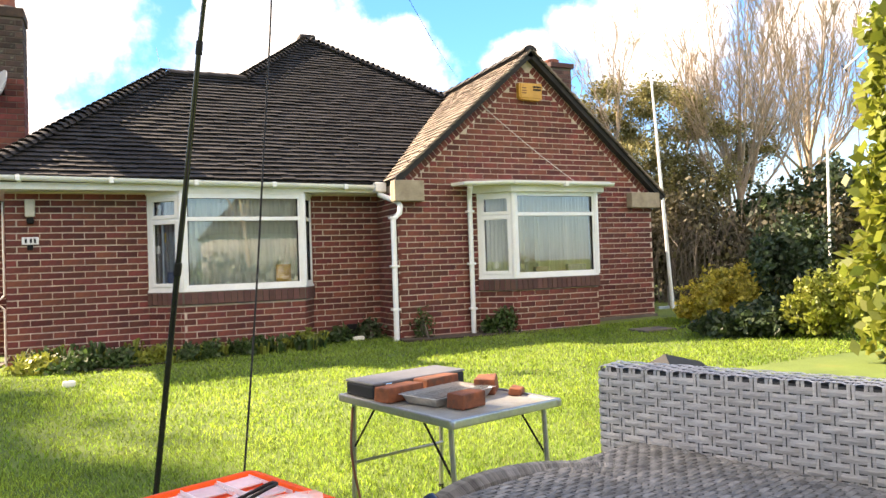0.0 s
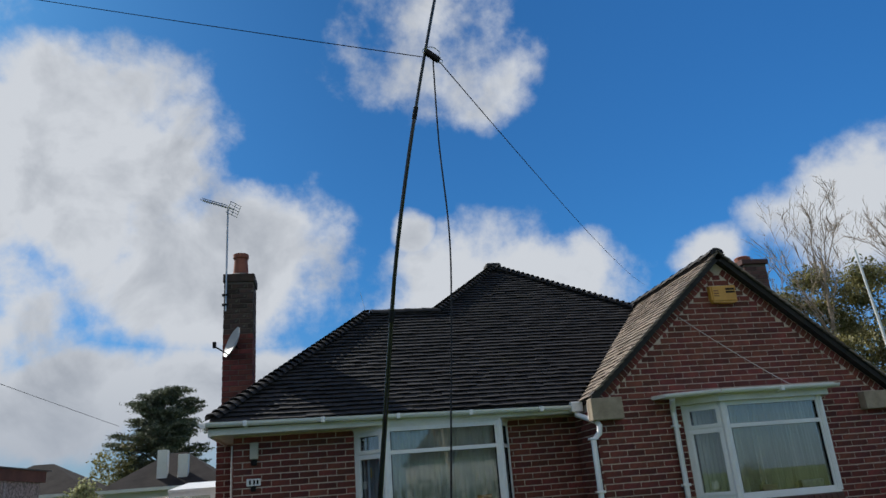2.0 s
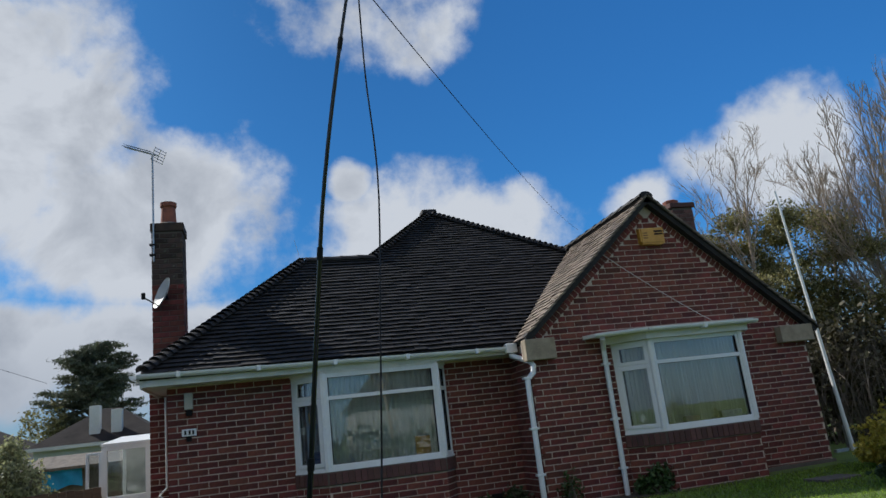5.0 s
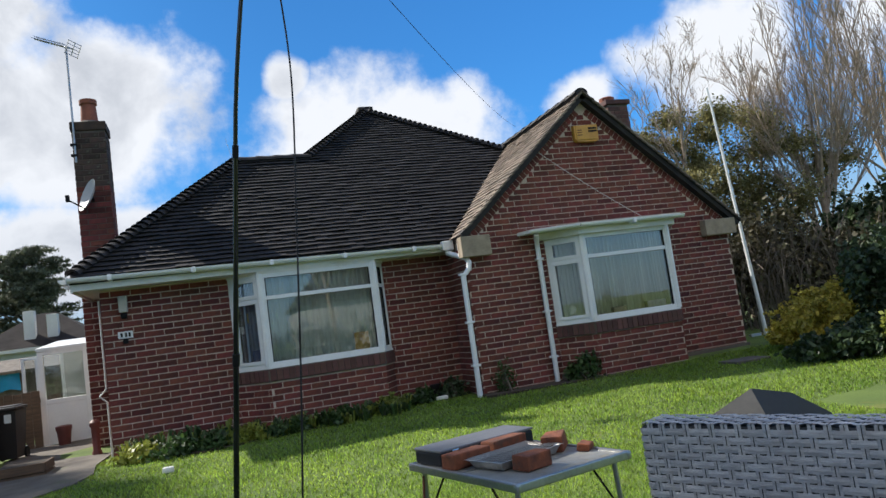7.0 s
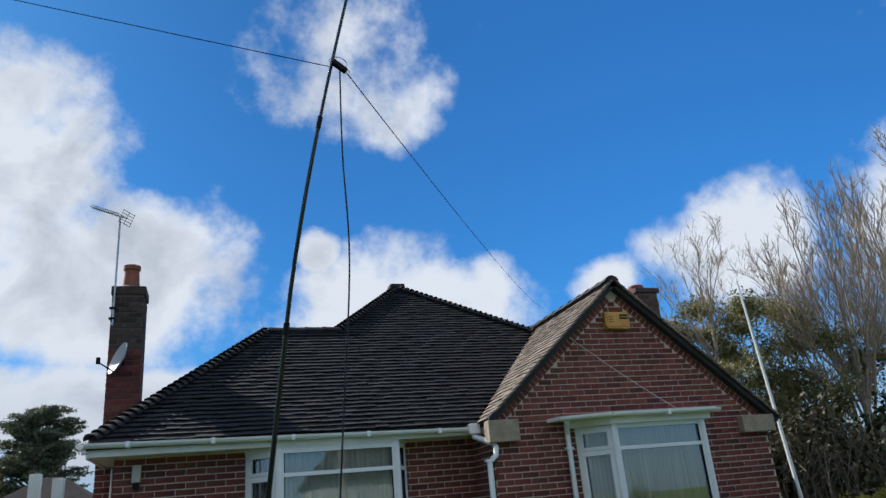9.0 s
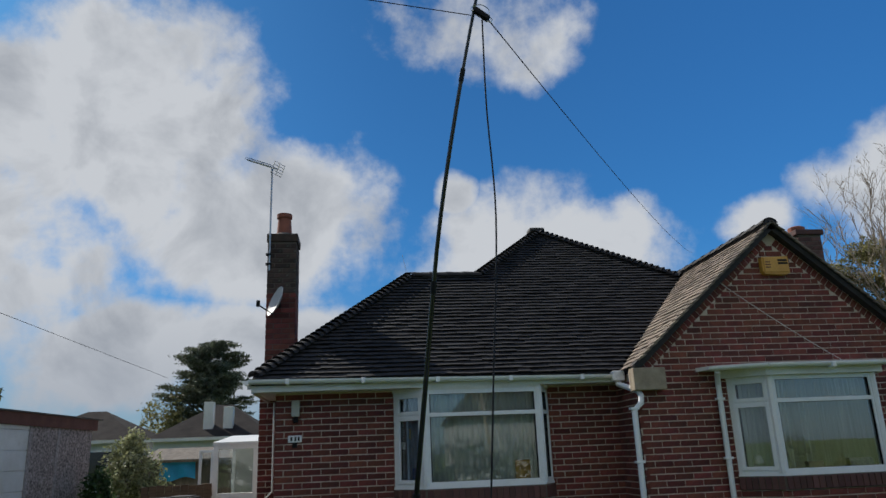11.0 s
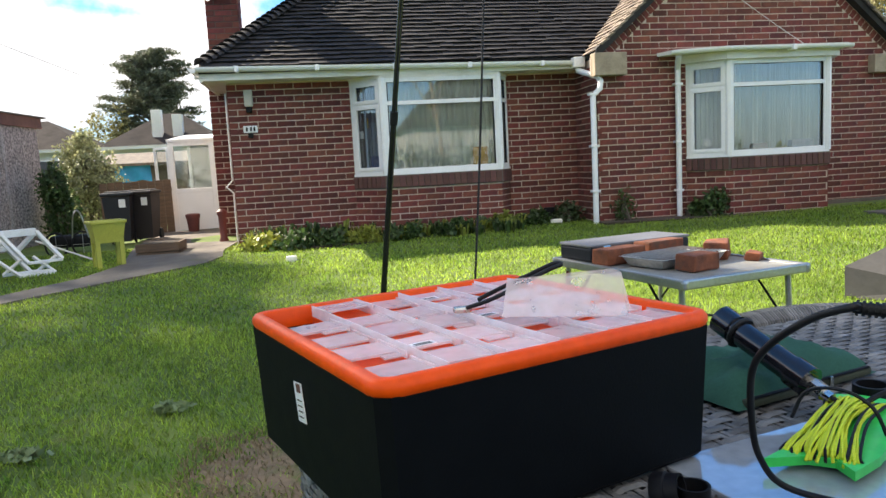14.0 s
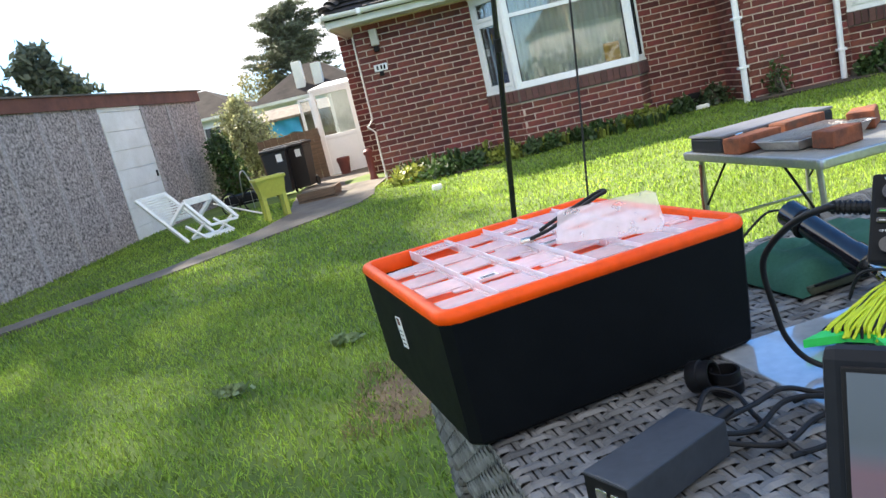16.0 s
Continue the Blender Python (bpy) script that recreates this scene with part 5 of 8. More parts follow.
def branch_tree(base, height, spread, seed, r0=0.12, levels=4, kids=(4, 6), lean=(0, 0), droop=0.1, clear=0.25):
    """Trunk, limbs and twigs. Returns two meshes' builders and the twig tips."""
    r = random.Random(seed)
    trunk, twigs, tips = Mb(), Mb(), []

    def grow(p, d, length, rad, lev):
        n = 5 if lev < 2 else 3
        pts, rs = [p], [rad]
        for i in range(n):
            d = (d + Vector((r.uniform(-1, 1), r.uniform(-1, 1), r.uniform(-0.5, 0.8))) * (0.10 + 0.05 * lev)).normalized()
            p = p + d * length / n
            pts.append(p)
            rs.append(rad * (1 - 0.75 * (i + 1) / n))
        (trunk if lev < 2 else twigs).tube(pts, rs, 8 if lev == 0 else (5 if lev < 2 else 3), caps=False)
        if lev >= levels:
            tips.append(pts[-1])
            return
        m = r.randint(*kids) + (4 if lev == 0 else 0)
        for j in range(m):
            t = r.uniform(clear if lev == 0 else 0.2, 0.98)
            k = min(n - 1, int(t * n))
            q = pts[k].lerp(pts[k + 1], t * n - k)
            az = r.uniform(0, 6.283)
            side = Vector((math.cos(az), math.sin(az), 0))
            dd = (d * (0.9 if lev else 0.8) + side * spread + Vector((0, 0, 0.35 - droop * lev))).normalized()
            grow(q, dd, length * r.uniform(0.36, 0.58) * (1.1 - 0.5 * t if lev == 0 else 1), max(0.0038, rs[k] * 0.5), lev + 1)
    grow(Vector(base), Vector((lean[0], lean[1], 1)).normalized(), height, r0, 0)
    return trunk, twigs, tips


def bare_tree(base, height, seed, label, spread=0.55, r0=0.13, lean=(0, 0), levels=4, kids=(4, 6)):
    t = thing("bare_tree", label, "tree", base)
    tr, tw, tips = branch_tree(base, height, spread, seed, r0, levels, kids, lean)
    part("trunk", tr, BARKPALE, t, sm=True)
    part("crown", tw, BARKPALE, t, "fine leafless twigs")
    return t, tips


def fan_tree(base, H, W, seed, label, stems=11, shoots=15, fork=0.30):
    """A bare tree whose upright stems open like a fan and end in many fine shoots."""
    r = random.Random(seed)
    o = Vector(base)
    t = thing("bare_tree", label, "tree", base)
    trunk, crown = Mb(), Mb()
    trunk.tube([o, o + Vector((0.03, 0, H * fork * 0.5)), o + Vector((0, 0.02, H * fork)), o + Vector((0.05, 0, H * 0.62))], [0.12, 0.10, 0.075, 0.02], 9, caps=False)

    def shoot(p, d, length, rad, lev):
        bend = (d + Vector((r.uniform(-.3, .3), r.uniform(-.3, .3), 0.35))).normalized()
        m_, e = p + d * length * 0.5, p + d * length * 0.5 + bend * length * 0.5
        crown.tube([p, m_, e], [rad, rad * 0.8, rad * 0.5], 3, caps=False)
        if lev:
            for q in range(r.randint(3, 5)):
                f = r.uniform(0.15, 0.95)
                b_ = p.lerp(m_, f * 2) if f < 0.5 else m_.lerp(e, f * 2 - 1)
                side = Vector((r.uniform(-1, 1), r.uniform(-1, 1), r.uniform(0.0, 0.7)))
                shoot(b_, (d + side * 0.7).normalized(), length * r.uniform(0.3, 0.55), rad * 0.72, lev - 1)
    for i in range(stems):
        u = -1 + 2 * (i + r.uniform(0.2, 0.8)) / stems
        v = r.uniform(-0.6, 0.6)
        s0 = o + Vector((0, 0, H * r.uniform(fork * 0.55, fork * 1.25)))
        tip = o + Vector((W * u, W * v, H * (1 - 0.30 * u * u - 0.12 * abs(v)) * r.uniform(0.90, 1.0)))
        mid = s0.lerp(tip, 0.45) + Vector((W * u * 0.16, W * v * 0.16, -H * 0.02))
        pts = curve([s0, mid, tip], 6)
        n = len(pts)
        trunk.tube(pts, [0.034 - 0.027 * k / (n - 1) for k in range(n)], 5, caps=False)
        for k in range(shoots):
            f = 0.22 + 0.76 * (k + r.random()) / shoots
            q = f * (n - 1)
            a, b_ = Vector(pts[int(q)]), Vector(pts[min(n - 1, int(q) + 1)])
            d = (b_ - a).normalized() if (b_ - a).length else Vector((0, 0, 1))
            an = r.uniform(0, 6.283)
            d = (d + Vector((math.cos(an), math.sin(an), 0.25)) * r.uniform(0.35, 0.75)).normalized()
            shoot(a.lerp(b_, q - int(q)), d, H * (0.19 - 0.10 * f) * r.uniform(0.7, 1.25), 0.0075, 2)
    part("trunk", trunk, BARKPALE, t, sm=True)
    part("crown", crown, BARKPALE, t, "fine leafless upright twigs")
    return t


for x, y, h, w, sd, st, sh_, lab in (
        (12.60, 11.6, 7.0, 1.55, 11, 13, 20, "tall bare pale-barked tree with fanned upright stems"),
        (15.0, 11.8, 8.3, 2.0, 12, 15, 20, "tallest bare tree with dense upright twigs"),
        (16.6, 9.9, 8.0, 1.9, 16, 11, 16, "bare multi-stemmed tree beside the boundary hedge"),
        (11.1, 13.6, 5.9, 1.2, 13, 8, 9, "slender bare tree with thin tops behind the bungalow"),
        (10.0, 14.6, 5.4, 1.0, 14, 7, 8, "thin bare sapling behind the bungalow's chimney")):
    fan_tree((x, y, gz(x, y) - 0.1), h, w, sd, lab, st, sh_)


def ivy_tree(base, h, seed, label, material=LEAFOLIVE, n=17000):
    t, tips = bare_tree(base, h * 0.86, seed, label, 0.6, 0.07, levels=4, kids=(4, 6))
    r = random.Random(seed)
    bl = []
    for i in range(22):
        z = r.uniform(0.22, 0.84)
        bl.append(((base[0] + r.uniform(-1, 1) * 1.0, base[1] + r.uniform(-1, 1) * 0.8, base[2] + h * z), (r.uniform(0.25, 0.6), 0.4, r.uniform(0.2, 0.5))))
    part("ivy", leaf_cloud(bl, int(n * 1.5), 0.036, seed, hollow=0.0), material, t, "olive green ivy leaves")
    return t


ivy_tree((10.3, 12.6, 0.2), 5.5, 21, "ivy-covered tree with olive leaves behind the gable")
ivy_tree((11.5, 12.9, 0.2), 5.2, 22, "ivy-clad small tree with thin bare tops")
ivy_tree((9.3, 13.6, 0.2), 4.8, 23, "thin leafy tree behind the bungalow's chimney", LEAFOLIVE, 7000)
ivy_tree((12.6, 12.0, 0.2), 4.6, 24, "ivy-clad tree beside the boundary hedge", LEAFOLIVE, 12000)


def shrub(name, label, blobs, n, size, material, seed, stems=True, cat="shrub"):
    c = blobs[0][0]
    t = thing(name, label, cat, (c[0], c[1], gz(c[0], c[1])))
    r = random.Random(seed)
    if stems:
        mb = Mb()
        for i in range(7):
            b = blobs[i % len(blobs)]
            mb.tube([(c[0] + r.uniform(-.1, .1), c[1] + r.uniform(-.1, .1), gz(c[0], c[1]) - 0.05), Vector(b[0]) + Vector((r.uniform(-.2, .2) * b[1][0], 0, b[1][2] * 0.6))], [0.02, 0.006], 5)
        part("woody_base", mb, BARK, t)
    part("leaves", leaf_cloud(blobs, n, size, seed), material, t)
    return t


def gb(x, y, z, a, b, c):
    return ((x, y, gz(x, y) + z), (a, b, c))


shrub("golden_shrub", "rounded golden-leaved shrub beside the lawn", [gb(7.98, 7.75, 0.34, 0.50, 0.48, 0.34), gb(8.22, 7.65, 0.46, 0.38, 0.40, 0.32), gb(7.72, 7.9, 0.2, 0.28, 0.3, 0.2)], 14000, 0.034, LEAFGOLD, 31)
shrub("low_conifer", "low blue-green spreading shrub at the lawn's edge", [gb(7.0, 6.8, 0.12, 0.34, 0.34, 0.16), gb(7.4, 6.65, 0.16, 0.38, 0.34, 0.2), gb(7.75, 6.55, 0.2, 0.38, 0.34, 0.24)], 7000, 0.045, LEAFDARK, 32)
shrub("evergreen_shrub", "tall dark clipped evergreen shrub", [gb(8.55, 7.2, 0.62, 0.50, 0.5, 0.62), gb(8.7, 7.15, 1.0, 0.42, 0.42, 0.42)], 9000, 0.045, LEAFDARK, 33)
shrub("light_shrub", "sunlit green rounded shrub", [gb(7.75, 6.1, 0.32, 0.36, 0.36, 0.32), gb(8.0, 6.0, 0.45, 0.34, 0.36, 0.34)], 6000, 0.04, LEAFLIME, 34)
shrub("laurel", "bright glossy lime green laurel bush", [gb(6.85, 4.45, 0.35, 0.42, 0.4, 0.4), gb(6.75, 4.4, 0.9, 0.45, 0.4, 0.5), gb(6.65, 4.35, 1.6, 0.35, 0.36, 0.5), gb(6.6, 4.3, 2.3, 0.36, 0.36, 0.5), gb(6.65, 4.3, 2.9, 0.3, 0.3, 0.4)], 3600, 0.085, LEAFLIME, 35)
# unseen trees, hedge and houses behind the camera close the garden off, added for window reflections
far_house(-2.0, -19.0, 9.0, 5.0, 2.6, 5.0, "brick bungalow across the road with a hipped roof")
far_house(9.0, -20.0, 9.0, 5.0, 2.6, 5.2, "second unseen bungalow added behind the camera")
hb2 = []
rr2 = random.Random(15)
for i in range(30):
    hb2.append(((-12 + 28 * i / 29, -9 + rr2.uniform(-.4, .4), 0.4 + rr2.uniform(0, 0.5)), (0.9, 0.6, 0.8)))
shrub("hedge", "unseen dark green hedge added behind the camera", hb2, 9000, 0.10, LEAFDARK, 38, cat="hedge")
for x, y, h, sd in ((2.0, -10.5, 7.0, 17), (5.5, -11.0, 8.0, 18), (-3.0, -11.0, 7.0, 19)):
    bare_tree((x, y, -0.4), h, sd, "bare leafless roadside tree behind the hedge", 0.5, 0.10, (0, 0), 4, (5, 7))


# boundary hedge on the right
hb = []
r5 = random.Random(5)
for i in range(26):
    t = i / 25
    x, y = 8.6 + 6.4 * t, 12.6 - 5.2 * t
    hb.append(((x + r5.uniform(-.3, .3), y + r5.uniform(-.3, .3), 0.3 + r5.uniform(0.3, 1.2)), (0.8, 0.7, r5.uniform(0.6, 1.0))))
h = shrub("hedge", "tall brownish olive mixed boundary hedge", hb, 42000, 0.06, LEAFBROWN, 36, cat="hedge")
h2 = shrub("holly", "glossy dark green holly bushes above the hedge", [((13.2, 9.9, 1.9), (0.9, 0.7, 0.8)), ((14.4, 9.0, 2.1), (1.1, 0.8, 0.9)), ((12.2, 10.6, 1.6), (0.7, 0.6, 0.6))], 12000, 0.08, LEAFDARK, 37)
bt = thing("bramble", "tangle of bare brown stems under the hedge", "bush", (9.6, 10.6, 0.2))
mb = Mb()
r6 = random.Random(6)
for i in range(330):
    x, y = 8.4 + r6.uniform(0, 3.0), 0
    y = 11.6 - (x - 8.4) * 0.62 + r6.uniform(-.4, .4)
    z = gz(x, y)
    mb.tube(curve([(x, y, z), (x + r6.uniform(-.25, .25), y + r6.uniform(-.2, .2), z + r6.uniform(0.5, 0.9)), (x + r6.uniform(-.6, .6), y + r6.uniform(-.3, .3), z + r6.uniform(0.9, 1.9))], 3), 0.006, 3, caps=False)
tagged(part("thicket", mb, BARK, bt), kind="stuff")


def pine(base, h, seed):
    t = thing("pine_tree", "tall dark Scots pine with a flat layered crown", "tree", base)
    r = random.Random(seed)
    bx, by, bz = base
    limbs = Mb().tube(curve([(bx, by, bz), (bx + 0.1, by, bz + h * 0.4), (bx - 0.1, by, bz + h * 0.75), (bx + 0.1, by, bz + h * 0.95)]), [0.28 - 0.0085 * i for i in range(25)], 8)
    blobs = []
    for i in range(74):
        z = h * (0.30 + 0.66 * ((i * 0.618) % 1.0))
        f = z / h
        reach = h * (0.36 if f < 0.72 else 0.36 - (f - 0.72) * 0.85) * r.uniform(0.35, 1.0)
        az = r.uniform(0, 6.283)
        e = Vector((bx + math.cos(az) * reach, by + math.sin(az) * reach * 0.7, bz + z + reach * 0.10 + r.uniform(-0.1, 0.2)))
        limbs.tube(curve([(bx, by, bz + z - 0.4), (bx + (e.x - bx) * 0.5, by + (e.y - by) * 0.5, e.z - 0.22), e], 4), [0.06 - 0.0055 * k for k in range(9)], 5)
        for k in range(4):
            q = Vector((bx, by, bz + z)).lerp(e, 0.45 + 0.18 * k)
            s = h * r.uniform(0.022, 0.05)
            blobs.append(((q.x + r.uniform(-.25, .25), q.y, q.z + s * 0.4 - 0.1 * (3 - k)), (s * 1.9, s * 1.5, s * 0.42)))
    part("trunk", limbs, BARK, t, sm=True)
    part("crown", leaf_cloud(blobs, 52000, 0.042, seed, elong=4.0, hollow=0.0), NEEDLE, t)


pine((-6.6, 34.0, 0.0), 6.5, 41)
bl = []
r7 = random.Random(9)
for i in range(16):
    bl.append(((-8.3 + r7.uniform(-.7, .7), 33.5 + r7.uniform(-.5, .5), 1.0 + r7.uniform(0, 2.8)), (0.45, 0.5, 0.5)))
shrub("evergreen_tree", "light olive ragged tree beside the pine", bl, 5000, 0.07, LEAFOLIVE, 42, cat="tree")


def cypress(x, y, h, w, seed, label):
    t = thing("cypress_tree", label, "tree", (x, y, -0.1))
    r = random.Random(seed)
    bl = [((x + r.uniform(-.25, .25) * w, y + r.uniform(-.2, .2), h * (0.12 + 0.8 * i / 15)), (w * (0.62 - 0.30 * (i / 15) ** 2) * r.uniform(0.8, 1.15), w * 0.5, h * 0.09)) for i in range(16)]
    part("trunk", Mb().tube([(x, y, -0.2), (x, y, h * 0.9)], [0.16, 0.03], 7), BARK, t)
    part("crown", leaf_cloud(bl, 9000, 0.085, seed, elong=2.4), NEEDLE, t)



def shade_belt():
    """Unseen dense row of tall conifers, added to shade the left lawn: a gappy dark heart with leafy faces."""
    X, Y0, Y1 = -26.4, 21.0, 34.2
    t = thing("shade_belt", "unseen belt of very tall dark conifers added to shade the lawn", "trees", (X, 28.0, -0.4))
    mb = Mb()
    n, m = 110, 90
    rg = random.Random(3)
    for side in (-1, 1):
        for j in range(m + 1):
            for i in range(n + 1):
                y = Y0 + (Y1 - Y0) * i / n
                h = min(37.0, 30.0 + 3.0 * max(0.0, 32.1 - y)) + 0.4 * noise.noise((y * 1.3, 0, 2)) + 0.3 * noise.noise((y * 3.1, 4, 2))
                z = -0.4 + (h + 0.4) * j / m
                w = 1.2 * (1 - 0.75 * (j / m) ** 4)
                mb.v.append((X + side * w + 0.4 * noise.noise((y * 1.4, z * 0.8, side)) * (1 if j < m else 0), y, z))
    k = (n + 1) * (m + 1)
    for j in range(m):
        for i in range(n):
            a = j * (n + 1) + i
            # gaps let some sun through to lighten the shade on the lawn
            if rg.random() < 0.68:
                mb.f.append((a, a + 1, a + n + 2, a + n + 1))
            if rg.random() < 0.68:
                mb.f.append((k + a + n + 1, k + a + n + 2, k + a + 1, k + a))
    for i in range(n):
        a = m * (n + 1) + i
        mb.f.append((a, a + 1, k + a + 1, k + a))
    for j in range(m):
        for i in (0, n):
            a, b = j * (n + 1) + i, (j + 1) * (n + 1) + i
            mb.f.append((a, b, k + b, k + a))
    part("heart", mb, NEEDLE, t)
    bl = [((X + s * 1.1, Y0 + 0.4 + (Y1 - Y0 - 0.8) * i / 15, z), (0.5, 0.8, 1.6)) for s in (-1, 1) for i in range(16) for z in range(2, 32, 3)]
    part("leaves", leaf_cloud(bl, 7000, 0.18, 58, elong=2.2), NEEDLE, t)


shade_belt()
cypress(-8.0, 15.9, 3.9, 1.15, 51, "dark upright cypress behind the shed")
cypress(-9.3, 15.9, 3.35, 1.2, 52, "dark cypress with a ragged top behind the shed")
LEAFSAGE = mat("leaf_sage", (0.36, 0.37, 0.19), (0.19, 0.205, 0.10), scale=2, rough=0.55, bump=0, isl=0.5, trans=0.35)
shrub("lilac_bush", "grey-green leafy bush beside the shed", [((-3.42, 13.2, 0.95), (0.46, 0.4, 0.45)), ((-3.15, 13.3, 0.6), (0.42, 0.4, 0.45)), ((-3.5, 13.4, 1.28), (0.34, 0.3, 0.34)), ((-3.4, 13.3, 1.55), (0.2, 0.2, 0.22))], 8500, 0.034, LEAFSAGE, 53)
shrub("hedge_bush", "dark olive bush at the end of the shed", [gb(-3.36, 11.9, 0.40, 0.22, 0.32, 0.45), gb(-3.42, 11.8, 0.85, 0.17, 0.28, 0.30)], 3600, 0.036, LEAF, 54)
b = thing("garden_fence", "dark weathered timber fence behind the bins", "fence", (-2.4, 12.42, 0))
for i in range(9):
    part("board", Mb().cbox((-2.92 + 0.118 * i, 12.42 + 0.006 * (i % 2), 0.42), (0.112, 0.018, 0.88 + 0.015 * ((i * 7) % 3)), 0.004), WOOD, b)
part("rail", Mb().cbox((-2.45, 12.45, 0.72), (1.06, 0.04, 0.06), 0.005), WOOD, b)

# ---- antenna mast, wires and poles ----
MA, MB_ = Vector((0.558, 3.304, 0)), Vector((0.796, 2.585, 2.5))
MD = (MB_ - MA) / 2.5


def mast(z):
    """The upper part of the mast bends over to the right."""
    return MA + MD * z + Vector((0.106 * max(0.0, (z - 1.8) / 1.2) ** 1.6, 0, 0))


def mast_run(z0, z1, n=6):
    return [mast(z0 + (z1 - z0) * i / n) for i in range(n + 1)]


b = thing("antenna_mast", "black telescopic fibreglass mast leaning over the lawn", "mast", mast(-0.1))
for z0, z1, r in ((-0.1, 1.05, 0.0115), (1.05, 1.75, 0.0095), (1.75, 2.45, 0.0078), (2.45, 3.1, 0.006), (3.1, 3.9, 0.0042)):
    part("section", Mb().tube(mast_run(z0, z1), [r * (1 - 0.08 * i / 6) for i in range(7)], 10), BLACKG, b, sm=True)
    part("collar", Mb().tube([mast(z1 - 0.03), mast(z1 + 0.012)], r * 1.16, 10), RUBBER, b, sm=True)
part("spike", Mb().tube([mast(-0.32), mast(-0.08)], [0.004, 0.012], 8), METAL, b)
J = mast(2.64)
b = thing("balun", "small black feedpoint block tied to the mast", "feedpoint", J)
M = Matrix.Translation(J + Vector((0.028, -0.012, -0.004))) @ Matrix.Rotation(radians(38), 4, "Y")
part("block", Mb().cbox((0, 0, 0), (0.062, 0.022, 0.02), 0.006, M), BLACKP, b)
for s in (-1, 1):
    n = 10
    part("terminal", Mb().tube([M @ Vector((s * 0.034 + 0.009 * math.cos(6.283 * i / n), 0, 0.009 * math.sin(6.283 * i / n))) for i in range(n)], 0.0018, 5, closed=True), CHROME, b)
part("tie", Mb().tube(curve([J + Vector((0.0, -0.012, 0.03)), J + Vector((0.03, -0.02, 0.028)), J + Vector((0.055, -0.015, 0.01)), J + Vector((0.05, -0.015, -0.012))], 4), 0.0016, 5), CHROME, b)
A = Vector((-0.81, 3.32, 3.49))
solo("antenna_wire", Mb().tube(arc(J + Vector((-0.008, 0, 0)), J + (A - J) * 6.0, 0.10, 20), 0.0018, 5), BLACKP, "thin black antenna wire running off from the mast", "wire")
solo("antenna_wire", Mb().tube(arc(J + Vector((0.055, 0, -0.02)), (6.97, 13.6, 4.83), 0.12, 24), 0.0022, 5), BLACKP, "thin black antenna wire running over the gable", "wire")
FE = [J + Vector((0.03, -0.005, -0.02)), (0.90, 2.56, 2.3), (0.903, 2.53, 1.9), (0.854, 2.46, 1.4), (0.80, 2.38, 0.9), (0.736, 2.29, 0.4), (0.70, 2.25, 0.1), (0.665, 2.18, -0.10)]
solo("feed_cable", Mb().tube(curve(FE), 0.0028, 6), RUBBER, "thin black coaxial feed cable hanging from the mast", "cable", sm=True)
solo("phone_line", Mb().tube(arc((-8.4, -1.2, 4.9), (-6.3, 26.0, 4.02), 0.0, 20), 0.006, 5), BLACKP, "overhead telephone line to the far house", "cable")
b = thing("white_pole", "white pole leaning beside the bungalow", "pole", (8.93, 9.8, 0.1))
part("pole", Mb().tube([(8.935, 9.75, 0.0), (8.59, 9.7, 4.21)], [0.034, 0.016], 8), UPVC, b, sm=True)
part("stand", Mb().cbox((8.93, 9.80, 0.26), (0.09, 0.05, 0.5), 0.006), METAL, b)
part("foot", Mb().cbox((8.9, 9.80, 0.15), (0.5, 0.06, 0.05), 0.006), METAL, b)
solo("white_pole", Mb().tube([(9.98, 7.62, 0.3), (9.93, 7.53, 2.95)], 0.018, 8), UPVC, "thin white pole among the shrubs", "pole", sm=True)
for x, y, h, dx in ((1.17, 11.66, 0.42, -0.09), (5.22, 11.85, 0.2, -0.05), (6.12, 11.3, 0.3, -0.05)):
    z = front_z(11.66) - 0.05
    solo("roof_rod", Mb().tube([(x, y, z), (x + dx, y, z + h)], 0.004, 4), METAL, "thin metal rod on the roof ridge", "rod")
y0 = thing("far_antenna", "small grey antenna high among bare trees", "aerial", (13.0, 9.5, 4.3))
part("boom", Mb().tube([(12.4, 9.0, 4.25), (12.75, 8.8, 4.6)], 0.018, 6), UPVC, y0)
part("mast", Mb().tube([(12.58, 8.9, gz(12.58, 8.9) - 0.1), (12.575, 8.9, 4.43)], 0.009, 6), BARK, y0)
part("tip", Mb().tube([(12.36, 9.02, 4.32), (12.46, 8.98, 4.2)], 0.012, 6), BLACKP, y0)


# ---- camping table ----
def frame_of(o, u):
    u = Vector((u[0], u[1], 0)).normalized()
    v = Vector((-u.y, u.x, 0))
    return Matrix(((u.x, v.x, 0, o[0]), (u.y, v.y, 0, o[1]), (0, 0, 1, o[2]), (0, 0, 0, 1)))


CT = frame_of((1.572, 2.815, 0.452), (0.97, 0.24)) @ Matrix.Diagonal((0.94, 0.88, 1, 1))
LAM = mat("laminate", (0.30, 0.295, 0.27), (0.22, 0.215, 0.19), scale=12, rough=0.45, bump=0.05, stain=(0.3, 0.26, 0.14), stain_scale=6, stain_at=0.58)


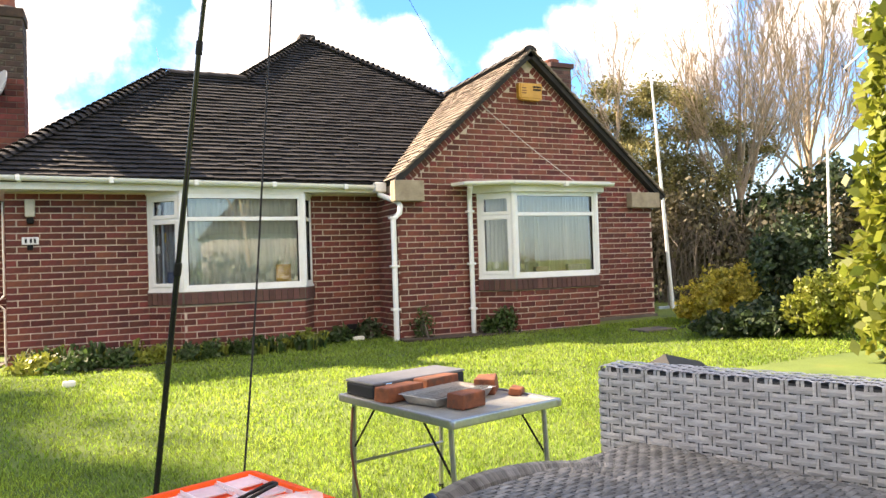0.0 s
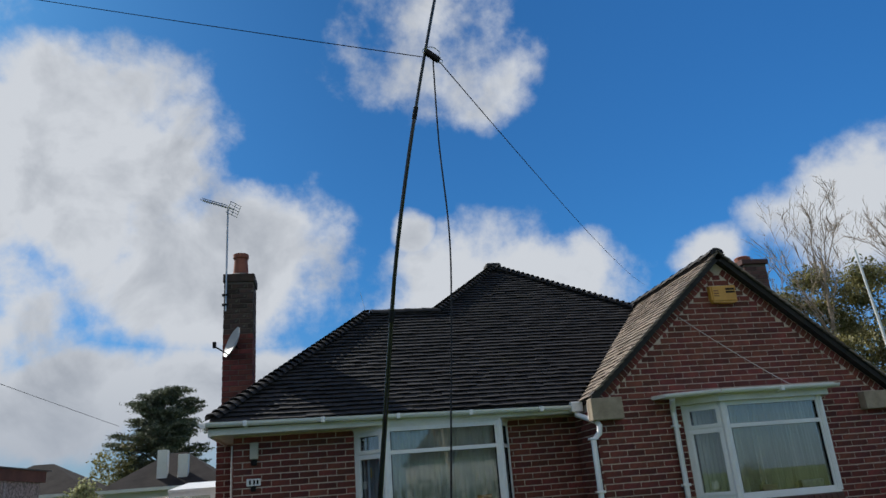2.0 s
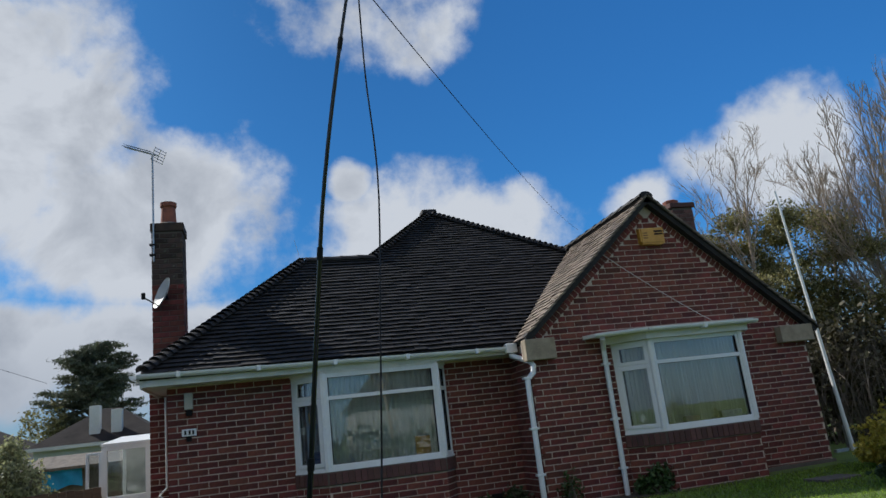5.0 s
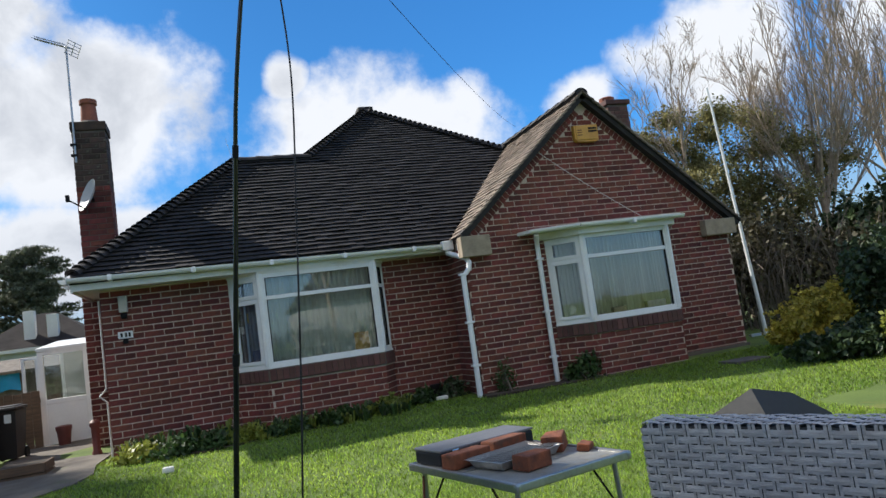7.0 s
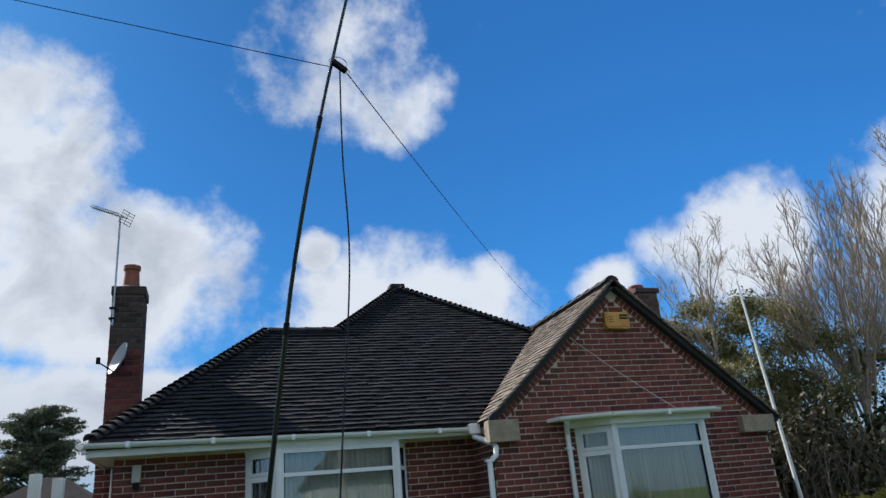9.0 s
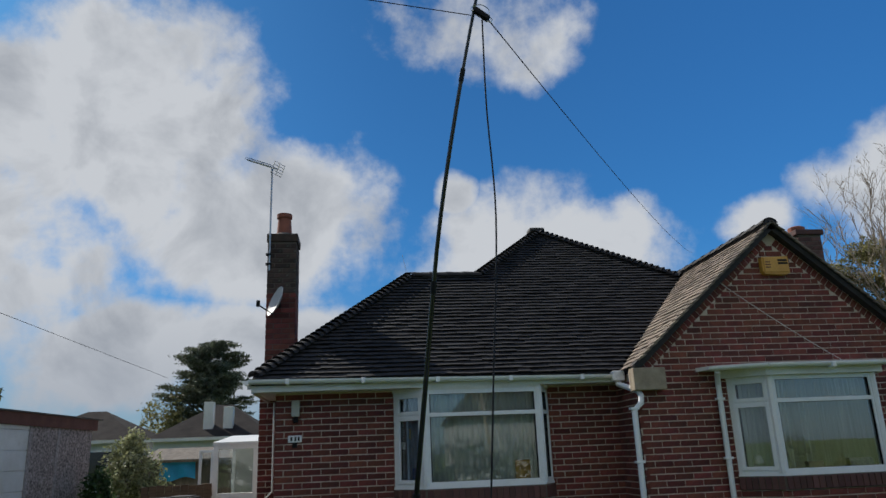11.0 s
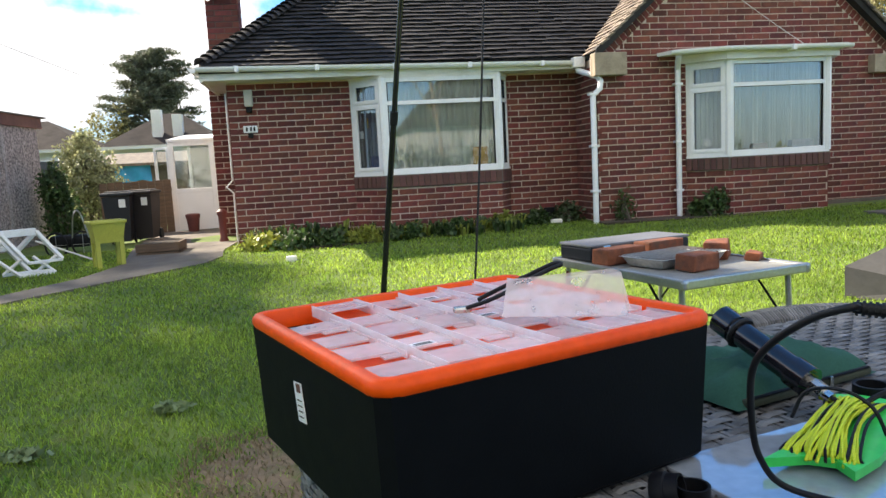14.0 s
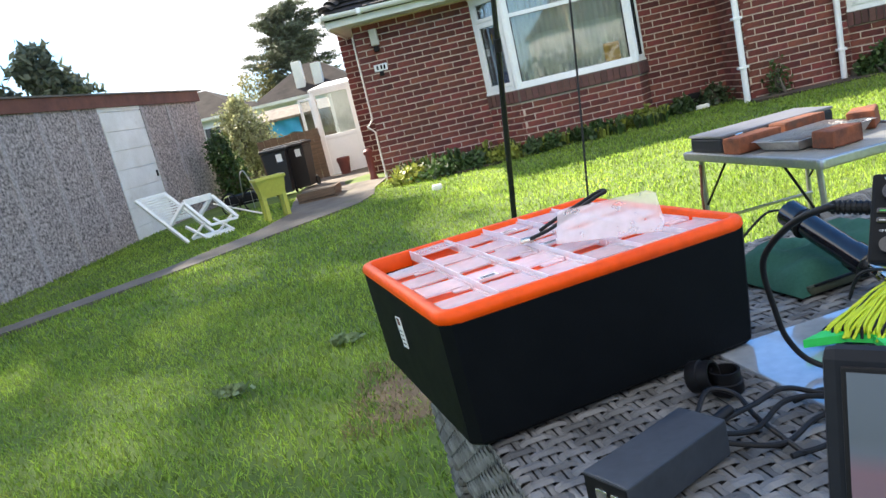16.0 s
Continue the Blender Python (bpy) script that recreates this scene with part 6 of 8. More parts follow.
def build_camp_table():
    t = thing("camping_table", "folding aluminium camping table with a pale top", "table", CT @ Vector((0.3, 0.45, -0.55)))
    for k in range(2):
        part("tabletop", Mb().cbox((0.30, 0.225 + 0.45 * k, -0.012), (0.585, 0.435, 0.02), 0.004, CT), LAM, t)
    rim = Mb()
    for c, s in (((0.3, 0.0, -0.012), (0.61, 0.02, 0.034)), ((0.3, 0.9, -0.012), (0.61, 0.02, 0.034)), ((0, 0.45, -0.012), (0.02, 0.9, 0.034)), ((0.6, 0.45, -0.012), (0.02, 0.9, 0.034))):
        rim.cbox(c, s, 0.006, CT)
    part("rim", rim, METAL, t, "aluminium edge trim")
    for c in ((0.0, 0.0), (0.6, 0.0), (0.0, 0.9), (0.6, 0.9)):
        part("corner", Mb().cbox((c[0], c[1], -0.012), (0.028, 0.028, 0.037), 0.012, CT), METAL, t)
    for x in (0.035, 0.565):
        for y, dy in ((0.06, 0.05), (0.84, -0.05)):
            g = gz(*(CT @ Vector((x, y, 0))).xy) - 0.452
            lg = part("leg", Mb().tube([CT @ Vector((x, y, -0.02)), CT @ Vector((x, y - dy * 0.6, g))], 0.011, 8), METAL, t, sm=True)
            part("foot", Mb().tube([CT @ Vector((x, y - dy * 0.6, g + 0.03)), CT @ Vector((x, y - dy * 0.6, g - 0.005))], 0.014, 8), RUBBER, lg)
            part("brace", Mb().tube([CT @ Vector((x, y - dy * 0.3, -0.24)), CT @ Vector((x, y + dy * 4.0, -0.03))], 0.005, 6), BLACKP, t)
    for y in (0.06, 0.84):
        part("stretcher", Mb().tube([CT @ Vector((0.035, y, -0.30)), CT @ Vector((0.565, y, -0.30))], 0.008, 6), METAL, t)
    part("strap", Mb().tube(curve([CT @ Vector((0.02, 0.83, -0.05)), CT @ Vector((-0.01, 0.80, -0.25)), CT @ Vector((0.02, 0.76, -0.5))], 5), 0.006, 5), RUST, t)


build_camp_table()


def build_case():
    c = thing("equipment_case", "flat dark grey case with a silver lid on the table", "case", CT @ Vector((0.3, 0.78, 0)))
    M = CT @ Matrix.Translation((0.30, 0.77, 0.0)) @ Matrix.Rotation(0.04, 4, "Z")
    part("base", Mb().cbox((0, 0, 0.031), (0.56, 0.24, 0.058), 0.010, M), mat("case_dark", (0.006, 0.008, 0.013), (0.011, 0.013, 0.019), rough=0.45, spec=0.25), c)
    part("lid", Mb().cbox((0, 0, 0.066), (0.565, 0.245, 0.012), 0.005, M), mat("case_lid", (0.15, 0.155, 0.17), (0.11, 0.115, 0.125), rough=0.5), c, "silver grey lid")
    for x in (-0.2, 0.05):
        part("latch", Mb().cbox((x, -0.128, 0.045), (0.04, 0.01, 0.04), 0.003, M), CHROME, c)
    part("handle", Mb().tube([M @ Vector(p) for p in ((-0.14, -0.13, 0.03), (-0.13, -0.15, 0.03), (-0.03, -0.15, 0.03), (-0.02, -0.13, 0.03))], 0.006, 6), BLACKP, c)


build_case()
LOOSE = mat("loose_brick", (0.25, 0.075, 0.028), (0.075, 0.030, 0.019), scale=14, rough=0.9, bump=0.6, fine=60, stain=(0.1, 0.06, 0.04), stain_scale=7, stain_at=0.56)


def loose_brick(c, s, rot, label="old red brick lying on the camping table", tilt=0.0):
    M = CT @ Matrix.Translation(c) @ Matrix.Rotation(rot, 4, "Z") @ Matrix.Rotation(tilt, 4, "X")
    mb = Mb().cbox((0, 0, s[2] / 2), s, 0.008, M)
    for i, p in enumerate(mb.v):
        q = Vector(p)
        mb.v[i] = tuple(q + noise.noise_vector(q * 25) * 0.005)
    return solo("loose_brick", mb, LOOSE, label, "brick", group="bricks on the camping table")


def build_tray():
    t = thing("foil_tray", "used foil barbecue tray with a wire grill", "barbecue tray", CT @ Vector((0.3, 0.4, 0)))
    M = CT @ Matrix.Translation((0.27, 0.385, 0.003)) @ Matrix.Rotation(0.13, 4, "Z")
    mb = Mb()
    w, l, h, k = 0.185, 0.115, 0.036, 0.02
    vs = [(-w + k, -l + k, 0), (w - k, -l + k, 0), (w - k, l - k, 0), (-w + k, l - k, 0), (-w, -l, h), (w, -l, h), (w, l, h), (-w, l, h), (-w - .012, -l - .012, h), (w + .012, -l - .012, h), (w + .012, l + .012, h), (-w - .012, l + .012, h)]
    mb.add(vs, [(0, 1, 2, 3)] + [(a, b, b + 4, a + 4) for a, b in ((0, 1), (1, 2), (2, 3))] + [(3, 0, 4, 7)] + [(a, b, b + 4, a + 4) for a, b in ((4, 5), (5, 6), (6, 7))] + [(7, 4, 8, 11)], M)
    part("tray", mb, FOIL, t)
    part("ash", Mb().box(-w + .012, w - .012, -l + .012, l - .012, 0.018, 0.024, M), SOIL, t)
    g = Mb()
    for i in range(13):
        x = -w + 2 * w * i / 12
        g.tube([M @ Vector((x, -l, h + .002)), M @ Vector((x, l, h + .002))], 0.0014, 4)
    for i in range(17):
        y = -l + 2 * l * i / 16
        g.tube([M @ Vector((-w, y, h + .004)), M @ Vector((w, y, h + .004))], 0.0014, 4)
    part("grill", g, METAL, t)


build_tray()
loose_brick((0.12, 0.565, 0), (0.215, 0.10, 0.065), 0.10)
loose_brick((0.36, 0.60, 0), (0.215, 0.10, 0.072), 0.16, "reddish brick standing behind the foil tray")
loose_brick((0.22, 0.185, 0), (0.15, 0.10, 0.062), 0.15, "short brick end at the table's edge")
loose_brick((0.515, 0.40, 0), (0.17, 0.10, 0.068), 0.75, "orange-red brick beside the foil tray")
loose_brick((0.565, 0.24, 0), (0.10, 0.06, 0.03), 0.6, "broken brick fragment at the table's corner", 0.2)


# ---- woven rattan furniture ----
RATG = mat("rattan_grey", (0.46, 0.455, 0.45), (0.30, 0.295, 0.295), scale=30, rough=0.5, bump=0.4, fine=120, isl=0.15, spec=0.25, stretch=(1, 1, 6))
RATD = mat("rattan_dark", (0.20, 0.20, 0.195), (0.095, 0.095, 0.093), scale=30, rough=0.65, bump=0.5, fine=120, isl=0.3, spec=0.25)
# near-black inner rattan: shade between the strands put into the colour
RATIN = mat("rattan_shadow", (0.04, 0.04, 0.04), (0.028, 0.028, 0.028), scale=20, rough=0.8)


def weave(mb, M, w, h, row=0.0185, pitch=0.062, over=0.0545, proud=0.0030):
    """Flat strands over and under upright pairs on a w x h panel (x along, z up, face towards -y)."""
    n = int(h / row)
    m = int(w / pitch) + 2
    for j in range(n):
        z0, z1 = j * row + 0.0014, (j + 1) * row - 0.0014
        for i in range(-1, m):
            x0 = i * pitch + (pitch / 2 if j % 2 else 0)
            x1 = x0 + over
            x0c, x1c = max(0, x0), min(w, x1)
            if x1c - x0c < 0.008:
                continue
            vs = []
            for x, y in ((x0c, 0.0012), (x0c + (x1c - x0c) * 0.25, -proud), (x0c + (x1c - x0c) * 0.75, -proud), (x1c, 0.0012)):
                vs += [(x, y + 0.0012, z0), (x, y, (z0 + z1) / 2), (x, y + 0.0012, z1)]
            mb.add(vs, [(k * 3 + q, k * 3 + 3 + q, k * 3 + 4 + q, k * 3 + 1 + q) for k in range(3) for q in range(2)], M)
    for i in range(m * 2):
        xc = i * pitch / 2 - (pitch - over) / 2
        for d in (-0.0045, 0.0045):
            x0, x1 = xc + d - 0.0035, xc + d + 0.0035
            if x0 < 0 or x1 > w:
                continue
            mb.add([(x0, 0.0006, 0), (xc + d, -0.0004, 0), (x1, 0.0006, 0), (x0, 0.0006, h), (xc + d, -0.0004, h), (x1, 0.0006, h)], [(0, 1, 4, 3), (1, 2, 5, 4)], M)
    return mb


def build_sofa():
    s = thing("rattan_sofa", "light grey woven rattan garden sofa seen from its back", "sofa", (1.85, 1.3, gz(1.8, 1.3)))
    M = frame_of((1.55, 1.90, 0), (0.44, -0.90))
    z0, z1, w = gz(1.8, 1.3) + 0.06, 0.764, 1.9
    M0 = M @ Matrix.Translation((0, 0, z0))
    # core coloured dark to stand for shade in the weave's gaps
    part("back_core", Mb().cbox((w / 2, 0.0535, (z0 + z1) / 2), (w - 0.006, 0.103, z1 - z0 - 0.01), 0.01, M), mat("rattan_core_shade", (0.045, 0.045, 0.046), (0.03, 0.03, 0.031), scale=30, rough=0.7), s)
    part("back_weave", weave(Mb(), M0, w, z1 - z0), RATG, s, "woven flat grey strands")
    Me = M @ Matrix.Translation((0, 0.11, z0)) @ Matrix.Rotation(radians(-90), 4, "Z")
    part("end_weave", weave(Mb(), Me, 0.11, z1 - z0), RATG, s)
    Mt = M @ Matrix.Translation((0, 0, z1)) @ Matrix.Rotation(radians(-90), 4, "X")
    part("top_weave", weave(Mb(), Mt, w, 0.11, 0.018), RATG, s)
    part("seat", Mb().cbox((w / 2, 0.45, z0 + 0.17), (w, 0.68, 0.26), 0.02, M), RATG, s)
    for x in (0.06, w - 0.06):
        for y in (0.06, 0.74):
            part("leg", Mb().cbox((x, y, z0 - 0.02), (0.05, 0.05, 0.10), 0.006, M), RATD, s)


build_sofa()


def build_rattan_table():
    Z = 0.593
    t = thing("rattan_table", "dark woven rattan garden table with a glass inset", "table", (1.1, 1.2, gz(1.1, 1.2)))
    M = frame_of((0.463, 1.102, Z), (0.966, 0.26)) @ Matrix.Diagonal((0.955, 0.955, 1, 1))
    w, d0, d1 = 1.35, -0.50, 0.42
    rim = 0.285
    core = Mb()
    core.box(0, rim, d0, d1, -0.05, -0.008, M).box(w - rim, w, d0, d1, -0.05, -0.008, M).box(rim, w - rim, d1 - 0.345, d1, -0.05, -0.008, M).box(rim, w - rim, d0, d0 + 0.15, -0.05, -0.008, M)
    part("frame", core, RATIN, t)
    wv = Mb()
    for (x, y, ww, hh) in ((0, d0, rim, d1 - d0), (w - rim, d0, rim, d1 - d0), (rim, d1 - 0.345, w - 2 * rim, 0.345), (rim, d0, w - 2 * rim, 0.15)):
        weave(wv, M @ Matrix(((1, 0, 0, x), (0, 0, 1, y), (0, -1, 0, -0.005), (0, 0, 0, 1))), ww, hh, 0.0155, 0.046, 0.0415, 0.0026)
    part("top_weave", wv, RATD, t, "woven dark rattan rim")
    side = Mb()
    weave(side, M @ Matrix.Translation((0, d0, -0.16)), w, 0.16, 0.0125, 0.042, 0.034, 0.003)
    weave(side, M @ Matrix.Translation((0, d1, -0.16)) @ Matrix.Rotation(radians(-90), 4, "Z"), d1 - d0, 0.16, 0.0125, 0.042, 0.034, 0.003)
    part("apron", side, RATD, t)
    part("glass_top", Mb().cbox(((rim + w - rim) / 2, (d0 + 0.15 + d1 - 0.345) / 2, -0.006), (w - 2 * rim, d1 - d0 - 0.495, 0.008), 0.002, M), mat("table_glass", (0.45, 0.5, 0.55), (0.4, 0.45, 0.5), scale=4, rough=0.05, bump=0, metal=0.38), t, "dark glass inset that mirrors the sky")
    for x in (0.04, w - 0.04):
        for y in (d0 + 0.04, d1 - 0.04):
            p = M @ Vector((x, y, 0))
            g = gz(p.x, p.y)
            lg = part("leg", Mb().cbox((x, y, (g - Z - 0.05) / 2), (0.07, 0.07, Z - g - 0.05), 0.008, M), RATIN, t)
            lw = Mb()
            for a, (ox, oy) in ((0, (-0.036, -0.036)), (-90, (-0.036, 0.036)), (90, (0.036, -0.036))):
                weave(lw, M @ Matrix.Translation((x + ox, y + oy, g - Z)) @ Matrix.Rotation(radians(a), 4, "Z"), 0.072, Z - g - 0.05, 0.0125, 0.042, 0.034, 0.003)
            part("leg_weave", lw, RATD, lg)


build_rattan_table()


def build_chair():
    c0, R = Vector((1.22, 1.42)), 0.345
    g = gz(1.24, 1.42)
    c = thing("rattan_chair", "dark woven rattan tub chair pushed up to the table", "chair", (c0.x, c0.y, g))
    zt = 0.567

    def at(a, z, r):
        return (c0.x + r * math.cos(a), c0.y + r * math.sin(a), z)
    a0, a1, n = radians(15), radians(160), 48
    top = [at(a0 + (a1 - a0) * i / n, zt - 0.05 * abs(2 * i / n - 1) ** 2.2, R) for i in range(n + 1)]
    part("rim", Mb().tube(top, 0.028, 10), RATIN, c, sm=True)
    wrap = Mb()
    for i in range(n * 3):
        a = a0 + (a1 - a0) * (i + 0.5) / (n * 3)
        s = abs(2 * (i + 0.5) / (n * 3) - 1)
        ctr = Vector(at(a, zt - 0.05 * s ** 2.2, R))
        e = Vector((math.cos(a), math.sin(a), 0))
        tn = Vector((-math.sin(a), math.cos(a), 0))
        ring = [ctr + (e * math.cos(6.283 * k / 10) + Vector((0, 0, 1)) * math.sin(6.283 * k / 10)) * 0.031 + tn * 0.004 * math.sin(6.283 * k / 10) for k in range(10)]
        wrap.tube(ring, 0.0032, 4, closed=True)
    part("rim_wrap", wrap, RATD, c, "rattan strands wound round the rim")
    for j in range(14):
        z = zt - 0.05 - j * 0.022
        part("strand", Mb().tube([at(a0 + (a1 - a0) * i / n, z - 0.05 * abs(2 * i / n - 1) ** 2.2, R + (0.006 if (i + j) % 2 else -0.006)) for i in range(n + 1)], 0.0105, 5), RATD, c)
    for i in range(13):
        a = a0 + (a1 - a0) * i / 12
        part("stake", Mb().tube([at(a, zt - 0.02, R), at(a, g + 0.25, R * 0.95)], 0.006, 5), RATIN, c)
    part("seat", Mb().lathe([(0.33, g + 0.27), (0.34, g + 0.30), (0.33, g + 0.33)], 28, Matrix.Translation((c0.x, c0.y, 0))), RATD, c, sm=True)
    for a in (45, 135, 225, 315):
        p = at(radians(a), 0, 0.27)
        part("leg", Mb().tube([(p[0], p[1], g + 0.28), (p[0] * 1.0, p[1], g)], [0.02, 0.015], 8), RATD, c)


build_chair()


# ---- covered barbecue behind the sofa ----
def build_bbq():
    b = thing("covered_barbecue", "barbecue under a black fabric cover, its lit side coloured greyer", "barbecue", (4.0, 4.4, gz(4, 4.4)))
    g = gz(4.0, 4.4)
    # greyer copy of the black cover: sunlit sheen put into the colour
    BLKLIT = mat("cover_black_lit", (0.075, 0.072, 0.066), (0.05, 0.048, 0.044), scale=5, rough=0.8, bump=0.3, fine=30)
    BLK = mat("cover_black", (0.02, 0.02, 0.021), (0.03, 0.03, 0.03), scale=5, rough=0.6, bump=0.3, fine=30)
    f0 = [(3.46, 4.42, g), (3.78, 4.0, g), (4.62, 4.35, g), (4.20, 4.9, g)]
    mid = [(3.48, 4.45, 0.14), (3.82, 4.02, 0.04), (4.60, 4.38, 0.07), (4.15, 4.85, 0.14)]
    mb = Mb().add(f0 + mid + [(3.98, 4.40, 0.335), (4.35, 4.45, 0.245)], [(0, 1, 5, 4), (3, 0, 4, 7), (4, 5, 8), (7, 4, 8)])
    part("cover_side", mb, BLKLIT, b, "black cover panel, greyer with sunlight in its colour")
    mb = Mb().add(f0 + mid + [(3.98, 4.40, 0.335), (4.35, 4.45, 0.245)], [(1, 2, 6, 5), (2, 3, 7, 6), (5, 6, 9, 8), (6, 7, 9), (7, 8, 9)])
    part("cover_front", mb, BLK, b, "black cover panel")


build_bbq()


# ---- on the rattan table ----
GROUP.append(about((0.43, 1.15, 0.77), 0.955))
TZ = 0.585
BXF = frame_of((0.437, 1.110, 0.0), (0.935, 0.355))


def build_cabinet():
    W, D, H = 0.368, 0.345, 0.142
    z0, z1 = TZ + 0.001, TZ + 0.001 + H
    c = thing("drawer_cabinet", "black parts cabinet on its back with orange front frame", "storage cabinet", BXF @ Vector((W / 2, D / 2, z0)))
    mb = Mb()
    k, c0 = 0.007, 0.002
    vs = []
    for q, z in ((k + 0.004, z0), (k, z0 + 0.005), (c0, z1 - 0.008)):
        e = 0.010
        vs += [(q + e, q, z), (W - q - e, q, z), (W - q, q + e, z), (W - q, D - q - e, z), (W - q - e, D - q, z), (q + e, D - q, z), (q, D - q - e, z), (q, q + e, z)]
    mb.add(vs, [tuple(range(8))[::-1]] + [(r * 8 + i, r * 8 + (i + 1) % 8, r * 8 + 8 + (i + 1) % 8, r * 8 + 8 + i) for r in range(2) for i in range(8)], BXF)
    part("body", mb, BODYBOX, c)
    # rounded orange frame swept round the top edge
    fr = Mb()
    prof = [(0.002, -0.009), (-0.0005, -0.005), (0.0, 0.001), (0.003, 0.0045), (0.008, 0.006), (0.012, 0.0045), (0.0145, 0.0), (0.0145, -0.016)]
    ring = []
    for cx, cy, a0 in ((0.022, 0.022, 180), (W - 0.022, 0.022, 270), (W - 0.022, D - 0.022, 0), (0.022, D - 0.022, 90)):
        for q in range(7):
            a = radians(a0 + 15 * q)
            ring.append((cx, cy, math.cos(a), math.sin(a)))
    n, m = len(ring), len(prof)
    vs = [(cx + ca * (0.022 - o), cy + sa * (0.022 - o), z1 + h) for cx, cy, ca, sa in ring for o, h in prof]
    fr.add(vs, [(i * m + j, ((i + 1) % n) * m + j, ((i + 1) % n) * m + j + 1, i * m + j + 1) for i in range(n) for j in range(m - 1)], BXF)
    part("front_frame", fr, ORANGE, c, "bright orange plastic frame", sm=True)
    gx0, gy0, gw, gh = 0.0145, 0.0145, W - 0.029, D - 0.029
    part("front_grid", Mb().box(gx0, gx0 + gw, gy0, gy0 + gh * 0.80, z1 - 0.018, z1 - 0.008, BXF).box(gx0 + gw / 6, gx0 + gw, gy0 + gh * 0.80, gy0 + gh, z1 - 0.018, z1 - 0.008, BXF), ORANGE, c)
    part("inside", Mb().box(0.012, W - 0.012, 0.012, D - 0.012, z1 - 0.06, z1 - 0.055, BXF), BLACKP, c)
    rows, cols = 5, 6
    for i in range(1, cols):
        xd = gx0 + gw * i / cols
        part("divider", Mb().cbox((xd, gy0 + gh * 0.5, z1 - 0.001), (0.0013, gh - 0.004, 0.013), 0.0005, BXF), DIVIDER, c, "upright clear plastic divider")
    r = random.Random(4)
    for j in range(rows):
        for i in range(cols):
            if (i, j) == (0, rows - 1):
                continue
            x0, x1 = gx0 + gw * i / cols + 0.003, gx0 + gw * (i + 1) / cols - 0.003
            y0, y1 = gy0 + gh * j / rows + 0.004, gy0 + gh * (j + 1) / rows - 0.003
            w, l = x1 - x0, y1 - y0
            zz = z1 - 0.0025 + r.uniform(-0.002, 0.001)
            if (i, j) == (1, rows - 1):
                zz += 0.006
            Mq = BXF @ Matrix.Translation(((x0 + x1) / 2, (y0 + y1) / 2, zz)) @ Matrix.Rotation(r.uniform(-0.035, 0.035), 4, "X") @ Matrix.Rotation(r.uniform(-0.02, 0.02), 4, "Y")
            cut = r.uniform(0.15, 0.5) * w * (1 if r.random() < 0.6 else 0)
            dr = Mb().cbox((0, 0.0075, 0), (w, l - 0.015, 0.003), 0.001, Mq)
            if cut:
                dr.cbox((cut / 2 + 0.004, -l / 2 + 0.0095, -0.001), (w - cut - 0.008, 0.011, 0.002), 0.0005, Mq)
            d = part("drawer", dr, CLEAR, c, "frosted clear plastic drawer front")
            part("drawer_edge", Mb().cbox((w / 2 - 0.001, 0.0, 0.001), (0.0014, l, 0.006), 0.0005, Mq), CLEAR, d)
            if r.random() < 0.1:
                part("drawer_label", Mb().box(-w * 0.3, w * 0.15, -0.012, 0.000, 0.0017, 0.0021, Mq), UPVC, d)
                for q in range(2):
                    part("print_bar", Mb().box(-w * 0.26, w * 0.08, -0.010 + q * 0.004, -0.0087 + q * 0.004, 0.0023, 0.0026, Mq), BIN1, d)
    # side label with print bars
    Ml = BXF @ Matrix.Translation((0.0040, 0.185, z0 + 0.064)) @ Matrix.Rotation(radians(-2.1), 4, "Y") @ Matrix.Rotation(radians(-6), 4, "X") @ Matrix.Diagonal((1, 0.72, 0.78, 1))
    lb = part("label", Mb().box(-0.0012, -0.0002, -0.015, 0.015, 0.0, 0.050, Ml), UPVC, c, "white product label")
    part("print_bar", Mb().box(-0.0018, -0.0013, -0.011, 0.004, 0.038, 0.049, Ml), RUST, lb)
    for q in range(4):
        part("print_bar", Mb().box(-0.0018, -0.0013, -0.010, 0.008, 0.006 + q * 0.007, 0.0076 + q * 0.007, Ml), CONC, lb)


build_cabinet()
# loose clear plate leaning on the drawers and the short lead
FROST = mat("frosted_sheet", (0.90, 0.80, 0.80), (0.84, 0.73, 0.73), scale=14, rough=0.25, bump=0.05, alpha=0.32)
mb = Mb()
p = [Vector((0.573, 1.273, 0.738)), Vector((0.683, 1.231, 0.738)), Vector((0.689, 1.236, 0.745)), Vector((0.688, 1.253, 0.776)), Vector((0.680, 1.256, 0.780)), Vector((0.583, 1.288, 0.772))]
n = len(p)
q = Vector((0.0005, 0.0012, -0.0008))
mb.add(p + [v + q for v in p], [tuple(range(n)), tuple(range(n, 2 * n))[::-1]] + [(i, n + i, n + (i + 1) % n, (i + 1) % n) for i in range(n)])
solo("clear_sheet", mb, FROST, "loose frosted plastic plate leaning on the cabinet", "plastic sheet")
b = thing("patch_lead", "short black lead with a metal clip lying on the cabinet", "cable", (0.55, 1.33, 0.735))
part("lead", Mb().tube(curve([(0.549, 1.330, 0.738), (0.575, 1.318, 0.748), (0.605, 1.306, 0.764), (0.630, 1.298, 0.777), (0.642, 1.296, 0.7815), (0.636, 1.304, 0.7815), (0.612, 1.314, 0.770), (0.585, 1.325, 0.757), (0.562, 1.333, 0.745)], 6), 0.0024, 8), RUBBER, b, sm=True)
part("clip", Mb().cbox((0.545, 1.334, 0.736), (0.020, 0.010, 0.007), 0.003), CHROME, b)


def cyl(mb, a, b, r, n=20):
    return mb.tube([a, b], r, n)


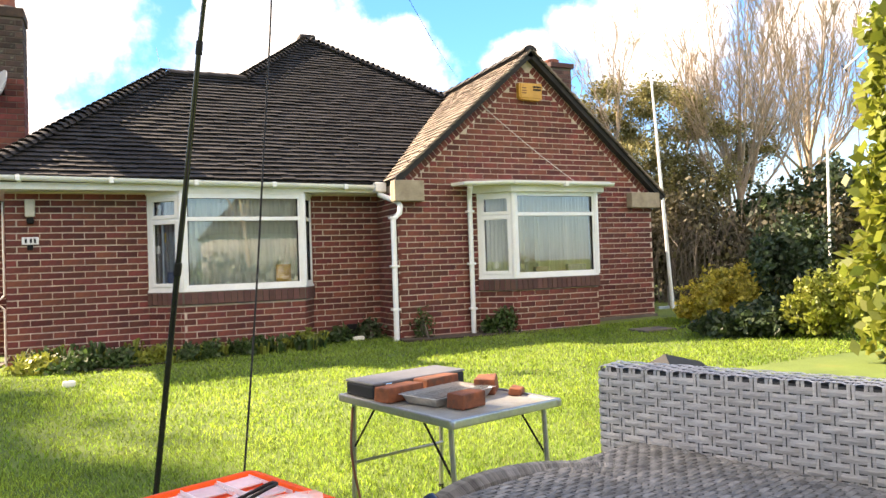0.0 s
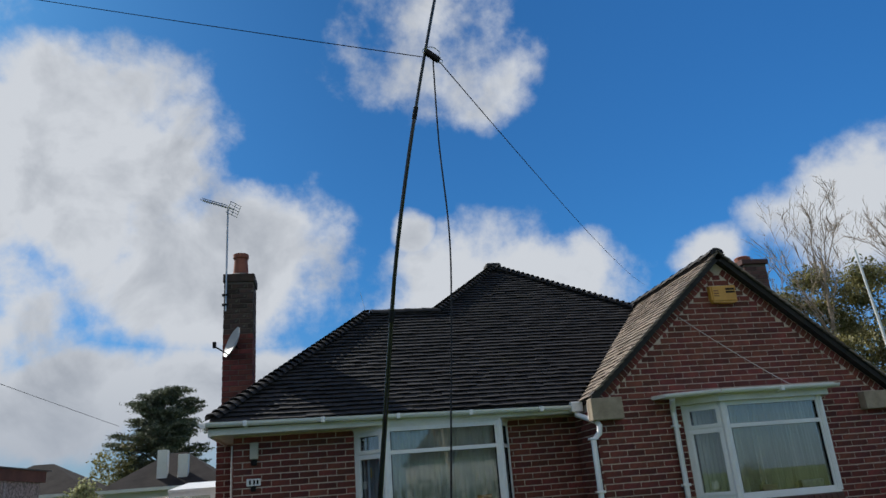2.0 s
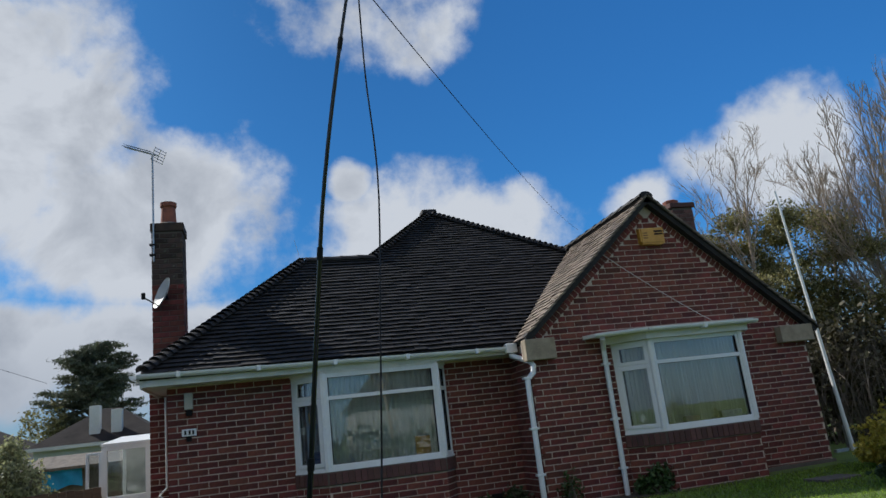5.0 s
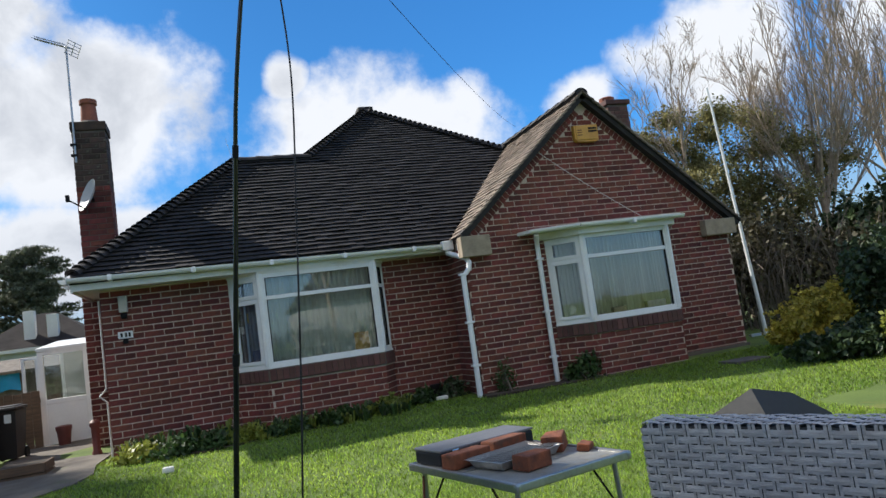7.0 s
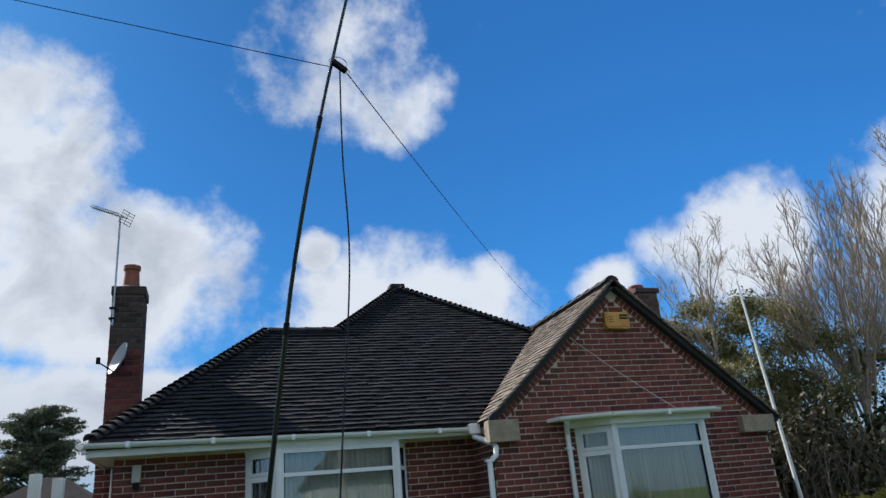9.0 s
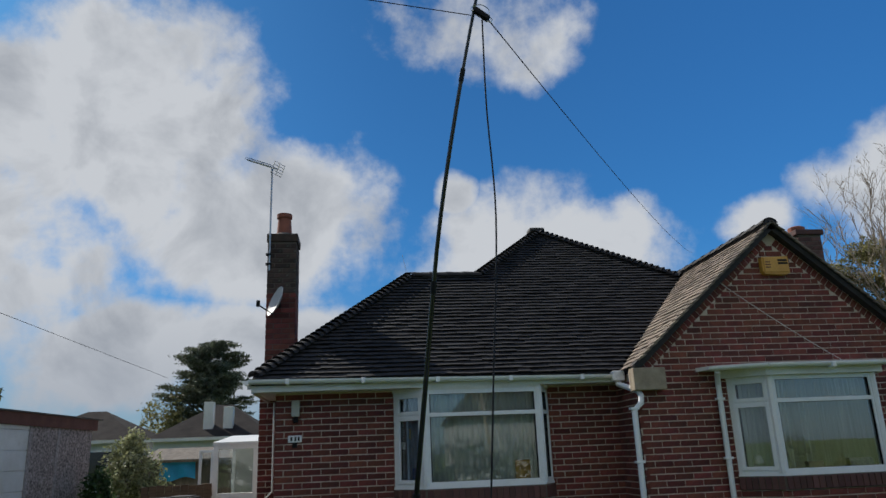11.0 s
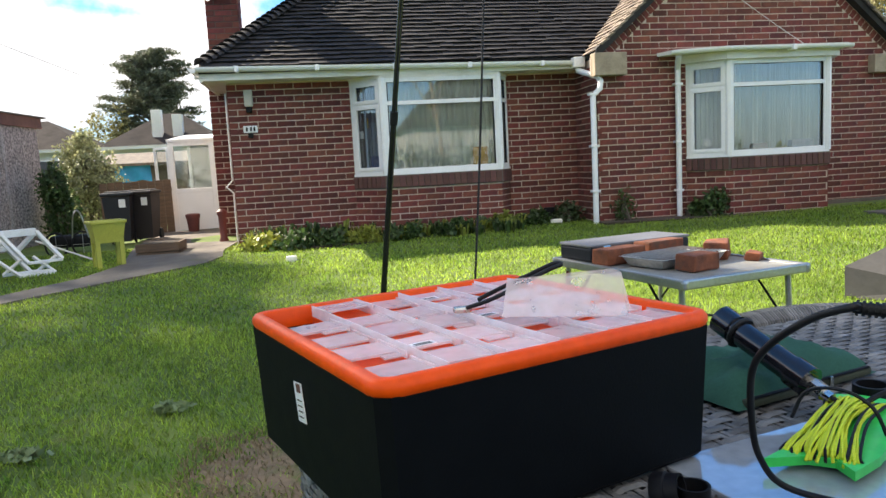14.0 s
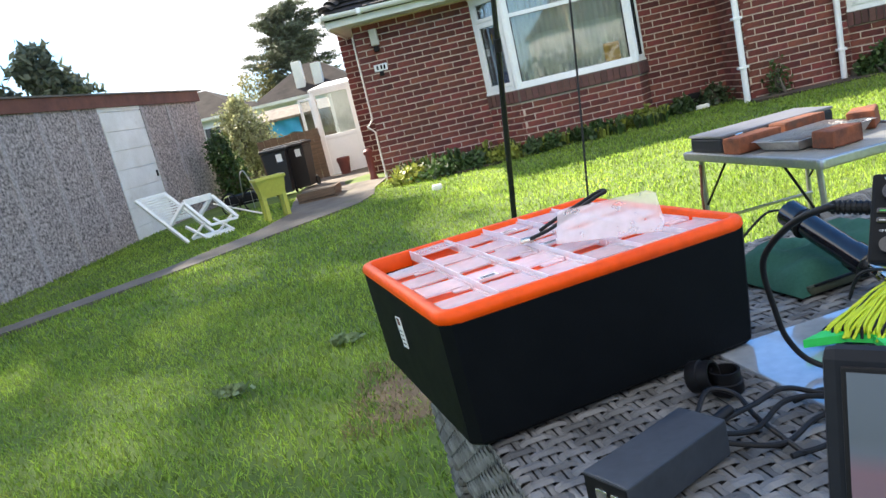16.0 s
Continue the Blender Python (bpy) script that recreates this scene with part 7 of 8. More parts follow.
def build_tube():
    t = thing("balun_tube", "glossy black cylindrical balun with a metal connector", "balun", (0.9, 1.34, 0.66))
    A, B = Vector((0.905, 1.438, 0.670)), Vector((0.936, 1.318, 0.6225))
    d = (B - A).normalized()
    part("tube", cyl(Mb(), A, B, 0.0162, 28), BLACKG, t, sm=True)
    part("end_cap", cyl(Mb(), A - d * 0.004, A + d * 0.022, 0.0185, 28), BLACKG, t, sm=True)
    part("end_cap", cyl(Mb(), B - d * 0.02, B + d * 0.004, 0.0185, 28), BLACKG, t, sm=True)
    n = 20
    c = A + d * 0.03
    e1 = d.orthogonal().normalized()
    e2 = d.cross(e1)
    part("strap", Mb().tube([c + (e1 * math.cos(6.283 * i / n) + e2 * math.sin(6.283 * i / n)) * 0.0185 for i in range(n)], 0.003, 6, closed=True), RUBBER, t)
    part("connector", Mb().tube([B, B + d * 0.012], 0.0075, 14).tube([B + d * 0.008, B + d * 0.024], 0.0095, 8).tube([B + d * 0.02, B + d * 0.034], 0.006, 14), CHROME, t, "nickel screw connector")
    part("eyelet", Mb().tube([A - d * 0.004, A - d * 0.014], 0.004, 8), CHROME, t)
    part("lead_wire", Mb().tube(curve([A - d * 0.012, A + Vector((-0.03, 0.01, 0.005)), A + Vector((-0.07, 0.0, -0.02))], 5), 0.0018, 5), RUBBER, t)
    cb = thing("coax_lead", "black coaxial lead looping across the table", "cable", (1.0, 1.2, TZ))
    E = B + d * 0.03
    part("lead", Mb().tube(curve([E, E + d * 0.02 + Vector((0.012, 0, 0)), (1.0, 1.26, 0.622), (0.985, 1.20, 0.612), (0.945, 1.15, 0.600), (0.91, 1.12, 0.592)], 8), 0.0028, 8), RUBBER, cb, sm=True)
    return B


build_tube()
# green zipped pouch under the tube
GRN = mat("green_fabric", (0.028, 0.095, 0.066), (0.018, 0.064, 0.045), scale=10, rough=0.9, bump=0.08, fine=300, spec=0.2)


def build_pouch():
    p = thing("pouch", "dark green fabric pouch with a camouflage edge", "pouch", (0.93, 1.42, TZ))
    M = frame_of((0.965, 1.455, TZ), (0.95, 0.30))
    mb = Mb()
    n, m = 22, 14
    for j in range(m + 1):
        for i in range(n + 1):
            x, y = -0.13 + 0.26 * i / n, -0.08 + 0.16 * j / m
            ex = 1 - abs(x / 0.13) ** 3.5
            ey = 1 - abs(y / 0.08) ** 3.5
            z = 0.040 * max(0, ex * ey) ** 0.5 + 0.024 * noise.noise((x * 20, y * 26, 1.3)) * max(0, ex * ey)
            mb.v.append(tuple(M @ Vector((x, y, max(0.001, z)))))
    for j in range(m):
        for i in range(n):
            k = j * (n + 1) + i
            mb.f.append((k, k + 1, k + n + 2, k + n + 1))
    part("body", mb, GRN, p, sm=True)
    camo = mat("camo_edge", (0.025, 0.038, 0.02), (0.055, 0.058, 0.034), scale=35, rough=0.85, bump=0.3)
    part("edge_band", Mb().cbox((0, -0.076, 0.006), (0.235, 0.010, 0.012), 0.005, M), camo, p, "camouflage edge band")
    part("zip", Mb().cbox((0, -0.080, 0.012), (0.22, 0.004, 0.003), 0.001, M), BLACKP, p)
    part("pull", Mb().cbox((0.03, -0.084, 0.008), (0.005, 0.003, 0.014), 0.001, M), CHROME, p)


build_pouch()


def build_winder():
    w = thing("line_winder", "bright green winder wound with yellow and black cord", "line winder", (0.9, 1.25, TZ))
    M = frame_of((0.915, 1.240, TZ + 0.004), (0.76, 0.65))
    NG = mat("neon_green", (0.03, 0.62, 0.09), (0.025, 0.5, 0.07), rough=0.4, bump=0.03)
    out = [(-0.118, 0.040), (-0.09, 0.008), (-0.085, -0.015), (-0.105, -0.034), (-0.06, -0.046), (0.0, -0.052), (0.07, -0.048), (0.115, -0.04), (0.12, 0.0), (0.108, 0.028), (0.06, 0.022), (-0.06, 0.026)]
    mb = Mb().prism(out, 0.0, 0.009)
    mb.v = [tuple(M @ Vector(v)) for v in mb.v]
    part("frame", mb, NG, w)
    r = random.Random(2)
    YC = mat("yellow_cord", (0.62, 0.72, 0.02), (0.5, 0.6, 0.02), scale=40, rough=0.7, bump=0.3, fine=500)
    for i in range(36):
        y = -0.034 + 0.068 * i / 35
        h = 0.012 + 0.012 * (1 - abs(y / 0.035)) + r.uniform(0, 0.006)
        s = r.uniform(-0.008, 0.008)
        pts = [(-0.088 + s, y + r.uniform(-.004, .004), 0.006), (-0.075, y * 0.95, h * 0.7), (0, y * 0.62 + r.uniform(-.006, .006), h), (0.075, y * 0.85, h * 0.7), (0.098 + s, y + r.uniform(-.004, .004), 0.006)]
        part("cord", Mb().tube([M @ p for p in curve(pts, 4)], 0.0016, 6), YC if i % 5 else BLACKP, w)
    part("elastic", Mb().tube([M @ p for p in curve([(-0.0, -0.045, 0.004), (0.0, -0.03, 0.036), (0.01, 0.0, 0.046), (0.02, 0.035, 0.036), (0.02, 0.05, 0.004)], 5)], 0.002, 6), RUBBER, w)


build_winder()


def text_mesh(body, size, M, depth=0.0003):
    cu = bpy.data.curves.new("writing", "FONT")
    cu.body, cu.size, cu.extrude = body, size, depth
    tmp = bpy.data.objects.new("writing", cu)
    scene.collection.objects.link(tmp)
    me = bpy.data.meshes.new_from_object(tmp)
    bpy.data.objects.remove(tmp)
    me.transform(M)
    return me


def build_radio():
    rd = thing("transceiver", "compact black radio transceiver with a lit display", "radio", (0.87, 1.05, TZ))
    o = Vector((0.7735, 1.000, 0.7365))
    up = Vector((0.020, 0.016, 0.066)).normalized()
    ux = Vector((0.80, -0.60, 0.0))
    ux = (ux - up * ux.dot(up)).normalized()
    nb = up.cross(ux) * -1
    nb = ux.cross(up) * -1
    nb = up.cross(ux).normalized() * -1
    # x right, y back, z up on the face
    back = Vector((-ux.y, ux.x, 0)) - up * Vector((-ux.y, ux.x, 0)).dot(up)
    back.normalize()
    M = Matrix(((ux.x, back.x, up.x, o.x), (ux.y, back.y, up.y, o.y), (ux.z, back.z, up.z, o.z), (0, 0, 0, 1)))
    W, H, D = 0.165, 0.069, 0.062
    part("case", Mb().cbox((W / 2, D / 2, H / 2), (W, D, H), 0.005, M), BLACKP, rd)
    part("front_panel", Mb().cbox((W / 2, -0.002, H / 2), (W - 0.002, 0.006, H - 0.002), 0.003, M), BLACKP, rd)
    part("bezel", Mb().cbox((0.088, -0.0055, 0.042), (0.112, 0.003, 0.048), 0.001, M), BLACKG, rd)
    scr = mat("display", (0.012, 0.014, 0.017), (0.018, 0.021, 0.025), rough=0.45, bump=0, spec=0.2)
    d = part("display", Mb().box(0.036, 0.141, -0.0075, -0.007, 0.021, 0.063, M), scr, rd, "dim grey display")
    GLOW = bpy.data.materials.new("display_figures")
    GLOW.use_nodes = True
    bs = GLOW.node_tree.nodes["Principled BSDF"]
    bs.inputs["Base Color"].default_value = (0.6, 0.65, 0.68, 1)
    bs.inputs["Emission Color"].default_value = (0.7, 0.8, 0.85, 1)
    bs.inputs["Emission Strength"].default_value = 0.35
    face = M @ Matrix.Rotation(radians(90), 4, "X")
    part("figures", text_mesh("18.101", 0.0135, M @ Matrix.Translation((0.082, -0.0078, 0.0445)) @ Matrix.Rotation(radians(90), 4, "X")), GLOW, d)
    part("figures", text_mesh("USB-D   FIL1", 0.0042, M @ Matrix.Translation((0.040, -0.0078, 0.052)) @ Matrix.Rotation(radians(90), 4, "X")), GLOW, d)
    part("meter_bar", Mb().box(0.052, 0.085, -0.0080, -0.0076, 0.0285, 0.0295, M), GLOW, d)
    for z, nm in ((0.0545, "knob"), (0.0155, "knob")):
        kb = part(nm, Mb().tube([M @ Vector((0.0150, -0.004, z)), M @ Vector((0.0150, -0.012, z))], [0.0074, 0.0066], 24), BLACKP, rd, sm=True)
        part("knob_face", Mb().tube([M @ Vector((0.0150, -0.0118, z)), M @ Vector((0.0150, -0.0128, z))], 0.0058, 24), BLACKG, kb)
    part("lettering", text_mesh("TWIN PBT", 0.0027, M @ Matrix.Translation((0.0088, -0.0053, 0.0637)) @ Matrix.Rotation(radians(90), 4, "X")), UPVC, rd)
    part("lettering", text_mesh("AF RF/SQL", 0.0027, M @ Matrix.Translation((0.0078, -0.0053, 0.0248)) @ Matrix.Rotation(radians(90), 4, "X")), UPVC, rd)
    part("logo_bar", Mb().box(0.034, 0.046, -0.0054, -0.005, 0.0648, 0.0672, M), UPVC, rd)
    part("logo_bar", Mb().box(0.078, 0.115, -0.0054, -0.005, 0.0655, 0.0667, M), UPVC, rd)
    for i, (x, z) in enumerate(((0.0098, 0.0405), (0.0200, 0.0405), (0.0098, 0.0335), (0.0200, 0.0335))):
        bt = part("button", Mb().cbox((x, -0.0055, z), (0.0085, 0.004, 0.0045), 0.0012, M), BLACKG, rd)
        part("button_mark", Mb().box(x - 0.002, x + 0.002, -0.0079, -0.0076, z - 0.0005, z + 0.0005, M), METAL if i else mat("green_led", (0.1, 0.6, 0.1), rough=0.4), bt)
    for i in range(4):
        x = 0.056 + i * 0.022
        bt = part("button", Mb().cbox((x, -0.0055, 0.0105), (0.017, 0.004, 0.0068), 0.0015, M), BLACKG, rd)
        part("button_mark", Mb().box(x - 0.0055, x + 0.0055, -0.0079, -0.0076, 0.0100, 0.0110, M), METAL, bt)
    part("dial", Mb().tube([M @ Vector((0.152, -0.004, 0.03)), M @ Vector((0.152, -0.016, 0.03))], 0.011, 28), BLACKP, rd, sm=True)
    # stand holding it above the table
    st = Mb()
    for x in (W - 0.05, W - 0.02):
        st.tube([M @ Vector((x, 0.05, 0.004)), M @ Vector((x, 0.075, -0.01)), Vector(((M @ Vector((x, 0.09, 0))).x, (M @ Vector((x, 0.09, 0))).y, TZ))], 0.0045, 8)
        st.tube([M @ Vector((x, 0.012, 0.002)), Vector(((M @ Vector((x, 0.03, 0))).x, (M @ Vector((x, 0.03, 0))).y, TZ))], 0.0045, 8)
    part("stand", st, BLACKP, rd)
    # power lead into the side
    P = M @ Vector((0.0, 0.03, 0.046))
    cb = thing("power_lead", "thick black lead with a ribbed strain relief", "cable", (0.72, 1.1, TZ))
    dx = -ux
    part("plug", Mb().tube([P, P + dx * 0.034], [0.0052, 0.0042], 12), RUBBER, cb, sm=True)
    for i in range(7):
        part("rib", Mb().tube([P + dx * (0.006 + i * 0.004), P + dx * (0.008 + i * 0.004)], 0.0058, 12), RUBBER, cb)
    part("lead", Mb().tube(curve([P + dx * 0.03, (0.768, 1.045, 0.774), (0.755, 1.069, 0.762), (0.745, 1.102, 0.736), (0.743, 1.123, 0.709), (0.756, 1.145, 0.662), (0.768, 1.152, 0.621), (0.791, 1.147, 0.592), (0.83, 1.10, 0.590), (0.87, 1.06, 0.590)], 8), 0.0030, 10), RUBBER, cb, sm=True)


build_radio()


def build_tablet():
    t = thing("tablet_computer", "grey rugged tablet computer propped on the table", "tablet", (0.75, 0.86, TZ))
    o = Vector((0.672, 0.862, 0.745))
    ux = Vector((0.80, -0.60, 0.0)).normalized()
    dn = Vector((-0.15, -0.25, -0.95)).normalized()
    dn = (dn - ux * dn.dot(ux)).normalized()
    nr = ux.cross(dn)
    M = Matrix(((ux.x, nr.x, -dn.x, o.x), (ux.y, nr.y, -dn.y, o.y), (ux.z, nr.z, -dn.z, o.z), (0, 0, 0, 1)))
    W, H = 0.26, 0.16
    SH = mat("tablet_grey", (0.007, 0.0085, 0.012), (0.009, 0.011, 0.015), scale=30, rough=0.6, bump=0.05, spec=0.15)
    part("shell", Mb().cbox((W / 2, 0.009, -H / 2), (W, 0.018, H), 0.008, M), SH, t)
    part("bezel", Mb().cbox((W / 2, -0.0005, -H / 2), (W - 0.022, 0.003, H - 0.022), 0.001, M), BLACKP, t)
    SC = bpy.data.materials.new("tablet_screen")
    SC.use_nodes = True
    nt = SC.node_tree
    bs = nt.nodes["Principled BSDF"]
    bs.inputs["Roughness"].default_value = 0.2
    co = nt.nodes.new("ShaderNodeTexCoord")
    sp = nt.nodes.new("ShaderNodeSeparateXYZ")
    nt.links.new(co.outputs["Object"], sp.inputs[0])
    rp = nt.nodes.new("ShaderNodeValToRGB")
    rp.color_ramp.elements[0].color = (0.07, 0.06, 0.09, 1)
    rp.color_ramp.elements[1].color = (0.05, 0.06, 0.07, 1)
    e = rp.color_ramp.elements.new(0.75)
    e.color = (0.045, 0.055, 0.065, 1)
    e = rp.color_ramp.elements.new(0.62)
    e.color = (0.085, 0.055, 0.07, 1)
    e = rp.color_ramp.elements.new(0.70)
    e.color = (0.05, 0.06, 0.075, 1)
    mr = nt.nodes.new("ShaderNodeMapRange")
    mr.inputs[1].default_value, mr.inputs[2].default_value = 0.60, 0.735
    nt.links.new(sp.outputs[2], mr.inputs[0])
    nt.links.new(mr.outputs[0], rp.inputs[0])
    nt.links.new(rp.outputs[0], bs.inputs["Base Color"])
    nt.links.new(rp.outputs[0], bs.inputs["Emission Color"])
    bs.inputs["Emission Strength"].default_value = 0.18
    part("screen", Mb().box(0.014, W - 0.014, -0.0030, -0.0024, -H + 0.014, -0.014, M), SC, t, "glowing screen with pinkish lower half")
    part("stand", Mb().cbox((W / 2, 0.05, -H + 0.03), (0.12, 0.07, 0.006), 0.002, M), BLACKP, t)


build_tablet()


def build_psu():
    p = thing("power_supply", "dark grey rectangular power adaptor with leads", "power supply", (0.6, 1.0, TZ))
    M = frame_of((0.597, 1.010, TZ), (0.098, 0.072))
    S = mat("psu_grey", (0.030, 0.036, 0.044), (0.038, 0.045, 0.054), scale=40, rough=0.5, bump=0.1, spec=0.35)
    part("body", Mb().cbox((0, 0, 0.017), (0.124, 0.047, 0.033), 0.0018, M), S, p)
    part("end_plate", Mb().cbox((-0.0615, 0, 0.017), (0.003, 0.044, 0.03), 0.001, M), BLACKP, p)
    part("end_plate", Mb().cbox((0.0615, 0, 0.017), (0.003, 0.044, 0.03), 0.001, M), BLACKP, p)
    for k in (-0.012, 0.004):
        part("socket", Mb().cbox((-0.0635, k, 0.018), (0.002, 0.012, 0.012), 0.001, M), CHROME, p)
    E = M @ Vector((0.062, 0.0, 0.017))
    cb = thing("cable_bundle", "tangle of black power leads on the table", "cable", (0.72, 1.05, TZ))
    part("plug", Mb().tube([E, E + Vector((0.03, 0.02, 0.004))], [0.006, 0.0045], 10), RUBBER, cb, sm=True)
    z = TZ + 0.006
    runs = [[E, (0.70, 1.075, z + .01), (0.735, 1.09, z + .012), (0.775, 1.085, z), (0.84, 1.06, z)],
            [E + Vector((0, -.008, 0)), (0.69, 1.05, z), (0.73, 1.075, z + .008), (0.77, 1.07, z + .004), (0.80, 1.03, z), (0.86, 1.0, z)],
            [E + Vector((0, -.012, -.005)), (0.70, 1.02, z), (0.745, 1.05, z), (0.79, 1.045, z + .006), (0.83, 1.02, z)],
            [E + Vector((-.01, .014, 0)), (0.645, 1.075, z), (0.67, 1.11, z + .014), (0.695, 1.105, z + .008), (0.70, 1.07, z), (0.71, 1.0, z)],
            [(0.70, 1.0, z), (0.74, 1.01, z), (0.78, 1.03, z + .01), (0.80, 1.06, z), (0.775, 1.095, z), (0.74, 1.085, z)]]
    for q in runs:
        part("lead", Mb().tube(curve(q, 8), 0.0025, 8), RUBBER, cb, sm=True)


build_psu()
for (c, tilt, lab) in (((0.669, 1.152, TZ + 0.017), 78, "black plastic cap lying on its side"), ((0.699, 1.141, TZ), 0, "black plastic cap standing on the table")):
    b = thing("end_cap", lab, "cap", c, group="tube caps")
    M = Matrix.Translation(c) @ Matrix.Rotation(radians(50), 4, "Z") @ Matrix.Rotation(radians(tilt), 4, "X")
    part("shell", Mb().lathe([(0.015, 0.0), (0.0165, 0.002), (0.0165, 0.012), (0.0148, 0.013), (0.0148, 0.024), (0.0125, 0.024), (0.0125, 0.008)], 24, M), BLACKP, b, sm=True)
b = thing("end_cap", "black plastic ring cap beside the pouch", "cap", (1.02, 1.36, TZ), group="tube caps")
part("shell", Mb().lathe([(0.020, 0.0), (0.021, 0.002), (0.021, 0.02), (0.017, 0.02), (0.017, 0.006)], 24, Matrix.Translation((1.03, 1.33, TZ))), BLACKP, b, sm=True)
solo("paper_scrap", Mb().cbox((0.655, 1.105, TZ + 0.002), (0.006, 0.004, 0.002), 0.0005), UPVC, "tiny white scrap on the table", "scrap")


GROUP.pop()


# ---- flower bed and lawn growth ----
def blades(n, area, h, w, seed, lean=0.5, keep=None):
    """Thin upright blades as one mesh."""
    r = np.random.default_rng(seed)
    x = r.uniform(area[0], area[1], n)
    y = r.uniform(area[2], area[3], n)
    if keep is not None:
        k = keep(x, y, r)
        x, y = x[k], y[k]
    n = len(x)
    z = 0.012 * np.clip(x, -15, 15) + 0.027 + 0.022 * (np.clip(y, -8, 11) - 9.8)
    hh = h * r.uniform(0.5, 1.3, n)
    a = r.uniform(0, 6.283, n)
    dx, dy = np.cos(a) * w * 0.5, np.sin(a) * w * 0.5
    b = r.uniform(0, 6.283, n)
    l = hh * lean * r.uniform(0.2, 1.2, n)
    tx, ty = x + np.cos(b) * l, y + np.sin(b) * l
    mx, my = x + np.cos(b) * l * 0.35, y + np.sin(b) * l * 0.35
    P = np.empty((n, 5, 3))
    P[:, 0] = np.stack([x - dx, y - dy, z - 0.005], 1)
    P[:, 1] = np.stack([x + dx, y + dy, z - 0.005], 1)
    P[:, 2] = np.stack([mx + dx * .8, my + dy * .8, z + hh * .6], 1)
    P[:, 3] = np.stack([mx - dx * .8, my - dy * .8, z + hh * .6], 1)
    P[:, 4] = np.stack([tx, ty, z + hh], 1)
    idx = np.arange(n)[:, None] * 5
    loops = np.concatenate([idx + np.array([[0, 1, 2, 3]]), idx + np.array([[3, 2, 4]])], 1).ravel()
    me = bpy.data.meshes.new("blades")
    me.vertices.add(n * 5)
    me.vertices.foreach_set("co", P.ravel())
    me.loops.add(n * 7)
    me.loops.foreach_set("vertex_index", loops)
    me.polygons.add(n * 2)
    st = (np.arange(n)[:, None] * 7 + np.array([[0, 4]])).ravel()
    me.polygons.foreach_set("loop_start", st)
    me.polygons.foreach_set("loop_total", np.tile([4, 3], n))
    me.update()
    return me


PA = np.array(path_l + path_r[::-1])


def on_path(x, y):
    c = np.zeros(len(x), bool)
    n = len(PA)
    for i in range(n):
        x0, y0 = PA[i]
        x1, y1 = PA[(i + 1) % n]
        s = (y0 > y) != (y1 > y)
        with np.errstate(divide="ignore", invalid="ignore"):
            c ^= s & (x < (x1 - x0) * (y - y0) / (y1 - y0) + x0)
    return c


def lawn_keep(x, y, r):
    k = ~on_path(x, y)
    k &= ~((x > XL - 0.05) & (y > np.where(x < 3.7, 9.35, 8.66)))
    bare = ((x - 0.30) / 0.42) ** 2 + ((y - 3.05) / 0.33) ** 2
    k &= (bare > 1.0) | (r.uniform(0, 1, len(x)) < 0.2 + 0.7 * np.clip(bare, 0, 1) ** 2)
    k &= ~(x < -3.77 - (12.4 - y) * 0.118)
    return k


BARE = (0.30, 3.05)
tagged(part("grass", blades(210000, (-4.6, 5.2, 0.6, 5.2), 0.026, 0.0055, 61, 1.3, lawn_keep), BLADE), "short green lawn grass", "grass", kind="stuff")
tagged(part("grass", blades(150000, (-5.5, 11.5, 5.2, 10.2), 0.028, 0.009, 62, 1.1, lawn_keep), BLADE), "short green lawn grass", "grass", kind="stuff")
mb = Mb()
n = 24
mb.v = [(BARE[0] + 0.40 * math.cos(6.283 * i / n) * (1 + 0.15 * math.sin(i * 2.3)), BARE[1] + 0.32 * math.sin(6.283 * i / n) * (1 + 0.15 * math.cos(i * 1.7)), 0) for i in range(n)] + [(BARE[0], BARE[1], 0)]
mb.v = [(x, y, gz(x, y) + (0.014 if i == n else 0.002)) for i, (x, y, _) in enumerate(mb.v)]
mb.f = [(i, (i + 1) % n, n) for i in range(n)]
solo("bare_patch", mb, mat("bare_soil", (0.27, 0.19, 0.11), (0.15, 0.105, 0.065), scale=14, rough=1, bump=1.0, fine=60, stain=(0.14, 0.16, 0.04), stain_scale=7, stain_at=0.54), "worn patch of bare soil and dry grass", "soil", kind="structure")
tagged(part("dry_grass", blades(2200, (-0.15, 0.75, 2.7, 3.4), 0.03, 0.005, 63, 1.6), DRYBLADE), "dry yellowed grass round the worn patch", "dry grass", kind="stuff")
mb = Mb().prism([(-0.55, 9.15), (0.3, 8.75), (1.6, 8.95), (3.6, 9.25), (3.7, 9.8), (-0.6, 9.8)], -0.04, 0.035)
solo("flower_bed", mb, SOIL, "narrow dark soil bed along the front wall", "flower bed", kind="structure")


mb = Mb().prism([(3.72, 8.78), (5.0, 8.55), (6.9, 8.50), (GX1 + 0.1, 8.62), (GX1 + 0.1, 9.1), (3.72, 9.1)], -0.04, 0.075)
solo("soil_strip", mb, SOIL, "strip of bare dark soil along the gable wall", "soil", kind="structure")
part("plinth", Mb().box(4.9, GX1 + 0.02, YG - 0.045, YG + 0.02, -0.05, 0.145), CONC, house, "low concrete footing along the gable wall")


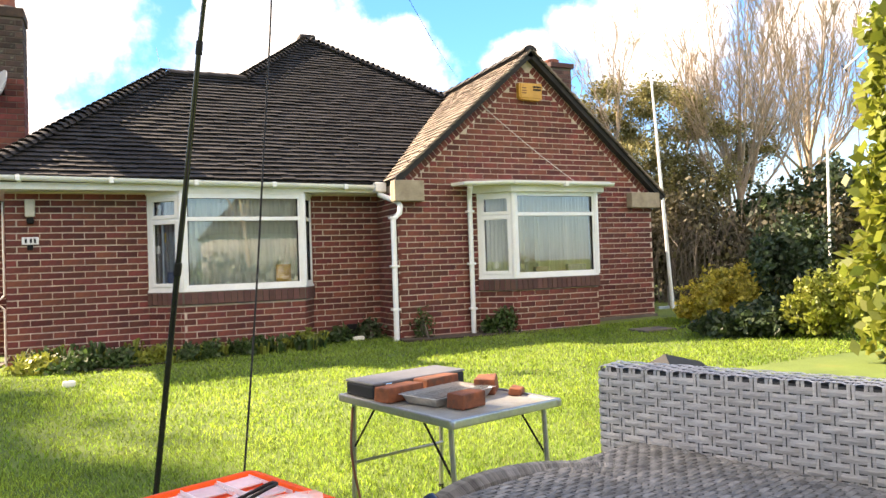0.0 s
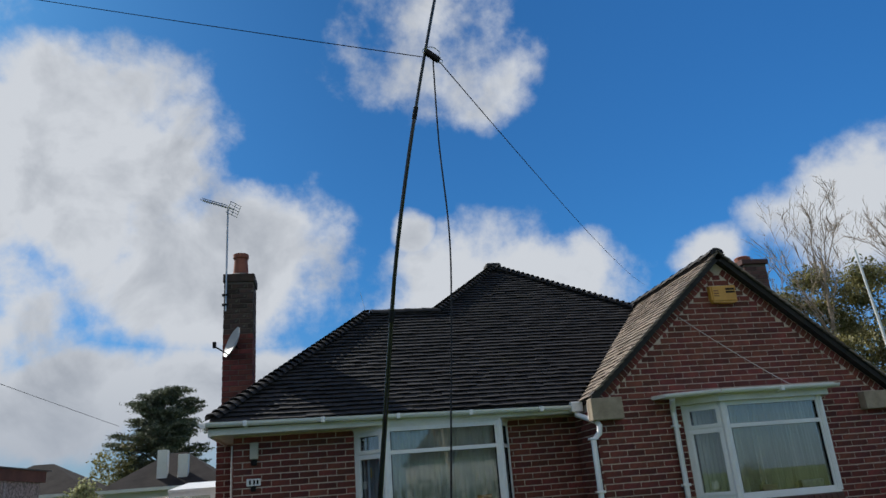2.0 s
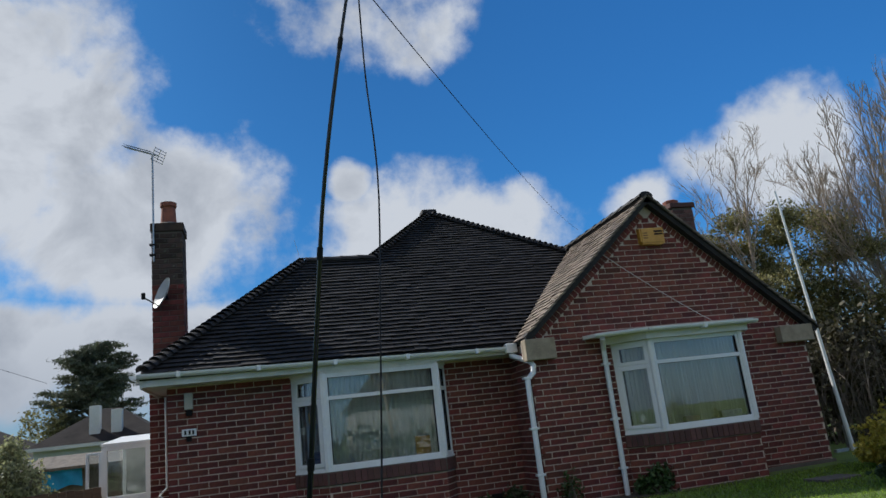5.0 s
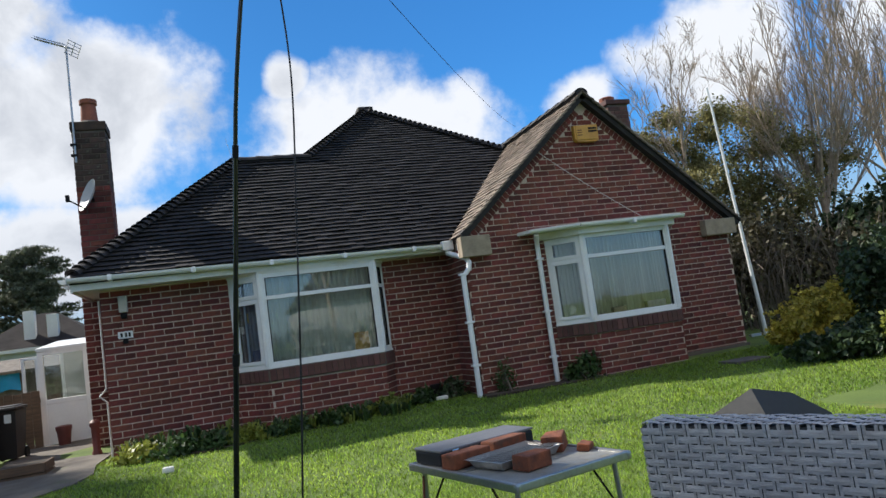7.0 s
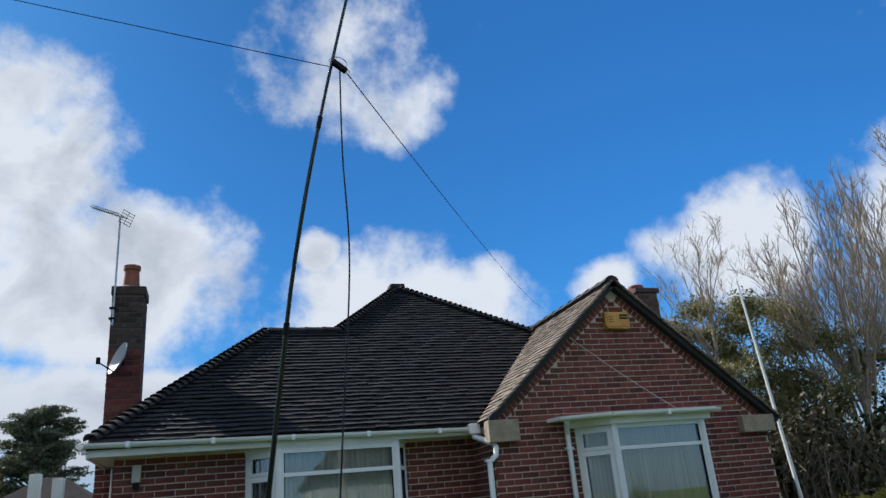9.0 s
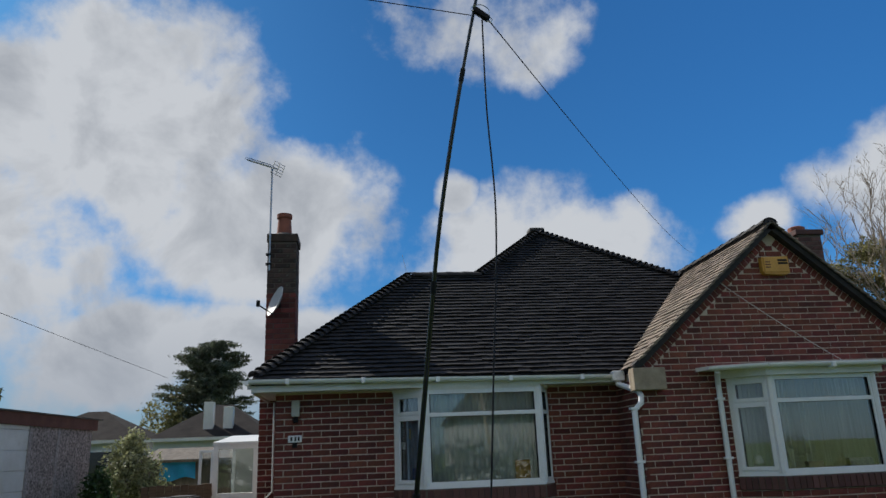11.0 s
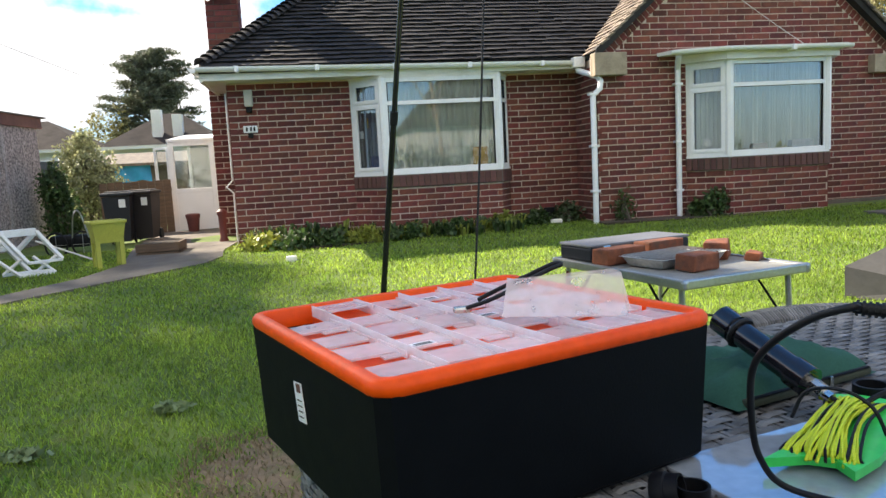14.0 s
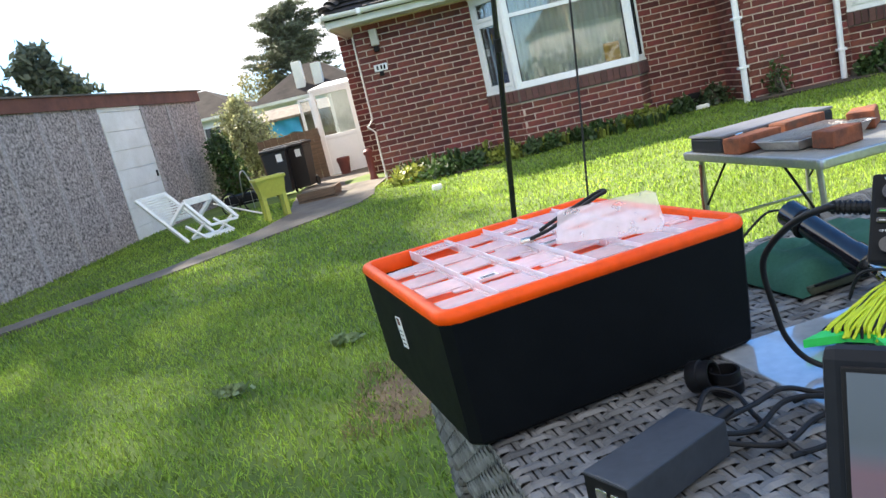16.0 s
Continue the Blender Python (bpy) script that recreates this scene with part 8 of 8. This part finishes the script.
def clump(x, y, h, n, seed, material=LEAF):
    r = random.Random(seed)
    mb = Mb()
    g = gz(x, y)
    for i in range(n):
        a = r.uniform(0, 6.283)
        l = h * r.uniform(0.6, 1.2)
        o = r.uniform(0.25, 0.9) * l * 0.6
        ca, sa = math.cos(a), math.sin(a)
        bx, by = x + ca * 0.02 + r.uniform(-.05, .05), y + sa * 0.02 + r.uniform(-.05, .05)
        w = 0.013
        px, py = -sa * w, ca * w
        pts = [(0, 0), (0.35, 0.6), (0.7, 0.95), (1.0, 0.85 + r.uniform(-.2, .15))]
        k = len(mb.v)
        for f, z in pts:
            s = 1.0 if f < 0.9 else 0.25
            mb.v += [(bx + ca * o * f - px * s, by + sa * o * f - py * s, g + l * z), (bx + ca * o * f + px * s, by + sa * o * f + py * s, g + l * z)]
        mb.f += [(k + 2 * q, k + 2 * q + 1, k + 2 * q + 3, k + 2 * q + 2) for q in range(3)]
    return solo("bulb_plant", mb, material, "clump of strappy green bulb leaves in the bed", "plant", group="plants in the flower bed")


r8 = random.Random(8)
for i in range(64):
    t = i / 63
    x = -0.45 + 3.4 * t + r8.uniform(-.1, .1)
    y = 9.35 + r8.uniform(-.35, .2) - (0.2 if 1.0 < x < 2.8 else 0)
    clump(x, y, r8.uniform(0.09, 0.21) * (1.25 if x < 0.9 else 0.85), r8.randint(14, 26), 100 + i, LEAF if r8.random() < 0.6 else LEAFLIME)
for i, (x, y, w) in enumerate(((-0.35, 9.0, 0.24), (0.05, 8.85, 0.26), (0.4, 8.9, 0.24), (0.8, 8.95, 0.22), (1.3, 8.95, 0.24), (1.9, 9.0, 0.2), (2.5, 9.15, 0.22), (3.0, 9.35, 0.2))):
    shrub("bed_plant", "low leafy green plant at the edge of the bed", [gb(x, y, 0.06, w, 0.16, 0.09), gb(x + 0.1, y + 0.1, 0.1, w * 0.6, 0.14, 0.1)], 650, 0.036, LEAF if i % 3 else LEAFLIME, 300 + i, stems=False, cat="plant")
shrub("climber", "small green shrub at the foot of the gable wall", [gb(5.15, 8.75, 0.16, 0.2, 0.12, 0.18), gb(5.0, 8.85, 0.1, 0.15, 0.1, 0.12)], 900, 0.035, LEAF, 71)
shrub("climber", "sparse creeper by the downpipe", [gb(4.05, 8.95, 0.15, 0.16, 0.06, 0.25)], 300, 0.03, LEAF, 72)
shrub("climber", "low weeds beside the wall vent", [gb(3.5, 9.45, 0.1, 0.2, 0.12, 0.16)], 500, 0.035, LEAFDARK, 73)
for i, (x, y) in enumerate(((-0.30, 3.75), (0.25, 3.62), (-0.75, 3.4))):
    shrub("lawn_weed", "flat pale weed rosette in the lawn", [((x, y, gz(x, y) + 0.025), (0.09, 0.06, 0.012))], 90, 0.025, mat("weed_pale", (0.2, 0.26, 0.12), (0.12, 0.18, 0.07), rough=0.6), 80 + i, stems=False, cat="weed")


# ---- the bricks and tiles, piece by piece ----
def joined(name, items, material, parent):
    vs, fs = [], []
    for me, m in items:
        k = len(vs)
        vs += [tuple(m @ v.co) for v in me.vertices]
        fs += [tuple(i + k for i in p.vertices) for p in me.polygons]
    out = bpy.data.meshes.new(name)
    out.from_pydata(vs, [], fs)
    out.update()
    ob = part(name, out, material, parent)
    tagged(ob, kind="stuff")
    return ob


for wall, items in LATER:
    is_tile = bool(items) and items[0][0].name.startswith("tile")
    name = "tile" if is_tile else "brick"
    single, rest = items[:300], items[300:]
    for me, m in single:
        ob = new(name, me)
        ob.parent = wall
        ob.matrix_basis = m
    if rest:
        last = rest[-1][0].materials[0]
        joined(name + "s", rest, last if last in (TILEBROWNLIT, SOOTBRICK) else (TILEJ if is_tile else BRICKJ), wall)
